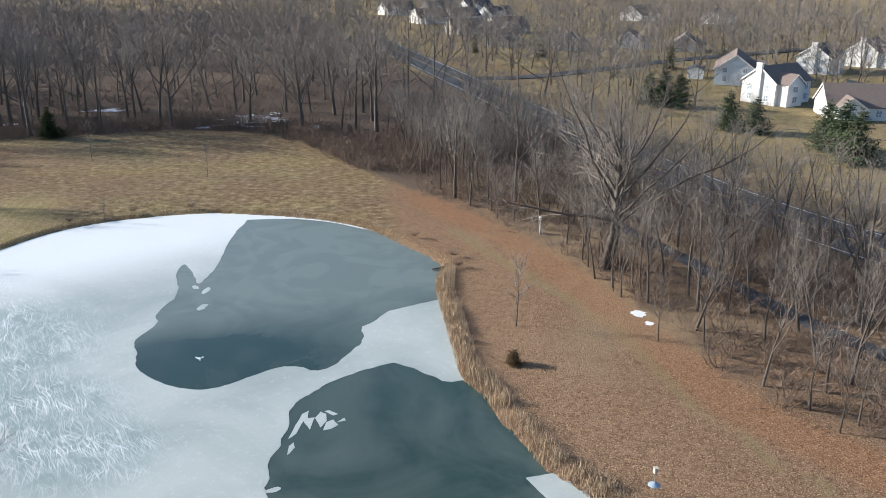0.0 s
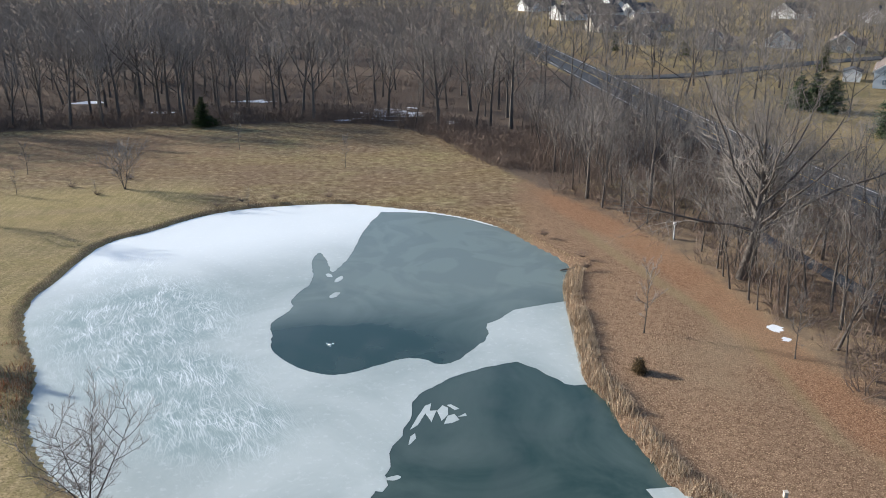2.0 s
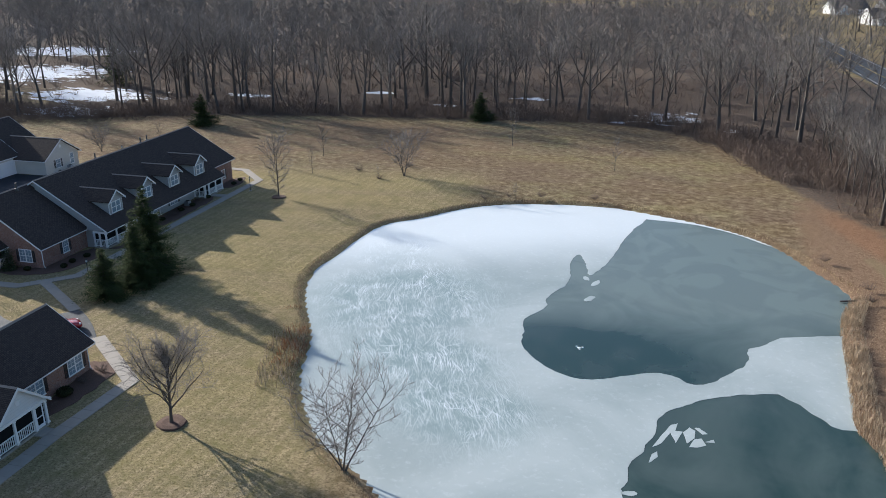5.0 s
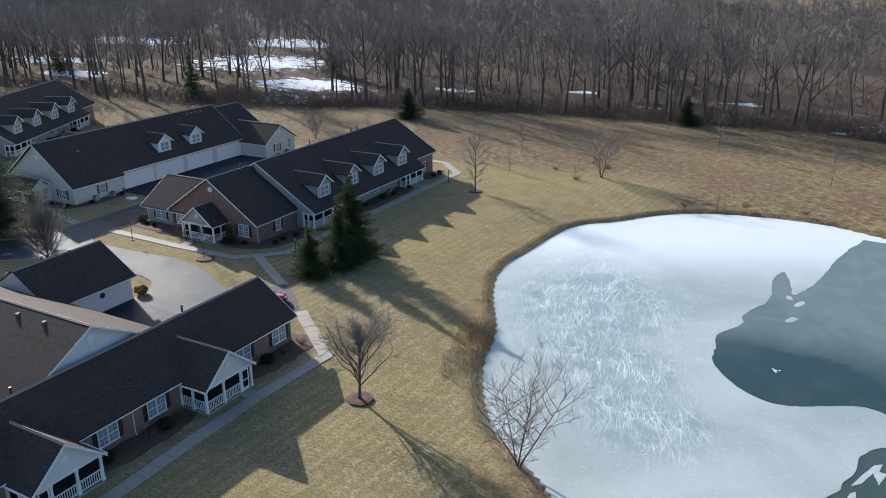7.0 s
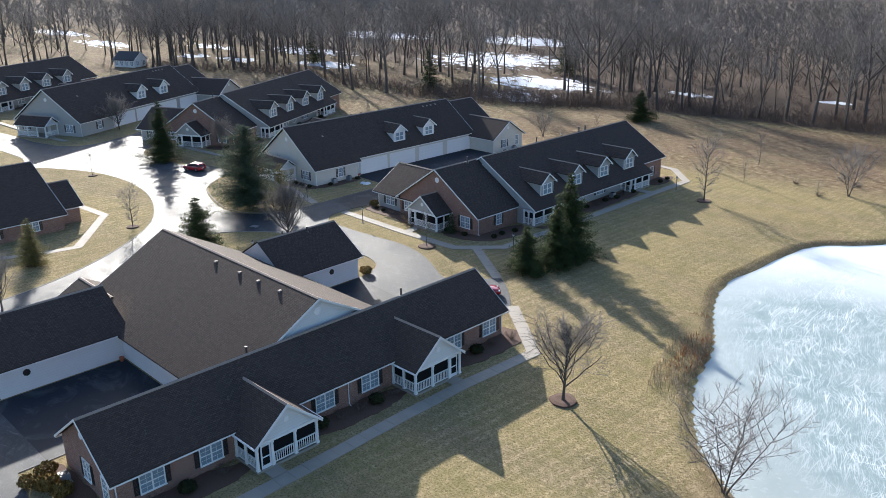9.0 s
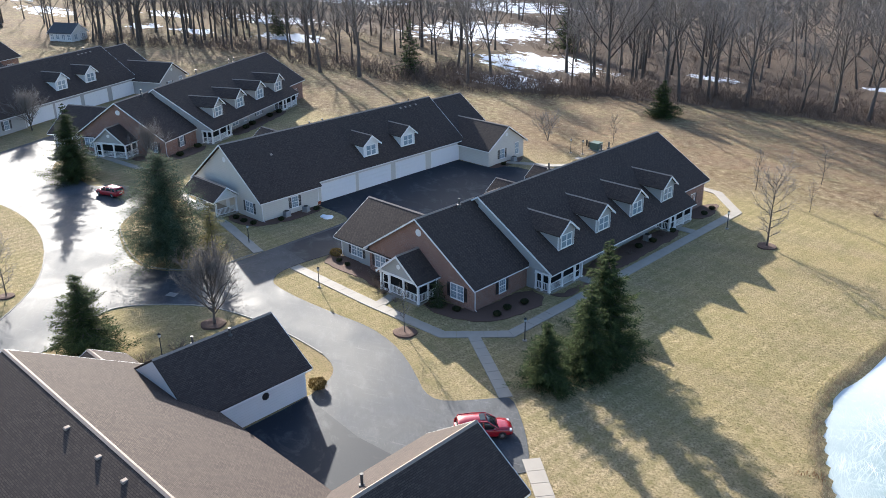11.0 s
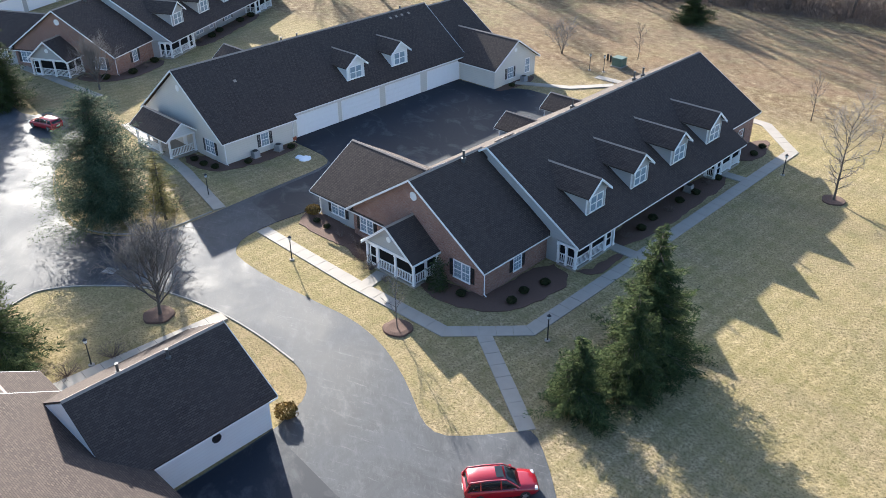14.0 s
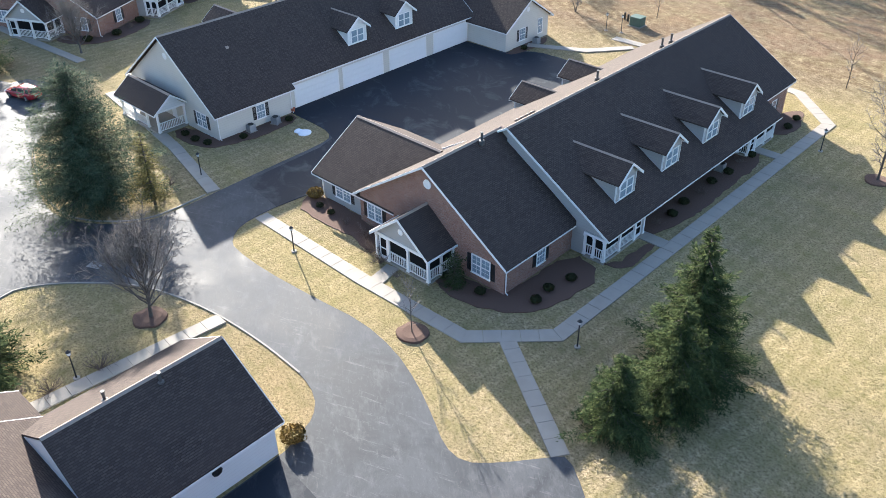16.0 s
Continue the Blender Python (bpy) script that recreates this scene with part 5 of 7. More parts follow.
def bare_tree(seed, height, spread, stems=1, first=0.35, n1=13, n2=6, n3=5, thick=0.022, twig=0.012, lean=0.03, upward=0.5, fine=True, rise=0.55, lifted=0.0):
    """Trunk and limbs, and the crown of branches and twigs, of a leafless tree."""
    rng = np.random.default_rng(seed)
    wood, crown = [], []
    for stem in range(stems):
        h = height * (1 if stem == 0 else rng.uniform(0.75, 1.0))
        r0 = thick * h * (1 if stems == 1 else 0.7)
        way = np.array([rng.normal(0, lean), rng.normal(0, lean), 1.0])
        if stems > 1:
            q = math.tau * stem / stems + rng.uniform(-0.4, 0.4)
            way = np.array([0.42 * math.cos(q), 0.42 * math.sin(q), 1.0])
        foot = np.array([0, 0, -0.2]) if stems == 1 else np.array([0.12 * math.cos(stem * 2.1), 0.12 * math.sin(stem * 2.1), -0.2])
        trunk = bent(rng, foot, way / np.linalg.norm(way), h * 0.97, 9, 0.3, 0.04 if stems == 1 else 0.07)
        rr = r0 * np.linspace(1, 0.12, 10) ** 1.0
        rr[0] *= 1.35
        wood.append((trunk, rr, 7) if fine else (trunk[::3], rr[::3], 4))
        for i in range(n1):
            f = first + (1 - first) * (i + rng.uniform(0, 0.8)) / n1
            f = min(f, 0.97)
            at = f * 9
            base = trunk[int(at)] + (trunk[min(9, int(at) + 1)] - trunk[int(at)]) * (at % 1)
            q = i * 2.4 + rng.uniform(-0.5, 0.5)
            reach = spread * (0.45 + 0.75 * math.sin(math.pi * min(1, 0.25 + 0.75 * (1 - f) / (1 - first)))) * rng.uniform(0.75, 1.15)
            lift = lifted + rng.uniform(0.2, 0.75) + upward * (f - first)
            way = np.array([math.cos(q), math.sin(q), lift])
            limb = bent(rng, base, way / np.linalg.norm(way), reach, 5 if fine else 3, rise, 0.13)
            rl = max(r0 * 0.42 * (1 - 0.6 * f), 0.03)
            wood.append((limb, np.linspace(rl, rl * 0.18, len(limb)), 5 if fine else 3))
            for j in range(n2):
                g = 0.25 + 0.75 * (j + rng.uniform(0, 1)) / n2
                k = min(int(g * (len(limb) - 1)), len(limb) - 2)
                d = limb[k + 1] - limb[k]
                b0 = limb[k] + d * ((g * (len(limb) - 1)) % 1)
                d = d / np.linalg.norm(d)
                length = reach * rng.uniform(0.28, 0.5) * (1.15 - 0.5 * g)
                branch = bent(rng, b0, across(rng, d, rng.uniform(0.5, 1.0)), length, 3 if fine else 2, 0.9 * rise, 0.16)
                crown.append((branch, [max(rl * 0.3, twig * 1.7)] * (len(branch) - 1) + [0], 3) if fine else (branch[[0, -1]], [max(rl * 0.3, twig * 1.5), 0], 3))
                for t in range(n3):
                    s = 0.25 + 0.75 * (t + rng.uniform(0, 1)) / n3
                    k2 = min(int(s * (len(branch) - 1)), len(branch) - 2)
                    e = branch[k2 + 1] - branch[k2]
                    c0 = branch[k2] + e * ((s * (len(branch) - 1)) % 1)
                    e = e / np.linalg.norm(e)
                    way = across(rng, e, rng.uniform(0.4, 0.95)) + np.array([0, 0, 0.45 * rise])
                    end = c0 + way / np.linalg.norm(way) * length * rng.uniform(0.35, 0.65)
                    crown.append((np.array([c0, end]), [twig, 0], 3 if fine else 1))
    return limb_arrays(wood), limb_arrays(crown)


def crown_tree(seed, height, bole=0.3, limbs=8, subs=7, twigs=6, shoots=2, wide=0.6, thick=0.016, twig=0.02, fine=False, lean=0.03, curl=0.35, top=0.94):
    """A leafless tree whose trunk divides into rising limbs under a rounded crown of branches, twigs and shoots."""
    rng = np.random.default_rng(seed)
    wood, crown = [], []
    way = np.array([rng.normal(0, lean), rng.normal(0, lean), 1.0])
    trunk = bent(rng, np.array([0, 0, -0.25]), way / np.linalg.norm(way), height * top, 9, 0.2, 0.045)
    rt = thick * height * (1 - np.linspace(0, 0.93, 10)) ** 0.85
    rt[0] *= 1.4
    wood.append((trunk, rt, 7) if fine else (trunk[::3], rt[::3], 4))
    runs = [(trunk[5:], rt[5] * 0.8, height * 0.42)]
    for i in range(limbs):
        u = (i + rng.uniform(0, 0.9)) / limbs
        f = bole + (0.8 - bole) * u
        at = f * 9
        base = trunk[int(at)] + (trunk[int(at) + 1] - trunk[int(at)]) * (at % 1)
        tilt = wide * (1.35 - 0.75 * u) * rng.uniform(0.8, 1.15)
        q = i * 2.4 + rng.uniform(-0.5, 0.5)
        room = (height - base[2]) / max(0.55, math.cos(tilt))
        length = room * rng.uniform(0.72, 0.98) * (1 - 0.22 * abs(2 * u - 0.9))
        way = np.array([math.cos(q) * math.sin(tilt), math.sin(q) * math.sin(tilt), math.cos(tilt)])
        limb = bent(rng, base, way, length, 6 if fine else 3, curl, 0.15)
        rl = np.interp(f, np.linspace(0, 1, 10), rt) * rng.uniform(0.5, 0.68)
        wood.append((limb, np.linspace(rl, rl * 0.16, len(limb)), 6 if fine else 3))
        runs.append((limb, rl, length))
    for limb, rl, length in runs:
        n = len(limb) - 1
        for j in range(subs):
            g = 0.16 + 0.84 * (j + rng.uniform(0, 1)) / subs
            k = min(int(g * n), n - 1)
            d = limb[k + 1] - limb[k]
            b0 = limb[k] + d * (g * n - k)
            d = d / np.linalg.norm(d)
            l2 = length * rng.uniform(0.26, 0.5) * (1.2 - 0.65 * g)
            branch = bent(rng, b0, across(rng, d, rng.uniform(0.45, 0.95)), l2, 3 if fine else 2, 0.8 * curl, 0.2)
            r2 = max(rl * 0.34 * (1 - 0.6 * g), twig * 1.5)
            crown.append((branch, [r2] * (len(branch) - 1) + [0], 3) if fine else (branch[[0, -1]], [r2, 0], 3))
            m = len(branch) - 1
            for t in range(twigs):
                v = 0.2 + 0.8 * (t + rng.uniform(0, 1)) / twigs
                k = min(int(v * m), m - 1)
                e = branch[k + 1] - branch[k]
                c0 = branch[k] + e * (v * m - k)
                e = e / np.linalg.norm(e)
                w = across(rng, e, rng.uniform(0.4, 0.95)) + np.array([0, 0, 0.5 * curl])
                w /= np.linalg.norm(w)
                l3 = l2 * rng.uniform(0.34, 0.66)
                end = c0 + w * l3
                crown.append((np.array([c0, end]), [twig, 0], 3 if fine else 1))
                for h in range(shoots):
                    z = rng.uniform(0.25, 0.8)
                    w3 = across(rng, w, rng.uniform(0.4, 0.9))
                    crown.append((np.array([c0 + w * l3 * z, c0 + w * l3 * z + w3 * l3 * rng.uniform(0.35, 0.6)]), [twig * 0.75, 0], 1))
    return limb_arrays(wood), limb_arrays(crown)


def crown_meshes(bark=None, twigs_of=None, **how):
    wood, crown = crown_tree(**how)
    return tri_mesh("trunk", *wood, bark or BARK), tri_mesh("crown", *crown, twigs_of or TWIG)


def put_tree(name, label, protos, m, group="", bark=None, twigs=None):
    """A tree with trunk and crown."""
    trunk_me, crown_me = protos
    root = thing(name, label, "tree", m, group)
    part("trunk", trunk_me, None, root)
    part("crown", crown_me, None, root)
    return root


def tree_meshes(key, bark=None, twigs=None, **how):
    wood, crown = bare_tree(**how)
    return tri_mesh("trunk", *wood, bark or BARK), tri_mesh("crown", *crown, twigs or TWIG)


def spot(x, y, turn=0.0, size=1.0, z=None, tall=1.0):
    h = float(terrain(np.array([[x, y]]))[0]) if z is None else z
    return Matrix.LocRotScale((x, y, h), Euler((0, 0, turn)), (size, size, size * tall))


BIG_OAK = crown_meshes(seed=3, height=24.0, bole=0.24, limbs=16, subs=12, twigs=8, shoots=3, wide=0.78, thick=0.022, twig=0.015, fine=True, curl=0.2)
put_tree("oak_tree", "huge bare oak with spreading limbs at the wood edge", BIG_OAK, spot(41.8, 94.3, 0.4))
put_tree("oak_tree", "tall bare oak leaning beside the huge one", crown_meshes(seed=8, height=18.5, bole=0.28, limbs=10, subs=11, twigs=8, shoots=3, wide=0.5, thick=0.019, twig=0.022, fine=True), spot(42.9, 95.0, 2.0))

ROUND = crown_meshes(seed=11, height=8.6, bole=0.2, limbs=28, subs=12, twigs=8, shoots=3, wide=0.52, thick=0.018, twig=0.012, fine=True, curl=0.2)
NARROW = tree_meshes("narrow", seed=12, height=9.0, spread=3.2, first=0.16, n1=30, n2=9, n3=8, thick=0.015, twig=0.010, upward=0.6, rise=0.35)
MULTI = tree_meshes("multi", seed=13, height=7.6, spread=3.4, stems=5, first=0.2, n1=12, n2=8, n3=8, thick=0.015, twig=0.009, rise=0.45)
MULTI_LOW = tree_meshes("multi_low", seed=14, height=6.8, spread=3.4, stems=5, first=0.25, n1=9, n2=7, n3=5, thick=0.018, twig=0.016)
SAPLING = tree_meshes("sapling", seed=15, height=5.5, spread=1.7, first=0.25, n1=12, n2=5, n3=4, thick=0.011, twig=0.010, upward=1.4)
DENSE = crown_meshes(None, TWIG, seed=16, height=8.4, bole=0.16, limbs=36, subs=12, twigs=8, shoots=2, wide=0.56, thick=0.018, twig=0.013, fine=True, curl=0.45)
LAWN_TREES = [
    ("round-crowned bare tree in a mulch ring on the lawn", ROUND, -40.3, 54.4, 0.3, 1.0), ("bare multi-stemmed tree at the frozen pond's edge", MULTI, -23.3, 52.4, 0.2, 1.0),
    ("narrow bare tree in a mulch ring beside the footpath", NARROW, -63.3, 121.7, 0.0, 1.0), ("small bare tree on the lawn", SAPLING, -64.4, 137.8, 1.0, 0.75), ("slim bare sapling in the meadow", SAPLING, -68.0, 151.0, 2.0, 1.0),
    ("low spreading multi-stemmed tree in the meadow", MULTI_LOW, -47.4, 140.3, 0.0, 1.0), ("thin sapling standing in dry meadow", SAPLING, -33.1, 169.6, 4.0, 1.25), ("thin sapling standing in dry meadow", SAPLING, -10.6, 153.5, 3.0, 1.0),
    ("thin sapling among fallen leaves", SAPLING, 25.6, 79.7, 2.2, 1.4), ("thin sapling among fallen leaves", SAPLING, 39.0, 72.8, 5.2, 1.3), ("small bare tree in a mulch ring beside the drive", SAPLING, -80.1, 75.2, 0.4, 0.85),
    ("dense brown twiggy tree on the lawn island", DENSE, -96.1, 63.0, 0.0, 1.0), ("bare sapling on the back lawn", SAPLING, -74.2, 142.1, 0.9, 1.0), ("low bare tree on the back lawn", MULTI_LOW, -114.4, 143.6, 0.9, 0.65),
    ("young bare tree on the round lawn", NARROW, -119.0, 50.6, 0.9, 0.62), ("staked sapling on the round lawn", SAPLING, -154.6, 59.7, 0.3, 0.8), ("bare tree by the brick row", ROUND, -100.1, 25.6, 2.0, 0.75),
    ("brown twiggy tree before the brick gable", DENSE, -153.0, 86.5, 1.4, 0.85), ("brown twiggy tree beside the garages", DENSE, -194.0, 83.0, 2.4, 0.9), ("small bare tree by the far path", SAPLING, -104.0, 149.0, 1.9, 0.9),
    ("dense twiggy shrub tree at the shore", SAPLING, -24.9, 131.0, 1.2, 0.5), ("short bare sapling in the meadow", SAPLING, -51.2, 137.2, 0.2, 0.42),
]
for label, protos, x, y, turn, size in LAWN_TREES:
    put_tree("bare_tree", label, protos, spot(x, y, turn, size))
for x, y, r in ((-40.3, 54.4, 1.3), (-63.3, 121.7, 1.2), (-80.1, 75.2, 1.25), (-96.1, 63.0, 1.35), (-119.0, 50.6, 0.9), (-154.6, 59.7, 0.8), (-113.1, 33.9, 1.0)):
    bm = bmesh.new()
    lathe(bm, [(r, 0.0), (r * 0.95, 0.14), (r * 0.6, 0.2), (r * 0.2, 0.17)], 22, (x, y))
    for v in bm.verts:
        v.co.xy += Vector((v.co.x - x, v.co.y - y)) * 0.18 * noise.noise(v.co * 1.1)
        if v.co.z > 0.01 and (-120 < x < -110 or x < -150):
            v.co.z += 0.06
    tagged(part("mulch_ring", bm, MULCH), "ring of dark bark mulch round a tree", "mulch", "mulch rings")


def needle_tree(seed, height, radius, whorls, per, needles, power=1.0, droop=0.25, gap=0.0, leaf=0.42, start=0.04, slim=0.12, fan=0.34):
    """Trunk, and a crown of many small needle sprays on tiered boughs."""
    rng = np.random.default_rng(seed)
    wood = [(np.array([(0, 0, -0.2), (0, 0, height * 0.5), (0, 0, height * 0.98)]), [height * 0.018, height * 0.010, 0.01], 6)]
    V, F = [], []
    for w in range(whorls):
        f = start + (1 - start) * (w + rng.uniform(0, 0.6)) / whorls
        reach = radius * (1 - f) ** power * rng.uniform(0.72, 1.15) + 0.12
        if rng.uniform() < gap:
            continue
        n = max(4, int(per * (0.4 + 0.6 * (1 - f))))
        for b in range(n):
            q = rng.uniform(0, math.tau)
            length = reach * rng.uniform(0.55, 1.2) * (1 + 0.45 * noise.noise((1.6 * math.cos(q) + seed, 1.6 * math.sin(q), f * 9)))
            d = np.array([math.cos(q), math.sin(q), rng.uniform(-0.15, 0.35) * (1 if f > 0.4 else 0.6)])
            base = np.array([0, 0, f * height])
            wood.append((np.array([base, base + d * length * 0.5 - (0, 0, droop * length * 0.12), base + d * length * 0.92 - (0, 0, droop * length * 0.45)]), [0.035, 0.02, 0], 3))
            m = max(3, int(needles * length / radius))
            flat = np.array([-math.sin(q), math.cos(q), 0.0])
            for i in range(m):
                s = (i + rng.uniform(0.2, 1)) / m
                c = base + d * length * s - np.array([0, 0, droop * length * s * (1.25 - s)])
                off = rng.uniform(-1, 1)
                c = c + flat * off * fan * length * (1.02 - s) + rng.normal(0, 0.028 * length + 0.03, 3)
                out = d * 0.75 + flat * off * 0.9 + rng.normal(0, 0.3, 3)
                out /= np.linalg.norm(out)
                wide = np.cross(out, (rng.normal(0, 0.3), rng.normal(0, 0.3), 1))
                wide /= np.linalg.norm(wide) + 1e-9
                size = leaf * rng.uniform(0.6, 1.3)
                k = 3 * len(V)
                V.append(np.array([c - wide * size * slim, c + wide * size * slim, c + out * size + (0, 0, -0.08 * size)]))
                F.append((k, k + 1, k + 2))
    return limb_arrays(wood), (np.concatenate(V), np.array(F))


def conifer_meshes(material, **how):
    wood, crown = needle_tree(**how)
    return tri_mesh("trunk", *wood, BARK), tri_mesh("crown", *crown, material)


SPRUCE_A = conifer_meshes(NEEDLE, seed=31, height=10.2, radius=3.6, whorls=32, per=19, needles=230, power=0.85, droop=0.3, leaf=0.27, slim=0.14)
SPRUCE_B = conifer_meshes(NEEDLE, seed=32, height=6.3, radius=3.2, whorls=24, per=19, needles=200, power=0.8, droop=0.2, leaf=0.25, slim=0.14)
SPRUCE_FAR = conifer_meshes(NEEDLE, seed=33, height=7.0, radius=2.2, whorls=24, per=13, needles=26, power=0.95, leaf=0.40, slim=0.18)
SPRUCE_FULL = conifer_meshes(PINE, seed=38, height=7.0, radius=3.1, whorls=26, per=15, needles=48, power=0.7, droop=0.2, leaf=0.5, slim=0.16)
BROWN_BUSH = conifer_meshes(leaf_material('bronze_needles', (0.05, 0.034, 0.018), (0.13, 0.095, 0.05)), seed=39, height=1.9, radius=0.95, whorls=22, per=14, needles=30, power=0.4, leaf=0.22, slim=0.16)
PINE_BIG = conifer_meshes(PINE, seed=34, height=14.0, radius=6.5, whorls=42, per=24, needles=260, power=0.5, droop=-0.12, leaf=0.27, slim=0.14, fan=0.26)
PINE_THIN = conifer_meshes(ARBOR, seed=35, height=7.5, radius=2.2, whorls=26, per=11, needles=110, power=0.6, droop=-0.1, gap=0.1, leaf=0.24, start=0.1, slim=0.12)
ARBOR_TREE = conifer_meshes(ARBOR, seed=36, height=6.6, radius=2.3, whorls=34, per=16, needles=60, power=0.75, leaf=0.30, slim=0.12)
CONIFERS = [
    ("dark green spruce on the lawn", "spruce_tree", SPRUCE_B, -63.8, 77.2, 0.0, 1.0), ("broad dark green spruce on the lawn", "spruce_tree", SPRUCE_A, -62.4, 81.7, 1.0, 0.88), ("tall dark green spruce behind another", "spruce_tree", SPRUCE_A, -63.3, 85.6, 2.4, 1.14),
    ("dark spruce between the garage wing and the drive", "spruce_tree", SPRUCE_B, -99.9, 51.2, 0.5, 1.35), ("large dense white pine on the lawn island", "pine_tree", PINE_BIG, -114.9, 68.6, 0.2, 0.97),
    ("thin yellowish pine beside the large pine", "pine_tree", PINE_THIN, -110.8, 72.2, 0.7, 1.0), ("yellow-green young conifer on the round lawn", "conifer_tree", ARBOR_TREE, -113.1, 33.9, 2.0, 1.0),
    ("dark spruce before the second brick row", "spruce_tree", SPRUCE_A, -156.5, 75.0, 0.9, 1.2), ("dark spruce at the wood edge", "spruce_tree", SPRUCE_B, -45.8, 194.0, 0.3, 1.1), ("dark spruce at the wood edge", "spruce_tree", SPRUCE_B, -108.0, 172.5, 1.3, 1.2),
    ("small dark spruce behind the garages", "spruce_tree", SPRUCE_FAR, -178.0, 170.0, 1.9, 2.0), ("tall spruce in the woods", "spruce_tree", SPRUCE_FAR, -170.0, 225.0, 0.9, 2.4), ("tall spruce in the woods", "spruce_tree", SPRUCE_FAR, -262.0, 190.0, 0.2, 2.2),
    ("small bronze-brown evergreen bush among fallen leaves", "evergreen_bush", BROWN_BUSH, 22.8, 71.2, 0.1, 0.8),
    ("blue-green spruce behind the road", "spruce_tree", SPRUCE_FULL, 114.0, 151.0, 0.0, 1.45), ("blue-green spruce behind the road", "spruce_tree", SPRUCE_FULL, 113.5, 145.0, 1.0, 1.6), ("blue-green spruce behind the road", "spruce_tree", SPRUCE_FULL, 111.5, 138.0, 2.0, 1.55),
    ("broad dark spruce on the verge", "spruce_tree", SPRUCE_FULL, 104.5, 173.0, 0.6, 1.3), ("broad dark spruce on the verge", "spruce_tree", SPRUCE_FULL, 108.4, 168.2, 1.6, 1.2), ("dark spruce in a group of three", "spruce_tree", SPRUCE_FULL, 102.2, 210.0, 2.6, 1.3),
    ("dark spruce in a group of three", "spruce_tree", SPRUCE_FULL, 105.2, 207.5, 3.6, 1.4), ("dark spruce in a group of three", "spruce_tree", SPRUCE_FULL, 108.2, 204.5, 4.6, 1.35), ("dark spruce by the far houses", "spruce_tree", SPRUCE_FAR, 142.8, 279.0, 0.6, 1.6), ("dark spruce by the far houses", "spruce_tree", SPRUCE_FAR, 108.0, 318.0, 0.1, 1.3),
    ("dark spruce by the far houses", "spruce_tree", SPRUCE_FAR, 86.0, 338.0, 0.8, 1.3), ("dark spruce by the far houses", "spruce_tree", SPRUCE_FAR, 46.0, 372.0, 0.9, 1.5),
]
for label, name, protos, x, y, turn, size in CONIFERS:
    put_tree(name, label, protos, spot(x, y, turn, size))

# ---- woods ----
wood_rng = np.random.default_rng(77)
TALL = [crown_meshes(seed=40 + i, height=19.0 + 1.8 * (i % 3), bole=0.28 + 0.05 * (i % 2), limbs=8 + i % 3, subs=7, twigs=6, shoots=2, wide=0.55 + 0.07 * (i % 3), thick=0.0165, twig=0.030) for i in range(6)]
YOUNG = [crown_meshes(seed=60 + i, height=9.5 + 1.5 * i, bole=0.22, limbs=7, subs=6, twigs=5, shoots=2, wide=0.48, thick=0.0105, twig=0.014, lean=0.08) for i in range(5)]


def scatter(n, x0, x1, y0, y1, keep, gap):
    """Random places with a least distance between them."""
    out = []
    cells = {}
    tries = wood_rng.uniform((x0, y0), (x1, y1), (n * 12, 2))
    ok = keep(tries)
    for x, y in tries[ok]:
        c = (int(x // gap), int(y // gap))
        if any((x - px) ** 2 + (y - py) ** 2 < gap * gap for i in (-1, 0, 1) for j in (-1, 0, 1) for px, py in cells.get((c[0] + i, c[1] + j), ())):
            continue
        cells.setdefault(c, []).append((x, y))
        out.append((x, y))
        if len(out) >= n:
            break
    return out


def in_wood(margin=0.0):
    return lambda xy: away(xy, wood_np) < -margin


PATH_LINE = np.array([(50.6, 112.0), (52.0, 104.0), (54.3, 91.0), (56.2, 77.5), (59.6, 66.0), (65.0, 50.0), (72.0, 30.0)])


def off_path(xy):
    best = np.full(len(xy), 1e9)
    for a, b in zip(PATH_LINE, PATH_LINE[1:]):
        d = b - a
        s = np.clip(((xy - a) @ d) / (d @ d), 0, 1)
        best = np.minimum(best, np.hypot(*(xy - a - s[:, None] * d).T))
    return best > 2.0


def clear_snow(xy):
    x, y = xy.T
    ok = np.ones(len(x), bool)
    for cx, cy, rx, ry in SNOW_SPOTS[6:9]:
        ok &= (np.hypot((x - cx) / rx, (y - cy) / ry) > 1.0) | (wood_rng.uniform(size=len(x)) < 0.25)
    return ok


HOUSE_SPOTS = [(150, 242), (144.5, 211), (164, 186), (190, 262), (219, 274), (250, 285), (128, 345), (104, 365), (160, 352), (178, 336), (104, 405), (126, 416), (100, 462), (122, 470), (146, 476), (96, 520), (122, 526), (150, 534),
               (232, 500), (268, 470), (135, 232), (132, 215), (133.5, 254)]


def off_houses(xy):
    ok = np.ones(len(xy), bool)
    for x, y in HOUSE_SPOTS:
        ok &= np.hypot(xy[:, 0] - x, xy[:, 1] - y) > 12.5
    for a, b in (((62, 268), (110, 278)), ((110, 278), (230, 330)), ((205, 255), (260, 300)), ((66, 260), (71, 160))):
        a, d = np.array(a, float), np.subtract(b, a).astype(float)
        s = np.clip(((xy - a) @ d) / (d @ d), 0, 1)
        ok &= np.hypot(*(xy - a - s[:, None] * d).T) > 6.5
    return ok


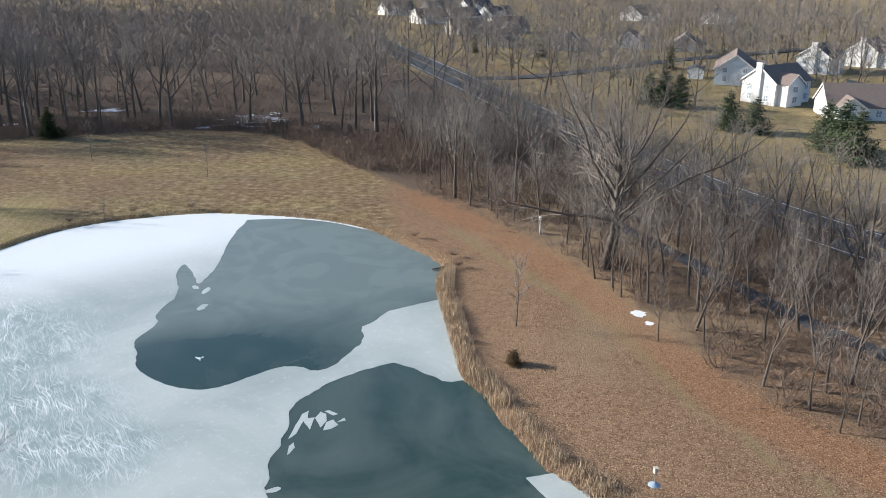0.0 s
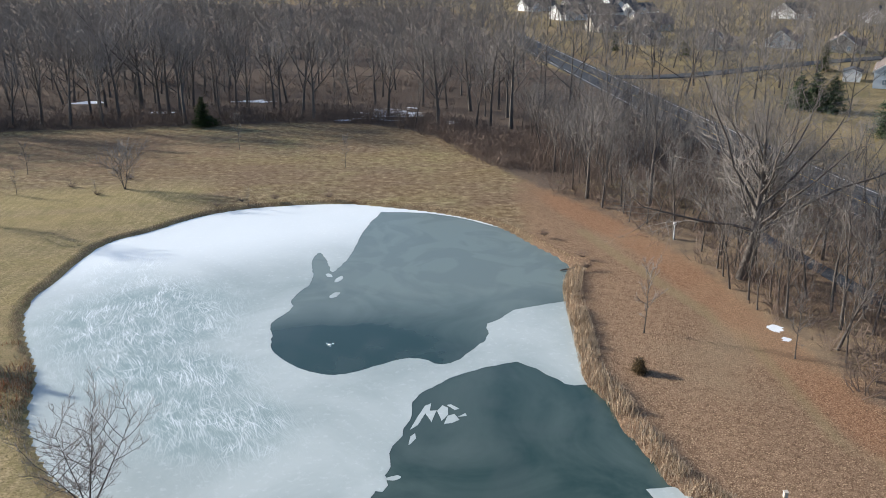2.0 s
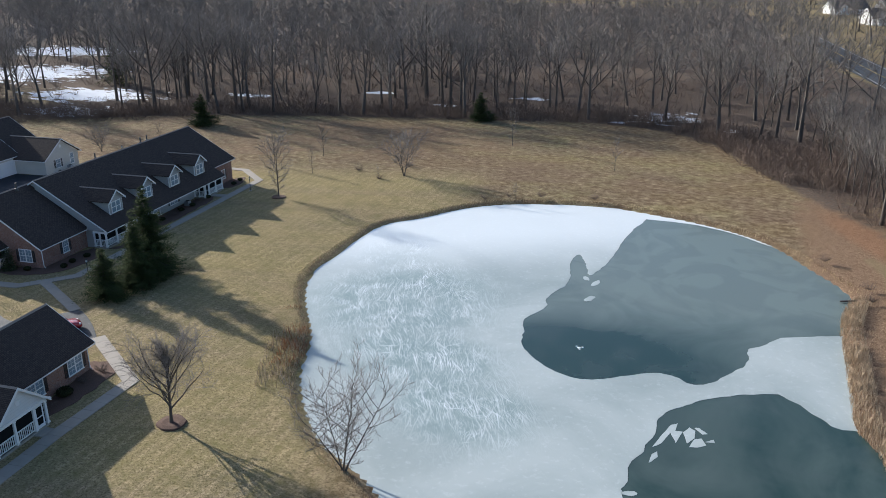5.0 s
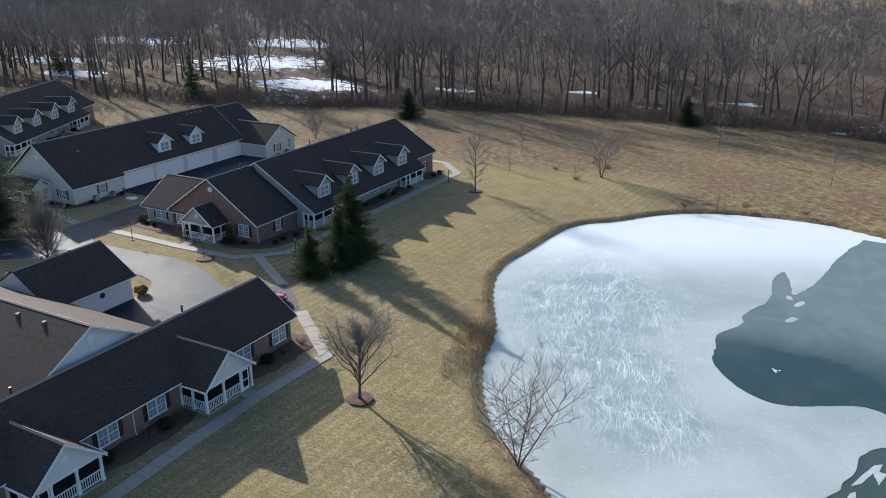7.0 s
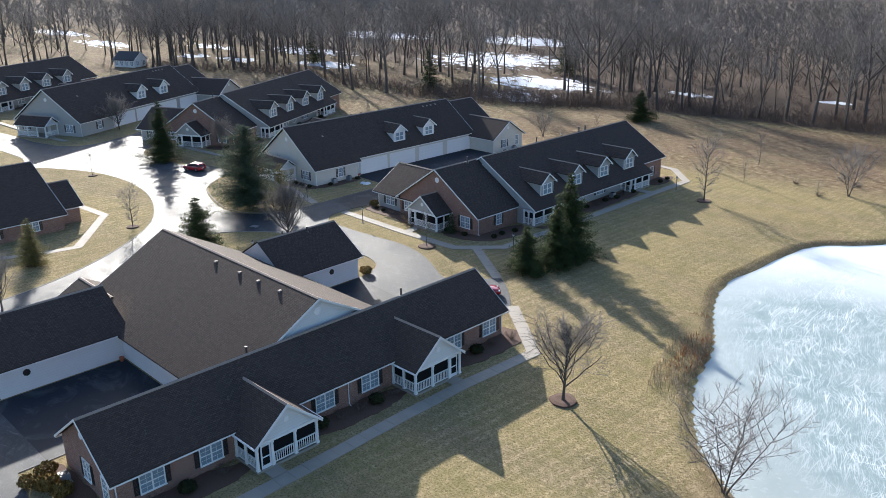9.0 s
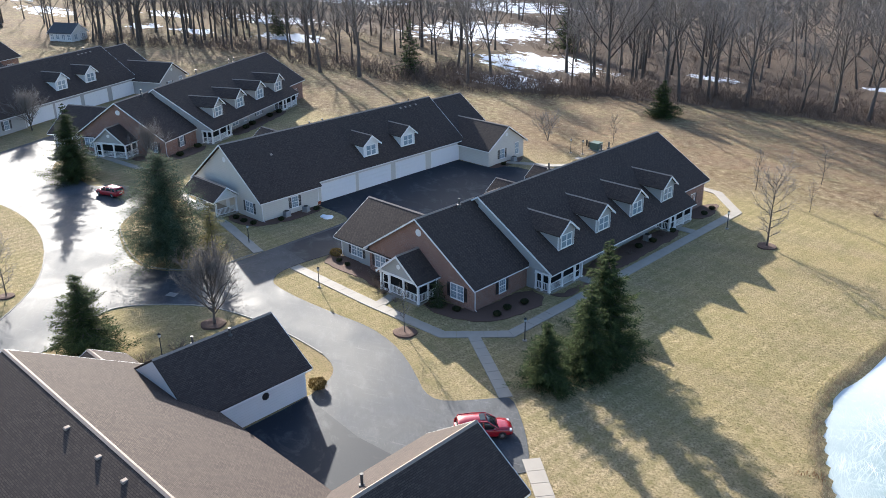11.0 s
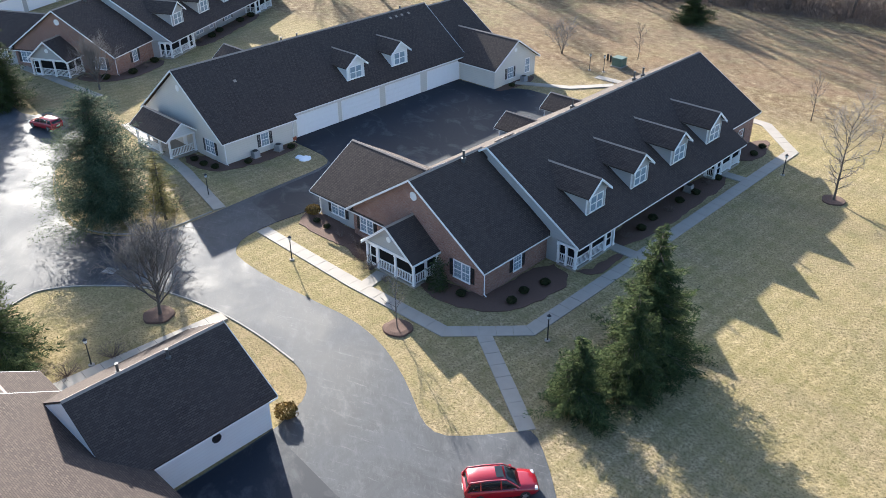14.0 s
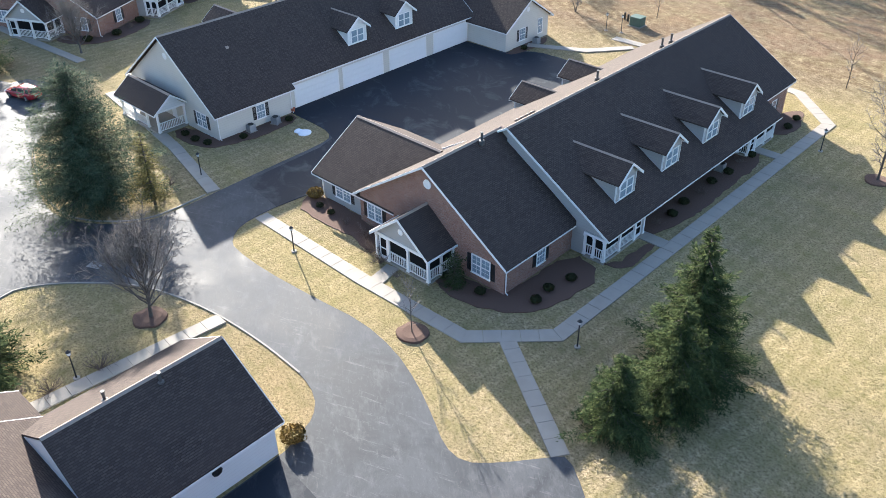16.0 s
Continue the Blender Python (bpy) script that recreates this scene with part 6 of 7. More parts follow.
# single trees along the edge that the camera sees nearest
edge_keep = lambda xy: in_wood(0.5)(xy) & off_path(xy)
TALL_SPOTS = [(-112.7, 187.8, 1.25), (-67.7, 203.5, 1.2), (-66.6, 218.2, 1.3), (-57.7, 210.1, 1.25), (-84.2, 198.9, 0.95), (-70.7, 199.7, 0.9), (-198.9, 158.0, 1.15), (-186.9, 161.0, 1.2), (-242.7, 169.7, 1.1), (-255.2, 165.0, 1.1),
              (-272.6, 165.0, 1.2), (-311.6, 158.0, 1.2), (-24.0, 204.0, 1.2), (-100.0, 193.0, 1.1), (-130.0, 186.0, 1.15), (-160.0, 172.0, 1.1)]
strip = scatter(290, 26, 84, 36, 190, edge_keep, 2.2)
strip.sort(key=lambda p: p[0] + 0.25 * p[1])
for x, y in strip[:170]:
    k = wood_rng.integers(0, 5)
    tall = wood_rng.uniform() < 0.05
    put_tree("bare_tree", "tall bare tree in the roadside wood" if tall else "slim bare young tree in the roadside wood", TALL[k] if tall else YOUNG[k], spot(x, y, wood_rng.uniform(0, 6.2), wood_rng.uniform(0.75, 1.12)), "roadside wood")
north = scatter(62, -135, 30, 184, 222, in_wood(1.0), 5.0)
for x, y in north:
    k = wood_rng.integers(0, 5)
    tall = wood_rng.uniform() < 0.62
    put_tree("bare_tree", "tall bare tree at the meadow's wood edge" if tall else "young bare tree at the meadow's wood edge", TALL[k] if tall else YOUNG[k], spot(x, y, wood_rng.uniform(0, 6.2), wood_rng.uniform(0.8, 1.15)), "northern wood")


for i, (x, y, size) in enumerate(TALL_SPOTS):
    put_tree("bare_tree", "tall dark bare tree standing out from the wood edge", TALL[i % 6], spot(x, y, i * 1.3, size), "northern wood")


def merge(name, protos, places, label, category, low=0.75, high=1.15):
    """Many plants too far off to be told apart, as one object."""
    for which, what in ((0, "trunks"), (1, "twigs")):
        VV, FF, n = [], [], 0
        rng = np.random.default_rng(len(places) + 1)
        data = []
        for me in protos:
            v = np.empty(len(me[which].vertices) * 3, np.float32)
            me[which].vertices.foreach_get("co", v)
            f = np.empty(len(me[which].polygons) * 3, np.int32)
            me[which].loops.foreach_get("vertex_index", f)
            data.append((v.reshape(-1, 3), f.reshape(-1, 3)))
        zs = terrain(np.array(places))
        for (x, y), z in zip(places, zs):
            v, f = data[rng.integers(0, len(data))]
            a, s = rng.uniform(0, math.tau), rng.uniform(low, high)
            c, t = math.cos(a) * s, math.sin(a) * s
            VV.append(np.column_stack([v[:, 0] * c - v[:, 1] * t + x, v[:, 0] * t + v[:, 1] * c + y, v[:, 2] * s + z]))
            FF.append(f + n)
            n += len(v)
        tagged(new(f"{name}_{what}", tri_mesh(name, np.concatenate(VV), np.concatenate(FF), protos[0][which].materials[0])), label, category, kind="stuff")


FAR = [crown_meshes(seed=80 + i, height=15 + 1.6 * i, bole=0.14, limbs=6, subs=6, twigs=5, shoots=2, wide=0.7, thick=0.013, twig=0.055) for i in range(5)]
HAZY = [crown_meshes(seed=95 + i, height=16 + 2.0 * i, bole=0.12, limbs=5, subs=5, twigs=5, shoots=1, wide=0.8, thick=0.014, twig=0.12) for i in range(3)]
deep = scatter(640, -520, 62, 205, 400, lambda xy: in_wood(3)(xy) & clear_snow(xy) & ((xy[:, 1] > 218) | (xy[:, 0] < -135)), 5.2)
deep += scatter(240, -1000, -320, 60, 420, lambda xy: (xy[:, 0] < -520) | (xy[:, 1] < 205), 9.0)
beyond = scatter(620, -900, 60, 395, 760, lambda xy: xy[:, 1] > 395, 11.0)
merge("distant_woods", HAZY, beyond, "hazy bare woods towards the horizon", "woods", 0.8, 1.15)
merge("far_woods", FAR, deep, "bare grey-brown winter woods beyond the meadow", "woods")
near_west = scatter(100, -340, -130, 140, 215, lambda xy: in_wood(0)(xy) & clear_snow(xy), 5.0) + scatter(60, -520, -305, 40, 200, lambda xy: xy[:, 0] < -305, 8.0)
merge("west_woods", TALL, near_west, "tall bare trees behind the row houses", "woods")
street = scatter(340, 70, 300, 175, 500, lambda xy: (away(xy, wood_np) > 2) & (xy[:, 1] > 0.4 * xy[:, 0] + 145) & off_houses(xy), 5.5)
backdrop_trees = scatter(260, 30, 560, 400, 860, lambda xy: (xy[:, 1] > 625 - 0.45 * (xy[:, 0] - 90)) & off_houses(xy), 9.0)
merge("horizon_woods", HAZY, backdrop_trees, "bare woods beyond the far houses", "woods", 0.7, 1.0)
merge("roadside_trees", YOUNG, strip[170:], "slim bare young trees deeper in the roadside wood", "woods")
merge("street_trees", FAR, street, "bare trees among the far houses", "woods", 0.55, 1.1)

# undergrowth
BRUSHES = []
for i in range(4):
    rng = np.random.default_rng(200 + i)
    stems = []
    for s in range(13):
        q, r = rng.uniform(0, math.tau), rng.uniform(0, 0.9)
        start = np.array([r * math.cos(q), r * math.sin(q), -0.1])
        way = np.array([0.5 * math.cos(q), 0.5 * math.sin(q), 1.0]) + rng.normal(0, 0.3, 3)
        line = bent(rng, start, way / np.linalg.norm(way), rng.uniform(1.4, 3.4), 2, 0.1, 0.25)
        stems.append((line, [0.030, 0.022, 0], 3))
        for t in range(3):
            k = rng.uniform(0.3, 0.95)
            c0 = line[0] + (line[2] - line[0]) * k
            w2 = across(rng, (line[2] - line[0]) / np.linalg.norm(line[2] - line[0]), rng.uniform(0.4, 1.0))
            stems.append((np.array([c0, c0 + w2 * rng.uniform(0.5, 1.1)]), [0.026, 0], 1))
    arrays = limb_arrays(stems)
    BRUSHES.append((tri_mesh("stems", *arrays, BRUSH), tri_mesh("stems", *limb_arrays(stems[:3]), BRUSH)))


def brush_band(xy):
    d = away(xy, wood_np)
    return (d < 1.0) & (d > -13) & off_path(xy)


bushes = scatter(720, 24, 84, 36, 190, lambda xy: (away(xy, wood_np) < -1.5) & off_path(xy), 1.3)
bushes += scatter(650, -140, 40, 150, 222, brush_band, 1.35)
bushes += scatter(320, -340, -135, 140, 215, brush_band, 2.0)
bushes += scatter(480, -330, 40, 198, 270, lambda xy: in_wood(8)(xy) & clear_snow(xy), 4.0)
bushes += scatter(150, -178, -128, 160, 184, lambda xy: away(xy, wood_np) < 5, 1.5)
merge("undergrowth", BRUSHES, bushes, "reddish brown leafless undergrowth along the wood edge", "undergrowth", 0.7, 1.75)


# ---- reeds and dry grass at the water's edge ----
def blades(name, n, along, label, material, low, high, offset, wide=0.035, clump=0.0):
    rng = np.random.default_rng(n)
    line = np.array(along)
    seg = np.hypot(*np.diff(line, axis=0).T)
    total = np.r_[0, np.cumsum(seg)]
    s = rng.uniform(0, total[-1], n)
    if clump:
        s = s[[noise.noise((float(v) * 0.3, 1.7, n * 0.01)) + 0.5 * noise.noise((float(v) * 1.3, 4.7, n * 0.01)) + 0.5 * q > clump for v, q in zip(s, rng.uniform(-1, 1, n))]]
    x, y = np.interp(s, total, line[:, 0]), np.interp(s, total, line[:, 1])
    k = np.clip(np.searchsorted(total, s) - 1, 0, len(seg) - 1)
    nx, ny = -(np.diff(line, axis=0)[k, 1]) / seg[k], np.diff(line, axis=0)[k, 0] / seg[k]
    o = rng.uniform(*offset, len(s))
    x, y = x + nx * o, y + ny * o
    z = terrain(np.stack([x, y], 1)) - 0.05
    h = rng.uniform(low, high, len(s)) * np.array([0.8 + 0.5 * noise.noise((float(v) * 0.6, 9.0, 1.0)) for v in s])
    a = rng.uniform(0, math.tau, len(s))
    lean = rng.normal(0, 0.22, (len(s), 2)) * h[:, None]
    w = wide * rng.uniform(0.6, 1.3, len(s))
    base = np.stack([x, y, z], 1)
    tip = base + np.column_stack([lean, h])
    mid = base + np.column_stack([lean * 0.35, h * 0.55])
    side = np.column_stack([np.cos(a) * w, np.sin(a) * w, np.zeros(len(s))])
    front = np.column_stack([-np.sin(a) * w * 0.5, np.cos(a) * w * 0.5, np.zeros(len(s))])
    V = np.stack([base - side, base + side, mid + side * 0.8 + front, mid - side * 0.8 + front, tip], 1).reshape(-1, 3)
    i = np.arange(len(s))[:, None] * 5
    F = np.concatenate([i + (0, 1, 2), i + (0, 2, 3), i + (3, 2, 4)])
    tagged(new(name, tri_mesh(name, V, F, material)), label, "reeds", kind="stuff")


def shore_run(i, j):
    return [(p.x, p.y) for p in smooth_line([Vector(p) for p in SHORE[i:j]], 2, False)]


blades("reeds", 15000, shore_run(27, 40), "tan dried reeds along the pond's eastern bank", REED, 0.4, 1.3, (-0.5, 1.8), 0.017, clump=-0.2)
blades("shore_grass", 4500, shore_run(0, 29), "low dry grass fringe round the pond", STRAW, 0.15, 0.45, (-0.1, 1.3), 0.025)
blades("rust_brush", 2600, shore_run(5, 9), "rust-coloured dry weeds on the western bank", RUST, 0.25, 0.95, (-0.2, 2.8), 0.03, clump=0.25)
blades("bank_weeds", 1300, shore_run(4, 8), "dark dry weeds on the western bank", REED, 0.4, 1.3, (0.2, 4.0), 0.025, clump=0.1)

# ---- road, path and the far side ----
def strip_of(points, width, top, bottom):
    pts = smooth_line([Vector(p) for p in points], 2, False)
    left, right = [], []
    for i, p in enumerate(pts):
        d = (pts[min(i + 1, len(pts) - 1)] - pts[max(i - 1, 0)]).normalized()
        s = Vector((-d.y, d.x)) * width / 2
        left.append(p + s)
        right.append(p - s)
    bm = bmesh.new()
    rows = [[bm.verts.new((*q, z)) for q, z in ((a, bottom), (a, top), (b, top), (b, bottom))] for a, b in zip(left, right)]
    for a, b in zip(rows, rows[1:]):
        for i in range(3):
            bm.faces.new((a[i], a[i + 1], b[i + 1], b[i]))
    bmesh.ops.recalc_face_normals(bm, faces=bm.faces[:])
    return bm


YELLOW = plain("yellow_road_paint", (0.55, 0.36, 0.05), 0.7, vary=0.2)
LINE_WHITE = plain("white_road_paint", (0.6, 0.6, 0.58), 0.7, vary=0.2)
ROAD_LINE = [(52.0, 420.0), (58.0, 330.0), (63.0, 260.0), (67.0, 200.0), (70.5, 160.0), (72.4, 140.0), (74.2, 125.0), (77.5, 109.0), (83.0, 90.0), (93.0, 68.0), (115.0, 30.0), (140.0, -10.0)]
tagged(part("road_3", strip_of(ROAD_LINE, 13.0, 0.10, -0.4), ASPHALT), "two-lane asphalt road behind the wood", "road", kind="structure")
for side, paint in ((0.0, YELLOW), (5.6, LINE_WHITE), (-5.6, LINE_WHITE)):
    moved = []
    pts = [Vector(p) for p in ROAD_LINE]
    for i, p in enumerate(pts):
        d = (pts[min(i + 1, len(pts) - 1)] - pts[max(i - 1, 0)]).normalized()
        moved.append(p + Vector((-d.y, d.x)) * side)
    tagged(part("road_marking", strip_of(moved, 0.22, 0.106, 0.0), paint), "painted road line", "road marking", kind="structure")
tagged(part("road_4", strip_of([tuple(p) for p in PATH_LINE[::1]], 2.6, 0.06, -0.3), ASPHALT), "narrow asphalt path through the wood", "path", kind="structure")
tagged(part("road_5", strip_of([(62.0, 268.0), (85.0, 266.0), (110.0, 278.0), (150.0, 300.0), (230.0, 330.0)], 7.0, 0.09, -0.6), ASPHALT), "side street among the far houses", "road", kind="structure")
tagged(part("road_6", strip_of([(260.0, 300.0), (225.0, 290.0), (205.0, 255.0), (190.0, 240.0), (175.0, 215.0)], 9.0, 0.09, -0.6), ASPHALT), "short street between the white houses", "road", kind="structure")

BLUE_SIDING = siding_material("pale_blue_siding", (0.56, 0.63, 0.68))
TAN_SIDING = siding_material("tan_siding", (0.50, 0.45, 0.38))
ROOF_LIGHT = plain("weathered_roof", (0.17, 0.135, 0.12), 0.9, vary=0.25, scale=1.5)
ROOF_DARK = plain("slate_roof", (0.050, 0.058, 0.070), 0.85, vary=0.3, scale=1.5)


def far_house(label, x, y, yaw, w, d, eave, siding, roofing, wing=True, chimney=True, garage=False):
    """A suburban house of walls, crossing gables, windows and a chimney."""
    h = thing("suburban_house", label, "house", pose(x, y, -0.1, 0, 0, yaw), "suburban houses")
    S = 0.7
    zr = eave + S * d / 2

    def roof(axis, a0, a1, p0, p1, ridge, z):
        bm = bmesh.new()
        prism(bm, gable_outline(p0, p1, ridge, z, S, 0.2), axis, a0, a1)
        part("roof", bm, roofing, h)
        for at in (a0, a1):
            bm = bmesh.new()
            prism(bm, gable_outline(p0 - 0.03, p1 + 0.03, ridge, z - 0.02, S, 0.4), axis, at - 0.06, at + 0.06)
            part("rake_board", bm, WHITE, h)

    gable_walls(h, "x", -w / 2, w / 2, -d / 2, d / 2, 0, zr, S, siding, "", -1.0)
    roof("x", -w / 2 - 0.4, w / 2 + 0.4, -d / 2 - 0.5, d / 2 + 0.5, 0, zr + 0.25)
    if wing:
        gable_walls(h, "y", -d / 2 - 3.0, 0.0, -w * 0.42, -w * 0.42 + 6.4, -w * 0.42 + 3.2, eave + S * 3.2, S, siding, "", -1.0)
        roof("y", -d / 2 - 3.4, 0.0, -w * 0.42 - 0.5, -w * 0.42 + 6.9, -w * 0.42 + 3.2, eave + S * 3.2 + 0.25)
    front = -d / 2
    rows = [0.9] if eave < 4 else [0.9, 3.6]
    for z in rows:
        for i in range(4):
            wx = -w / 2 + w * (i + 0.5) / 4
            if not (wing and wx < -w * 0.42 + 6.6):
                window(h, wx, front, z, 0, 1.2, 1.5, False)
            window(h, wx, d / 2, z, 180, 1.2, 1.5, False)
        for wy in (-d / 4, d / 4):
            window(h, -w / 2, wy, z, -90, 1.2, 1.5, False)
            window(h, w / 2, wy, z, 90, 1.2, 1.5, False)
        if wing:
            window(h, -w * 0.42 + 3.2, -d / 2 - 3.0, z, 0, 1.7, 1.5, False)
    if chimney:
        part("chimney", boxes((-w / 2 - 0.7, -w / 2 + 0.02, -0.9, 0.9, -1.0, zr + 1.0), (-w / 2 - 0.8, -w / 2 + 0.1, -1.0, 1.0, zr + 0.8, zr + 1.05)), siding, h)
    if garage:
        garage_door(h, w / 2 - 3.5, -d / 2 - 0.02, 0, 5.6)
    return h


HOUSES = [
    ("pale blue two-storey house with a long grey roof", 150.5, 249, 59, 22, 12, 4.8, BLUE_SIDING, ROOF_LIGHT, True, False), ("white two-storey house with a chimney", 139.8, 209.5, 20, 15, 11, 6.0, WHITE_SIDING, ROOF_LIGHT, True, True),
    ("white house with a low brown roof", 147.5, 184, -21, 19, 13, 3.4, WHITE_SIDING, ROOF_LIGHT, True, False), ("white two-storey house with dark gables", 190, 262, 40, 15, 11, 5.8, WHITE_SIDING, ROOF_DARK, True, True),
    ("white two-storey house with dark gables", 219, 274, 35, 16, 11, 5.8, WHITE_SIDING, ROOF_LIGHT, True, True), ("white two-storey house with dark gables", 250, 285, 30, 16, 11, 5.8, WHITE_SIDING, ROOF_DARK, True, True),
    ("tan house with pale gables behind trees", 128, 345, 70, 17, 12, 3.4, TAN_SIDING, ROOF_LIGHT, True, False), ("tan house with pale gables behind trees", 104, 365, 60, 16, 11, 3.2, TAN_SIDING, ROOF_DARK, True, False),
    ("white house with pale gables behind trees", 160, 352, 60, 16, 11, 3.2, WHITE_SIDING, ROOF_LIGHT, True, False), ("tan house with a brown roof behind trees", 178, 336, 60, 16, 11, 3.2, TAN_SIDING, ROOF_LIGHT, True, False),
    ("low house with a grey roof among trees", 104, 430, 10, 18, 12, 3.0, TAN_SIDING, ROOF_LIGHT, True, False), ("low house with a brown roof among trees", 128, 436, 15, 20, 13, 3.0, TAN_SIDING, ROOF_LIGHT, True, False),
    ("dark-roofed house with white gables", 100, 505, 20, 20, 13, 3.4, WHITE_SIDING, ROOF_DARK, True, False), ("dark-roofed house with white gables", 122, 515, 24, 20, 13, 3.4, WHITE_SIDING, ROOF_DARK, True, False),
    ("dark-roofed house with white gables", 146, 522, 28, 20, 13, 3.4, WHITE_SIDING, ROOF_DARK, True, False), ("dark-roofed house with white gables", 92, 575, 20, 22, 14, 3.4, WHITE_SIDING, ROOF_DARK, True, False),
    ("dark-roofed house with white gables", 122, 582, 20, 22, 14, 3.4, WHITE_SIDING, ROOF_DARK, True, False), ("dark-roofed house with white gables", 150, 590, 25, 22, 14, 3.4, WHITE_SIDING, ROOF_DARK, True, False),
    ("slate-roofed house among far trees", 232, 500, 40, 26, 15, 4.0, WHITE_SIDING, ROOF_DARK, True, False), ("slate-roofed house among far trees", 268, 470, 40, 22, 14, 4.0, WHITE_SIDING, ROOF_DARK, True, False),
    ("small white barn beyond the row houses", -306, 139, 25, 9, 7, 3.0, WHITE_SIDING, ROOF_DARK, False, False),
]
for spec in HOUSES:
    far_house(*spec)
lean_to = thing("sunroom", "small white sunroom beside the blue house", "sunroom", pose(141.5, 258, 0, 0, 0, 59))
gable_walls(lean_to, "x", -3.5, 3.5, -2.5, 2.5, 0, 3.6, 0.35, WHITE_SIDING, "", -0.5)
part("roof", (lambda bm: (prism(bm, gable_outline(-2.9, 2.9, 0, 3.8, 0.35, 0.15), "x", -3.8, 3.8), bm)[1])(bmesh.new()), ROOF_DARK, lean_to)
for i in range(3):
    window(lean_to, -2.2 + 2.2 * i, -2.5, 0.8, 0, 1.5, 1.4, False)


# ---- cars ----
def paint_material(name, colour):
    k = Kit(name, 0.25)
    k.colour(k.mix(k.noise(k.where(), 6), tuple(0.85 * c for c in colour), colour))
    k.bsdf.inputs["Coat Weight"].default_value = 0.8
    k.bsdf.inputs["Coat Roughness"].default_value = 0.08
    return k.mat


CAR_RED = paint_material("red_car_paint", (0.33, 0.012, 0.022))
CAR_GLASS = plain("car_glass", (0.015, 0.02, 0.022), 0.06)
RUBBER = plain("tyre_rubber", (0.02, 0.02, 0.02), 0.9)
LAMP_GLASS = plain("lamp_glass", (0.6, 0.62, 0.63), 0.1)
LAMP_RED = plain("tail_lamp", (0.35, 0.02, 0.02), 0.2)
CHROME = plain("chrome", (0.6, 0.6, 0.62), 0.2, 1.0)


def loft(sections):
    """A closed skin through rings of equal count."""
    bm = bmesh.new()
    rings = [[bm.verts.new(p) for p in ring] for ring in sections]
    n = len(rings[0])
    for a, b in zip(rings, rings[1:]):
        for i in range(n):
            bm.faces.new((a[i], a[(i + 1) % n], b[(i + 1) % n], b[i]))
    bm.faces.new(rings[0][::-1])
    bm.faces.new(rings[-1])
    bmesh.ops.recalc_face_normals(bm, faces=bm.faces[:])
    for f in bm.faces:
        f.smooth = True
    return bm


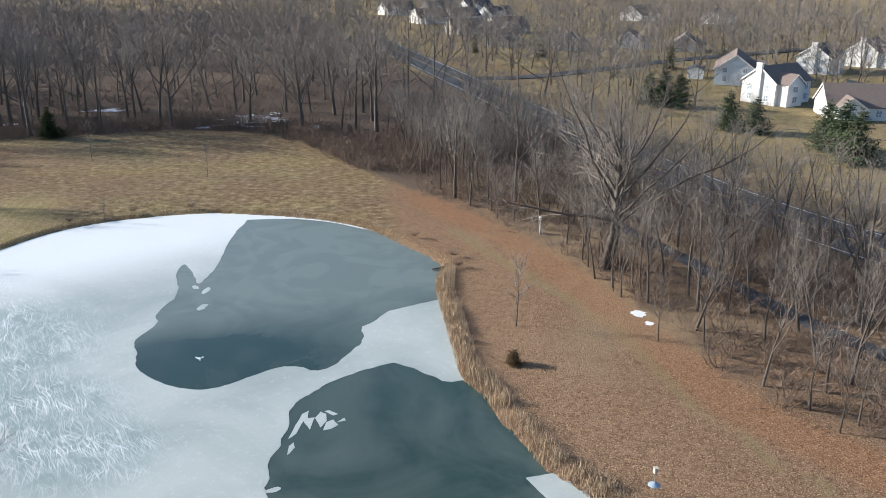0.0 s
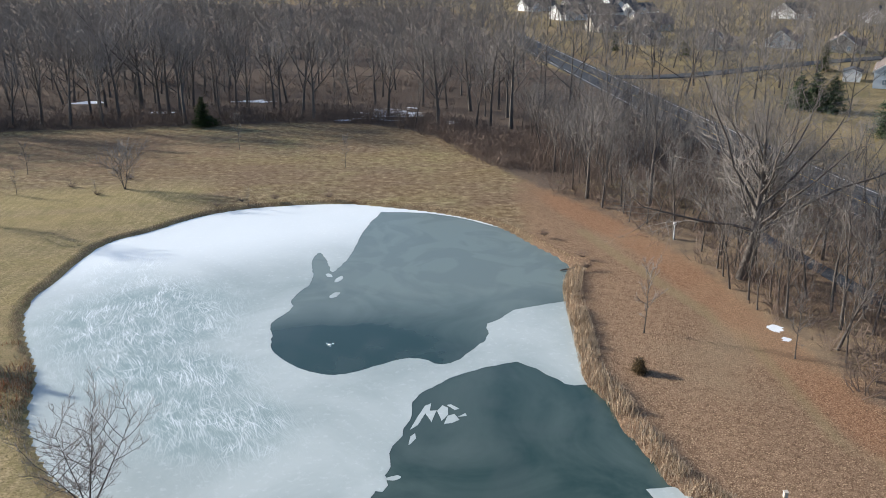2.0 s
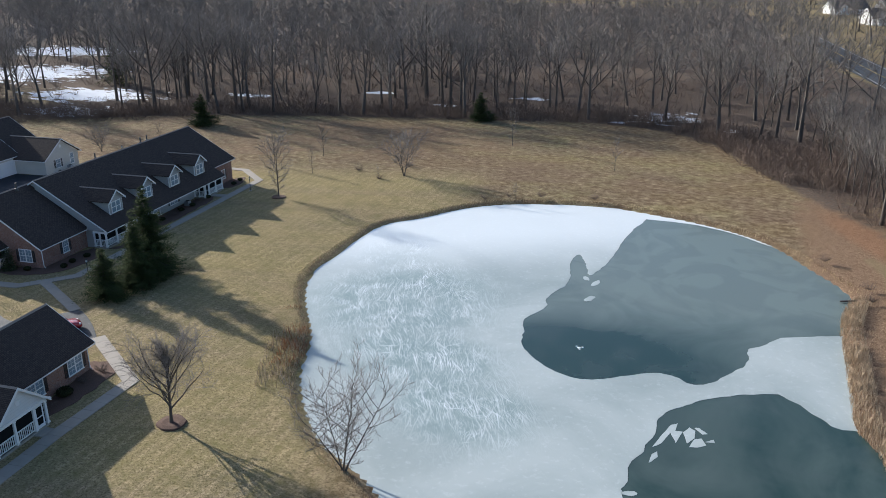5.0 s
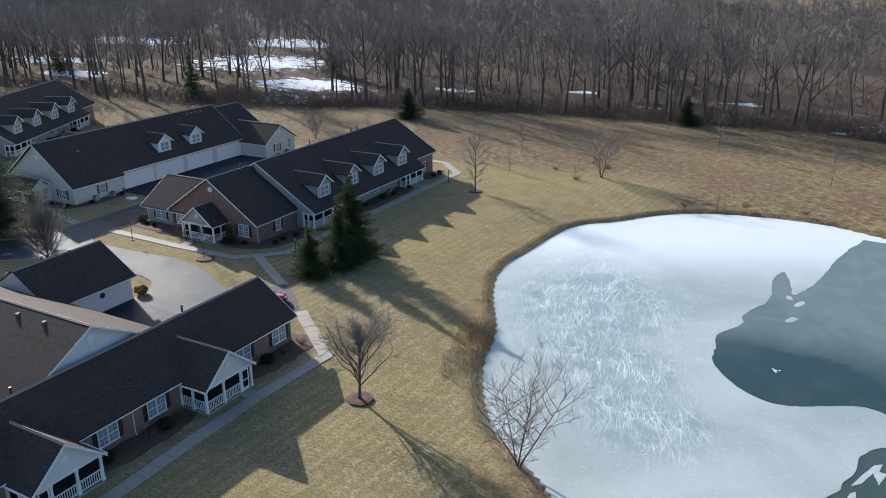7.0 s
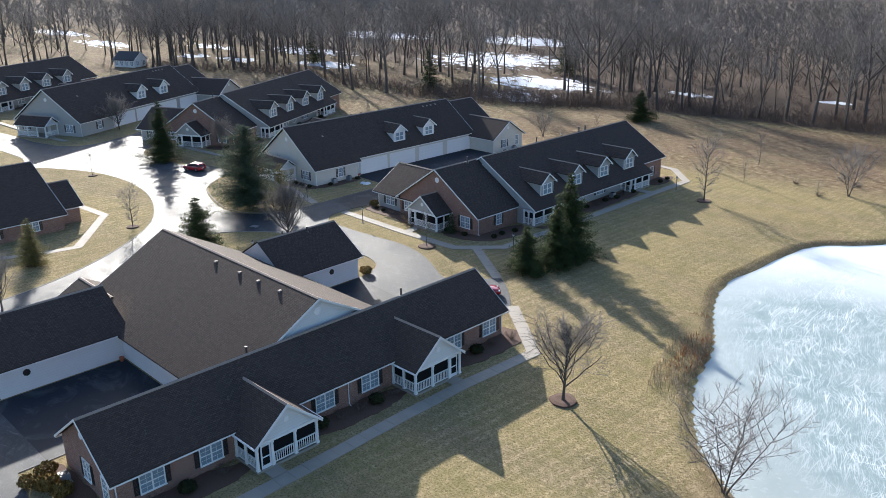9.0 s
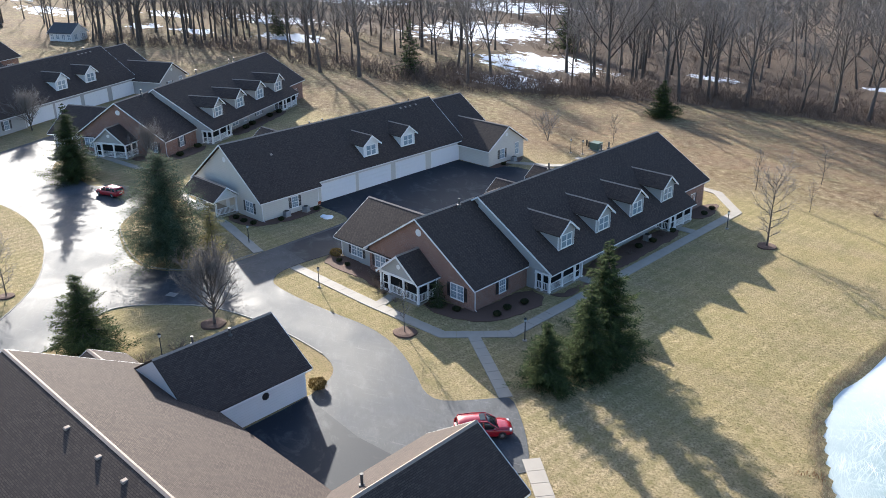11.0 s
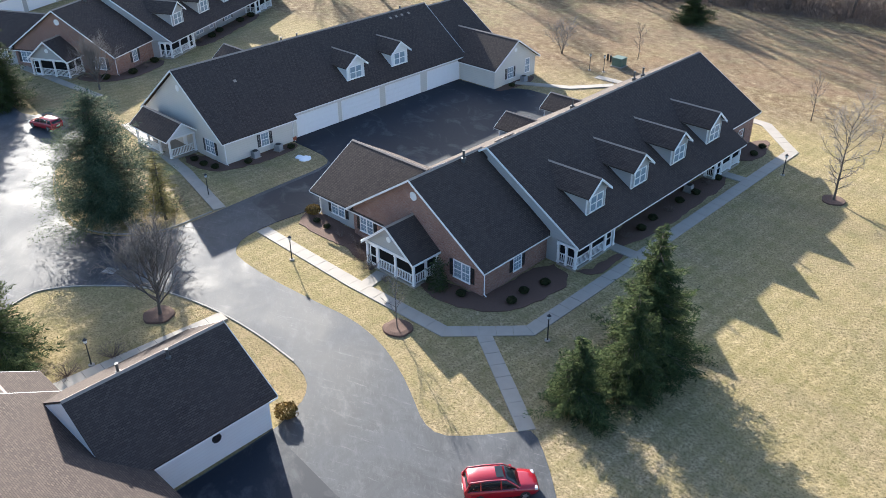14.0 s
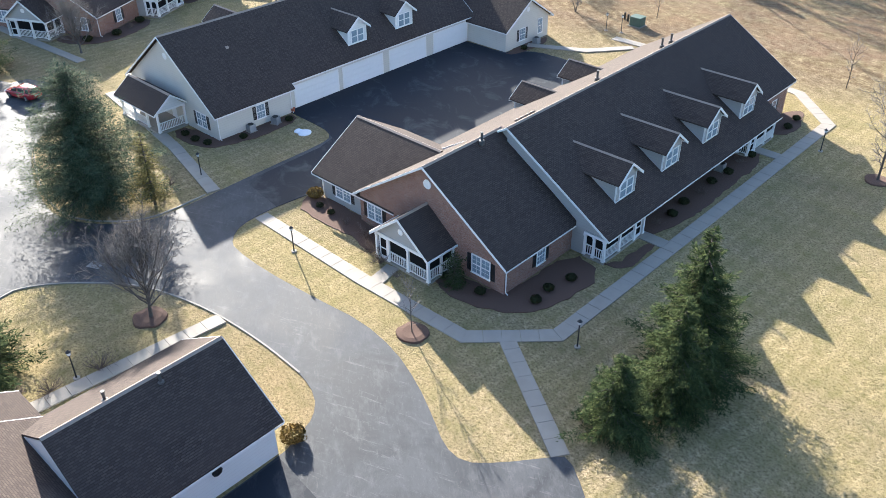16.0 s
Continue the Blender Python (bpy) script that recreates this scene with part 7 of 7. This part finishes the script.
def car(label, m, length=4.75, width=1.86, height=1.66, sunroof=True):
    root = thing("car", label, "car", m, "parked cars")
    L, W = length / 2, width / 2
    # body: stations from tail to nose: x, half width, underside, shoulder height
    stations = [(-1.0, 0.80, 0.42, 0.88), (-0.97, 0.93, 0.30, 0.98), (-0.80, 1.0, 0.24, 1.02), (-0.4, 1.0, 0.22, 1.0), (0.0, 1.0, 0.22, 0.98), (0.36, 1.0, 0.22, 0.96), (0.62, 0.985, 0.24, 0.93), (0.85, 0.93, 0.26, 0.83), (0.97, 0.80, 0.30, 0.70), (1.0, 0.66, 0.38, 0.60)]
    rings = []
    for x, hw, lo, hi in stations:
        y = W * hw
        rings.append([(x * L, -y * 0.92, lo), (x * L, -y, lo + 0.18), (x * L, -y, hi - 0.16), (x * L, -y * 0.93, hi - 0.02), (x * L, -y * 0.5, hi + 0.02), (x * L, 0, hi + 0.035), (x * L, y * 0.5, hi + 0.02), (x * L, y * 0.93, hi - 0.02), (x * L, y, hi - 0.16), (x * L, y, lo + 0.18), (x * L, y * 0.92, lo)])
    part("body", loft(rings), CAR_RED, root, "glossy red bodywork")
    # cabin glass: sloping sides
    cab = [(-0.93, 0.86, 0.98, 1.08), (-0.84, 0.84, 0.98, height - 0.12), (-0.6, 0.82, 0.98, height - 0.04), (-0.1, 0.82, 0.97, height - 0.02), (0.12, 0.80, 0.95, height - 0.10), (0.30, 0.82, 0.94, 1.28), (0.50, 0.86, 0.92, 0.96)]
    rings = []
    for x, hw, lo, hi in cab:
        y = W * hw
        rings.append([(x * L, -y * 1.08, lo), (x * L, -y * 0.84, hi - 0.04), (x * L, -y * 0.7, hi), (x * L, y * 0.7, hi), (x * L, y * 0.84, hi - 0.04), (x * L, y * 1.08, lo)])
    part("cabin_glass", loft(rings), CAR_GLASS, root, "dark car windows")
    # roof skin and pillars over the glass
    rings = []
    for x, hw, z in ((-0.90, 0.80, height - 0.14), (-0.84, 0.84, height - 0.07), (-0.6, 0.82, height + 0.0), (-0.1, 0.82, height + 0.02), (0.11, 0.80, height - 0.06)):
        y = W * hw
        rings.append([(x * L, -y * 0.9, z - 0.09), (x * L, -y * 0.72, z), (x * L, 0, z + 0.02), (x * L, y * 0.72, z), (x * L, y * 0.9, z - 0.09), (x * L, 0, z - 0.05)])
    part("roof_panel", loft(rings), CAR_RED, root, "glossy red roof")
    if sunroof:
        part("sunroof", bevelled(boxes((-0.14 * L, 0.06 * L, -W * 0.5, W * 0.5, height + 0.01, height + 0.045)), 0.01), CAR_GLASS, root)
    for s in (-1, 1):
        for x0, x1 in ((-0.60, -0.55), (-0.06, -0.01)):
            bm = bmesh.new()
            tube(bm, [((x0 + x1) / 2 * L, s * W * 0.90, 0.95), ((x0 + x1) / 2 * L, s * W * 0.72, height - 0.05)], [0.06, 0.05], 6)
            part("pillar", bm, CAR_RED, root)
        bm = bmesh.new()
        tube(bm, [(0.46 * L, s * W * 0.90, 0.98), (0.28 * L, s * W * 0.80, 1.30), (0.10 * L, s * W * 0.72, height - 0.05), (-0.4 * L, s * W * 0.73, height + 0.0), (-0.84 * L, s * W * 0.72, height - 0.1), (-0.95 * L, s * W * 0.86, 1.04)], [0.05, 0.05, 0.05, 0.045, 0.07, 0.09], 6)
        part("roof_rail", bm, CAR_RED, root)
        bm = bmesh.new()
        tube(bm, [(0.44 * L, s * W * 0.945, 0.985), (-0.1 * L, s * W * 0.955, 1.02), (-0.80 * L, s * W * 0.93, 1.06), (-0.72 * L, s * W * 0.83, 1.38), (-0.1 * L, s * W * 0.77, height - 0.12), (0.2 * L, s * W * 0.82, 1.36)], [0.018] * 6, 4)
        part("window_trim", bm, CHROME, root)
        part("headlight", bevelled(boxes((0.84 * L, 0.95 * L, s * W * 0.72 - 0.17, s * W * 0.72 + 0.17, 0.62, 0.80)), 0.05), LAMP_GLASS, root, "clear headlight")
        part("tail_light", bevelled(boxes((-0.99 * L, -0.93 * L, s * W * 0.80 - 0.09, s * W * 0.80 + 0.09, 0.78, 1.12)), 0.03), LAMP_RED, root, "red tail light")
        part("wing_mirror", bevelled(boxes((0.30 * L, 0.37 * L, s * (W + 0.1) - 0.1, s * (W + 0.1) + 0.1, 0.98, 1.13)), 0.03), CAR_RED, root)
        for x in (-0.60, 0.60):
            bm = bmesh.new()
            lathe(bm, [(0.20, -0.11), (0.33, -0.11), (0.35, -0.07), (0.35, 0.07), (0.33, 0.11), (0.20, 0.11)], 20)
            bmesh.ops.rotate(bm, verts=bm.verts, matrix=Matrix.Rotation(math.pi / 2, 3, "X"))
            wheel = part("wheel", bm, RUBBER, root, "black tyre", pose(x * L, s * (W - 0.10), 0.35))
            bm = bmesh.new()
            lathe(bm, [(0.06, -0.125), (0.08, -0.12), (0.22, -0.10), (0.22, 0.10), (0.08, 0.12), (0.06, 0.125)], 14)
            for a in range(5):
                q = math.tau * a / 5
                tube(bm, [(0.05 * math.cos(q), 0.05 * math.sin(q), s * -0.125), (0.21 * math.cos(q), 0.21 * math.sin(q), s * -0.115)], [0.03, 0.03], 4)
            bmesh.ops.rotate(bm, verts=bm.verts, matrix=Matrix.Rotation(math.pi / 2, 3, "X"))
            part("rim", bm, STEEL, wheel, "silver alloy rim")
    part("grille", bevelled(boxes((0.965 * L, 1.0 * L, -0.45, 0.45, 0.42, 0.62)), 0.02), BLACK, root)
    part("plate", boxes((-1.012 * L, -0.99 * L, -0.26, 0.26, 0.62, 0.74)), LINE_WHITE, root, "blank pale plate")
    return root


car("red family car with a dark sunroof on the asphalt", pose(-62.7, 67.5, 0.05, 0, 0, 50))
car("red car parked before the second brick row", pose(-144.4, 75.0, 0.05, 0, 0, 196), 4.6, 1.82, 1.5, False)


# ---- small outdoor things ----
def lamp_post(x, y):
    lamp = thing("lamp_post", "short black garden lamp post on a round foot", "lamp post", pose(x, y, 0.02), "garden lamps")
    bm = bmesh.new()
    lathe(bm, [(0.24, -0.1), (0.24, 0.07), (0.2, 0.09)], 14)
    part("foot", bm, CONCRETE, lamp)
    bm = bmesh.new()
    lathe(bm, [(0.07, 0.08), (0.055, 0.25), (0.045, 2.0), (0.06, 2.02), (0.06, 2.08)], 10)
    part("pole", bm, BLACK, lamp)
    bm = bmesh.new()
    lathe(bm, [(0.08, 2.08), (0.13, 2.14), (0.15, 2.36), (0.10, 2.38)], 8)
    part("lantern", bm, LAMP_GLASS, lamp, "glass lantern")
    bm = bmesh.new()
    lathe(bm, [(0.20, 2.38), (0.05, 2.52), (0.02, 2.58)], 8)
    part("cap", bm, BLACK, lamp)


for x, y in ((-70.2, 82.2), (-95.2, 76.1), (-93.9, 55.9), (-69.8, 124.1), (-104.5, 140.5), (-106.5, 139.8), (-112.5, 78.3), (-117.5, 35.5)):
    lamp_post(x, y)

for x, y, turn in ((-117.0, 87.6, 0), (-116.6, 90.6, 20), (-110.6, 129.4, 0), (-60.6, 17.2, 0), (-75.4, 113.5, 0)):
    air_conditioner(pose(x, y, 0.02, 0, 0, turn))

cabinet = thing("utility_cabinet", "green metal transformer cabinet on the back lawn", "utility cabinet", pose(-104.4, 144.4, 0))
part("plinth", boxes((-1.0, 1.0, -0.9, 0.9, -0.1, 0.1)), CONCRETE, cabinet)
part("casing", bevelled(boxes((-0.85, 0.85, -0.75, 0.75, 0.1, 1.25)), 0.05), GREEN_BOX, cabinet)
part("lid", bevelled(boxes((-0.9, 0.9, -0.8, 0.8, 1.25, 1.36)), 0.03), GREEN_BOX, cabinet)
for x, y in ((-106.4, 145.2), (-107.2, 145.6)):
    tagged(part("marker_post", bevelled(boxes((-0.12, 0.12, -0.12, 0.12, -0.1, 1.0)), 0.03), BLACK, None, "", pose(x, y, 0)), "short dark utility post on the lawn", "post", "utility posts")

nest = thing("nest_box", "pale nest box on a pole with a blue-grey cone", "nest box", spot(27.0, 48.6))
bm = bmesh.new()
lathe(bm, [(0.03, -0.2), (0.03, 2.1)], 8)
part("pole", bm, STEEL, nest)
bm = bmesh.new()
lathe(bm, [(0.48, 0.98), (0.46, 1.0), (0.05, 1.22), (0.04, 1.24)], 18)
part("cone", bm, plain("blue_grey_sheet", (0.30, 0.38, 0.46), 0.4, 0.3), nest, "blue-grey sheet metal cone")
part("box", bevelled(boxes((-0.14, 0.14, -0.14, 0.14, 2.0, 2.45), (-0.18, 0.18, -0.19, 0.18, 2.45, 2.5)), 0.015), TAN_SIDING, nest)

marker = thing("marker_post", "white marker post beside the wood", "post", spot(38.1, 109.3))
bm = bmesh.new()
lathe(bm, [(0.09, -0.2), (0.09, 2.3)], 8)
part("pole", bm, WHITE, marker)
part("head", bevelled(boxes((-0.2, 0.2, -0.1, 0.1, 2.1, 2.6)), 0.03), WHITE, marker)

tagged(part("fallen_log", (lambda bm: (tube(bm, [(-1.6, 0.2, 0.1), (-0.5, 0.0, 0.16), (0.6, 0.1, 0.14), (1.5, -0.2, 0.1)], [0.09, 0.14, 0.13, 0.06], 7), bm)[1])(bmesh.new()), BARK, None, "", pose(21.9, 100.3, -0.75, 0, 0, 20)), "fallen log at the water's edge", "log")
for x, y, r in ((-112.4, 91.2, 0.8), (-113.2, 91.0, 0.5)):
    bm = bmesh.new()
    lathe(bm, [(r, -0.05), (r * 0.9, 0.1), (r * 0.5, 0.24), (r * 0.15, 0.28)], 16)
    for v in bm.verts:
        v.co += Vector((0.12, 0.12, 0.05)) * noise.noise(v.co * 2.3)
    tagged(part("snow_pile", bm, plain("old_snow", (0.72, 0.75, 0.79), 0.8, vary=0.1), None, "", pose(x, y, 0)), "small heap of old snow on grass", "snow", "snow heaps")
for x, y in ((-117.5, 93.7), (-77.3, 29.6)):
    bm = bmesh.new()
    lathe(bm, [(0.16, 0), (0.24, 0.4), (0.27, 0.42), (0.25, 0.48), (0.2, 0.46)], 12)
    tagged(part("flower_pot", bm, plain("terracotta", (0.42, 0.12, 0.06), 0.8), None, "", pose(x, y, 0.05)), "empty red clay pot beside the garage", "flower pot", "clay pots")
for x, y in ((-103.6, 44.9), (-103.3, 45.7)):
    box_root = thing("mailbox", "dark mailbox on a post beside the drive", "mailbox", pose(x, y, 0), "mailboxes")
    part("post", boxes((-0.06, 0.06, -0.06, 0.06, -0.1, 1.0)), BARK, box_root)
    part("box", bevelled(boxes((-0.3, 0.3, -0.14, 0.14, 1.0, 1.32)), 0.05), BLACK, box_root)
bm = boxes((-0.6, 0.6, -0.45, 0.45, -0.02, 0.012), *[(-0.5 + 0.2 * i, -0.42 + 0.2 * i, -0.38, 0.38, 0.012, 0.02) for i in range(5)])
tagged(part("drain_grate", bm, STEEL, None, "", pose(-105.8, 63.6, 0.05, 0, 0, 25)), "metal drain grate in the asphalt", "drain")
FOAM = plain("foam", (0.75, 0.8, 0.8), 0.7)
for dx, dy, r in ((0.0, 0.0, 0.22), (0.35, 0.2, 0.14), (-0.3, 0.3, 0.12), (0.1, -0.4, 0.1)):
    bm = bmesh.new()
    lathe(bm, [(r, 0), (r * 0.85, 0.03), (r * 0.4, 0.05)], 9)
    tagged(part("foam_patch", bm, FOAM, None, "", pose(-7.9 + dx, 80.0 + dy, WATER_Z - 0.005)), "white bubbling foam on open water", "foam", "foam of the aerator")

# mulch beds
BEDS = [
    [(-84.2, 83.2), (-83.4, 80.6), (-79.6, 80.4), (-75.6, 82.2), (-74.2, 85.0), (-73.8, 91.0), (-77.9, 92.2), (-77.9, 83.2)],
    [(-101.6, 83.8), (-101.2, 81.0), (-97.5, 80.6), (-93.5, 81.2), (-91.2, 80.4), (-89.8, 81.0), (-89.8, 83.3), (-94.6, 83.3), (-94.8, 83.8)],
    [(-76.6, 99.0), (-73.3, 99.0), (-73.0, 108.0), (-73.2, 119.2), (-76.6, 119.2)], [(-76.6, 124.6), (-74.4, 124.6), (-73.4, 128.0), (-75.0, 132.5), (-76.6, 131.0)], [(-76.5, 92.3), (-72.8, 92.4), (-72.8, 97.4), (-73.9, 97.4), (-73.9, 92.4)],
    [(-53.7, 18.4), (-51.2, 18.6), (-50.9, 28.3), (-53.7, 28.3)], [(-53.7, 34.6), (-51.0, 34.6), (-51.0, 45.4), (-53.7, 45.4)], [(-53.7, 51.7), (-51.4, 51.7), (-50.6, 58.0), (-51.2, 62.6), (-54.0, 63.0), (-56.0, 61.4), (-53.7, 61.3)],
    [(-123.2, 83.8), (-123.0, 81.4), (-118.2, 81.2), (-116.0, 83.2), (-115.2, 88.0), (-115.6, 93.2), (-117.5, 93.2), (-117.5, 83.8)], [(-111.5, 123.6), (-110.0, 124.0), (-109.6, 130.5), (-111.5, 132.8)],
    [(-64.0, 18.2), (-64.4, 16.2), (-57.4, 15.8), (-55.4, 18.2)],
]
for ring in BEDS:
    tagged(part("mulch_bed", sheet(ragged(smooth_line([Vector(p) for p in ring], 1), 0.5, 0.32, 0.8), 0.06, -0.1), MULCH), "dark bark mulch bed along the house", "mulch", "mulch beds")

for house in (pose(-164.6, 87.2, 0, 0, 0, 26.5), pose(-245.5, 55.0, 0, 0, 0, 27)):
    for ring in ([(10.2, 16.5), (13.6, 16.5), (13.8, 26.0), (13.4, 37.0), (10.2, 37.0)], [(3.4, -0.4), (3.6, -3.4), (9.5, -3.0), (12.2, 0.5), (12.4, 8.0), (9.2, 8.4), (8.8, -0.4)]):
        pts = [(house @ Vector((*p, 0))).xy for p in ring]
        tagged(part("mulch_bed", sheet(ragged(smooth_line(pts, 1), 0.5, 0.32, 0.8), 0.06, -0.1), MULCH), "dark bark mulch bed along the far row house", "mulch", "mulch beds")


def leaf_ball(seed, r, tall, leaves, size):
    rng = np.random.default_rng(seed)
    V, F = [], []
    for i in range(leaves):
        d = rng.normal(0, 1, 3)
        d /= np.linalg.norm(d)
        rr = r * (0.72 + 0.3 * rng.uniform() ** 0.5) * (1 + 0.16 * noise.noise((d[0] * 2 + seed, d[1] * 2, d[2] * 2)))
        c = d * rr
        c[2] = (c[2] + r) * tall / 2
        n = d + rng.normal(0, 0.5, 3)
        u = np.cross(n, (0.3, 0.2, 1))
        u /= np.linalg.norm(u) + 1e-9
        v = np.cross(u, n)
        v /= np.linalg.norm(v) + 1e-9
        s = size * rng.uniform(0.6, 1.3)
        k = 3 * len(V)
        V.append(np.array([c - u * s * 0.5, c + u * s * 0.5, c + v * s]))
        F.append((k, k + 1, k + 2))
    return np.concatenate(V), np.array(F)


HEDGE_MESHES = [tri_mesh("foliage", *leaf_ball(300 + i, 0.6, 1.15, 700, 0.15), HEDGE) for i in range(2)]
AMBER = leaf_material("winter_boxwood", (0.09, 0.055, 0.018), (0.22, 0.15, 0.05))
AMBER_MESHES = [tri_mesh("foliage", *leaf_ball(310 + i, 0.85, 1.2, 900, 0.16), AMBER) for i in range(2)]
CONE_MESH = conifer_meshes(NEEDLE, seed=37, height=3.0, radius=0.95, whorls=22, per=16, needles=9, power=0.35, leaf=0.3, start=0.02)
twig_rng = np.random.default_rng(9)
TWIGGY = []
for i in range(3):
    stems = []
    for s in range(26):
        q, up = twig_rng.uniform(0, math.tau), twig_rng.uniform(0.5, 1.3)
        way = np.array([math.cos(q), math.sin(q), up])
        line = bent(twig_rng, np.array([0.0, 0.0, -0.05]), way / np.linalg.norm(way), twig_rng.uniform(0.6, 1.1), 2, 0.2, 0.2)
        stems.append((line, [0.02, 0.012, 0], 3))
        for t in range(4):
            w2 = across(twig_rng, (line[2] - line[0]) / np.linalg.norm(line[2] - line[0]), 0.7)
            c0 = line[0] + (line[2] - line[0]) * twig_rng.uniform(0.4, 0.95)
            stems.append((np.array([c0, c0 + w2 * 0.35]), [0.01, 0], 3))
    TWIGGY.append(tri_mesh("stems", *limb_arrays(stems), BRUSH))


def shrub(x, y, mesh, size, label, name="shrub"):
    root = thing(name, label, "shrub", Matrix.LocRotScale((x, y, 0.03), Euler((0, 0, x * 7 % 6)), (size, size, size)), "shrubs in the beds")
    part("foliage" if mesh.name.startswith("foliage") else "twig_clump", mesh, None, root)


for i, (x, y) in enumerate([(-52.6, 36.2), (-52.5, 38.3), (-52.4, 40.4), (-52.3, 42.3), (-52.2, 44.2), (-52.6, 20.6), (-52.5, 23.4), (-52.5, 26.6), (-52.7, 53.4), (-52.6, 56.0), (-52.5, 58.6), (-52.3, 61.0)]):
    shrub(x, y, TWIGGY[i % 3] if i % 3 else HEDGE_MESHES[i % 2], 1.2, "dark leafless shrub in the mulch bed" if i % 3 else "low dark green shrub in the mulch bed")
for i, y in enumerate((100.5, 102.8, 105.4, 108.2, 110.6, 113.4, 116.2, 118.2)):
    shrub(-74.8 + 0.3 * (i % 2), y, HEDGE_MESHES[i % 2] if i % 3 else TWIGGY[i % 3], 0.8, "low dark shrub along the grey wall")
for i, (x, y) in enumerate([(-99.2, 82.3), (-97.5, 82.2), (-82.9, 82.0), (-79.6, 82.3), (-86.0, 79.4), (-75.7, 84.4), (-75.4, 88.6), (-75.9, 86.3), (-95.2, 82.0), (-92.2, 81.6), (-119.5, 82.2), (-117.8, 82.6), (-121.4, 82.2), (-116.2, 86.0), (-116.0, 92.0), (-74.6, 127.0), (-74.8, 129.6), (-110.4, 126.5)]):
    shrub(x, y, TWIGGY[i % 3] if i in (4, 8, 9) else HEDGE_MESHES[i % 2], 0.75 if i > 1 else 0.6, "small rounded shrub beside the house")
for x, y, s in ((-62.6, 16.6, 1.0), (-60.6, 15.9, 1.15), (-59.0, 16.4, 1.0), (-62.0, 15.0, 0.9), (-100.9, 83.2, 0.9), (-78.2, 62.6, 0.95)):
    shrub(x, y, AMBER_MESHES[int(x) % 2], s, "rounded bronze-green clipped shrub")
cone = thing("evergreen_shrub", "tall dark clipped evergreen beside the porch", "shrub", pose(-81.9, 81.8, 0))
part("trunk", CONE_MESH[0], None, cone)
part("foliage", CONE_MESH[1], None, cone)
for x, y in ((-95.0, 52.0), (-94.0, 54.0), (-93.6, 57.5), (-88.5, 80.0), (-90.2, 80.6), (-92.5, 82.2), (-113.0, 75.0), (-111.6, 73.8)):
    shrub(x, y, TWIGGY[int(y) % 3], 1.5, "thin bare shrub beside the footpath")
for x, y in ((-26.0, 131.5), (-29.5, 129.0), (-21.0, 132.8), (-12.0, 133.6), (-51.0, 137.0), (-57.0, 142.0), (-48.5, 147.0), (20.2, 112.0), (23.6, 99.0), (24.0, 103.0)):
    shrub(x, y, TWIGGY[int(x) % 3], 1.2, "dry brown weed clump near the pond")
for house in (pose(-164.6, 87.2, 0, 0, 0, 26.5), pose(-245.5, 55.0, 0, 0, 0, 27)):
    for i, (u, v) in enumerate(((11.6, 18.5), (12.0, 21.5), (11.7, 24.6), (12.2, 28.0), (11.8, 31.4), (12.0, 35.0), (6.0, -1.6), (8.2, -1.8), (10.6, 1.4), (10.8, 4.4), (10.6, 7.0))):
        p = house @ Vector((u, v, 0))
        shrub(p.x, p.y, HEDGE_MESHES[i % 2] if i % 3 else TWIGGY[i % 3], 1.1, "dark shrub along the far row house")

# ---- paving slabs of the walks ----
slab_mesh = mesh_of("slab", bevelled(boxes((-0.5, 0.5, -0.5, 0.5, -0.12, 0.0)), 0.012), CONCRETE)
walk_rng = random.Random(5)


def mitred(a0, a1, b0, b1):
    """A slab between two slanting cross lines."""
    bm = bmesh.new()
    ring = [(p.x, p.y) for p in (a0, a1, b1, b0)]
    top = [bm.verts.new((*p, 0.0)) for p in ring]
    low = [bm.verts.new((*p, -0.12)) for p in ring]
    bm.faces.new(top)
    for i in range(4):
        bm.faces.new((top[i], top[(i + 1) % 4], low[(i + 1) % 4], low[i]))
    bmesh.ops.recalc_face_normals(bm, faces=bm.faces[:])
    return bm


for number, (pts, width) in enumerate(WALKS):
    pavement = tagged(new("pavement"), "pale concrete footpath of jointed slabs", "footpath", kind="structure")
    run = [Vector(p) for p in pts]
    ways = [(b - a).normalized() for a, b in zip(run, run[1:])]
    cross = []
    for i in range(len(run)):
        u, v = ways[max(i - 1, 0)], ways[min(i, len(ways) - 1)]
        mid = (u + v).normalized()
        cross.append(Vector((-mid.y, mid.x)) * (width / 2 / max(0.5, mid.dot(v))))
    for k, (a, b) in enumerate(zip(run, run[1:])):
        d = b - a
        n = max(1, round(d.length / 1.5))
        square = Vector((-ways[k].y, ways[k].x)) * (width / 2)
        gap = ways[k] * 0.011
        for i in range(n):
            z = (0.095 if number == 9 else 0.065 + 0.006 * number) + walk_rng.uniform(-0.004, 0.004)
            p, q = a + d * (i / n) + gap, a + d * ((i + 1) / n) - gap
            s = cross[k] if i == 0 else square
            e = cross[k + 1] if i == n - 1 else square
            if i == 0 or i == n - 1:
                ob = part("slab", mitred(p + s, p - s, q + e, q - e), CONCRETE, pavement)
                ob.matrix_basis = Matrix.Translation((0, 0, z))
            else:
                c = (p + q) / 2
                ob = part("slab", slab_mesh, None, pavement)
                ob.matrix_basis = Matrix.LocRotScale((c.x, c.y, z), Euler((0, 0, math.atan2(d.y, d.x))), ((q - p).length, width, 1))
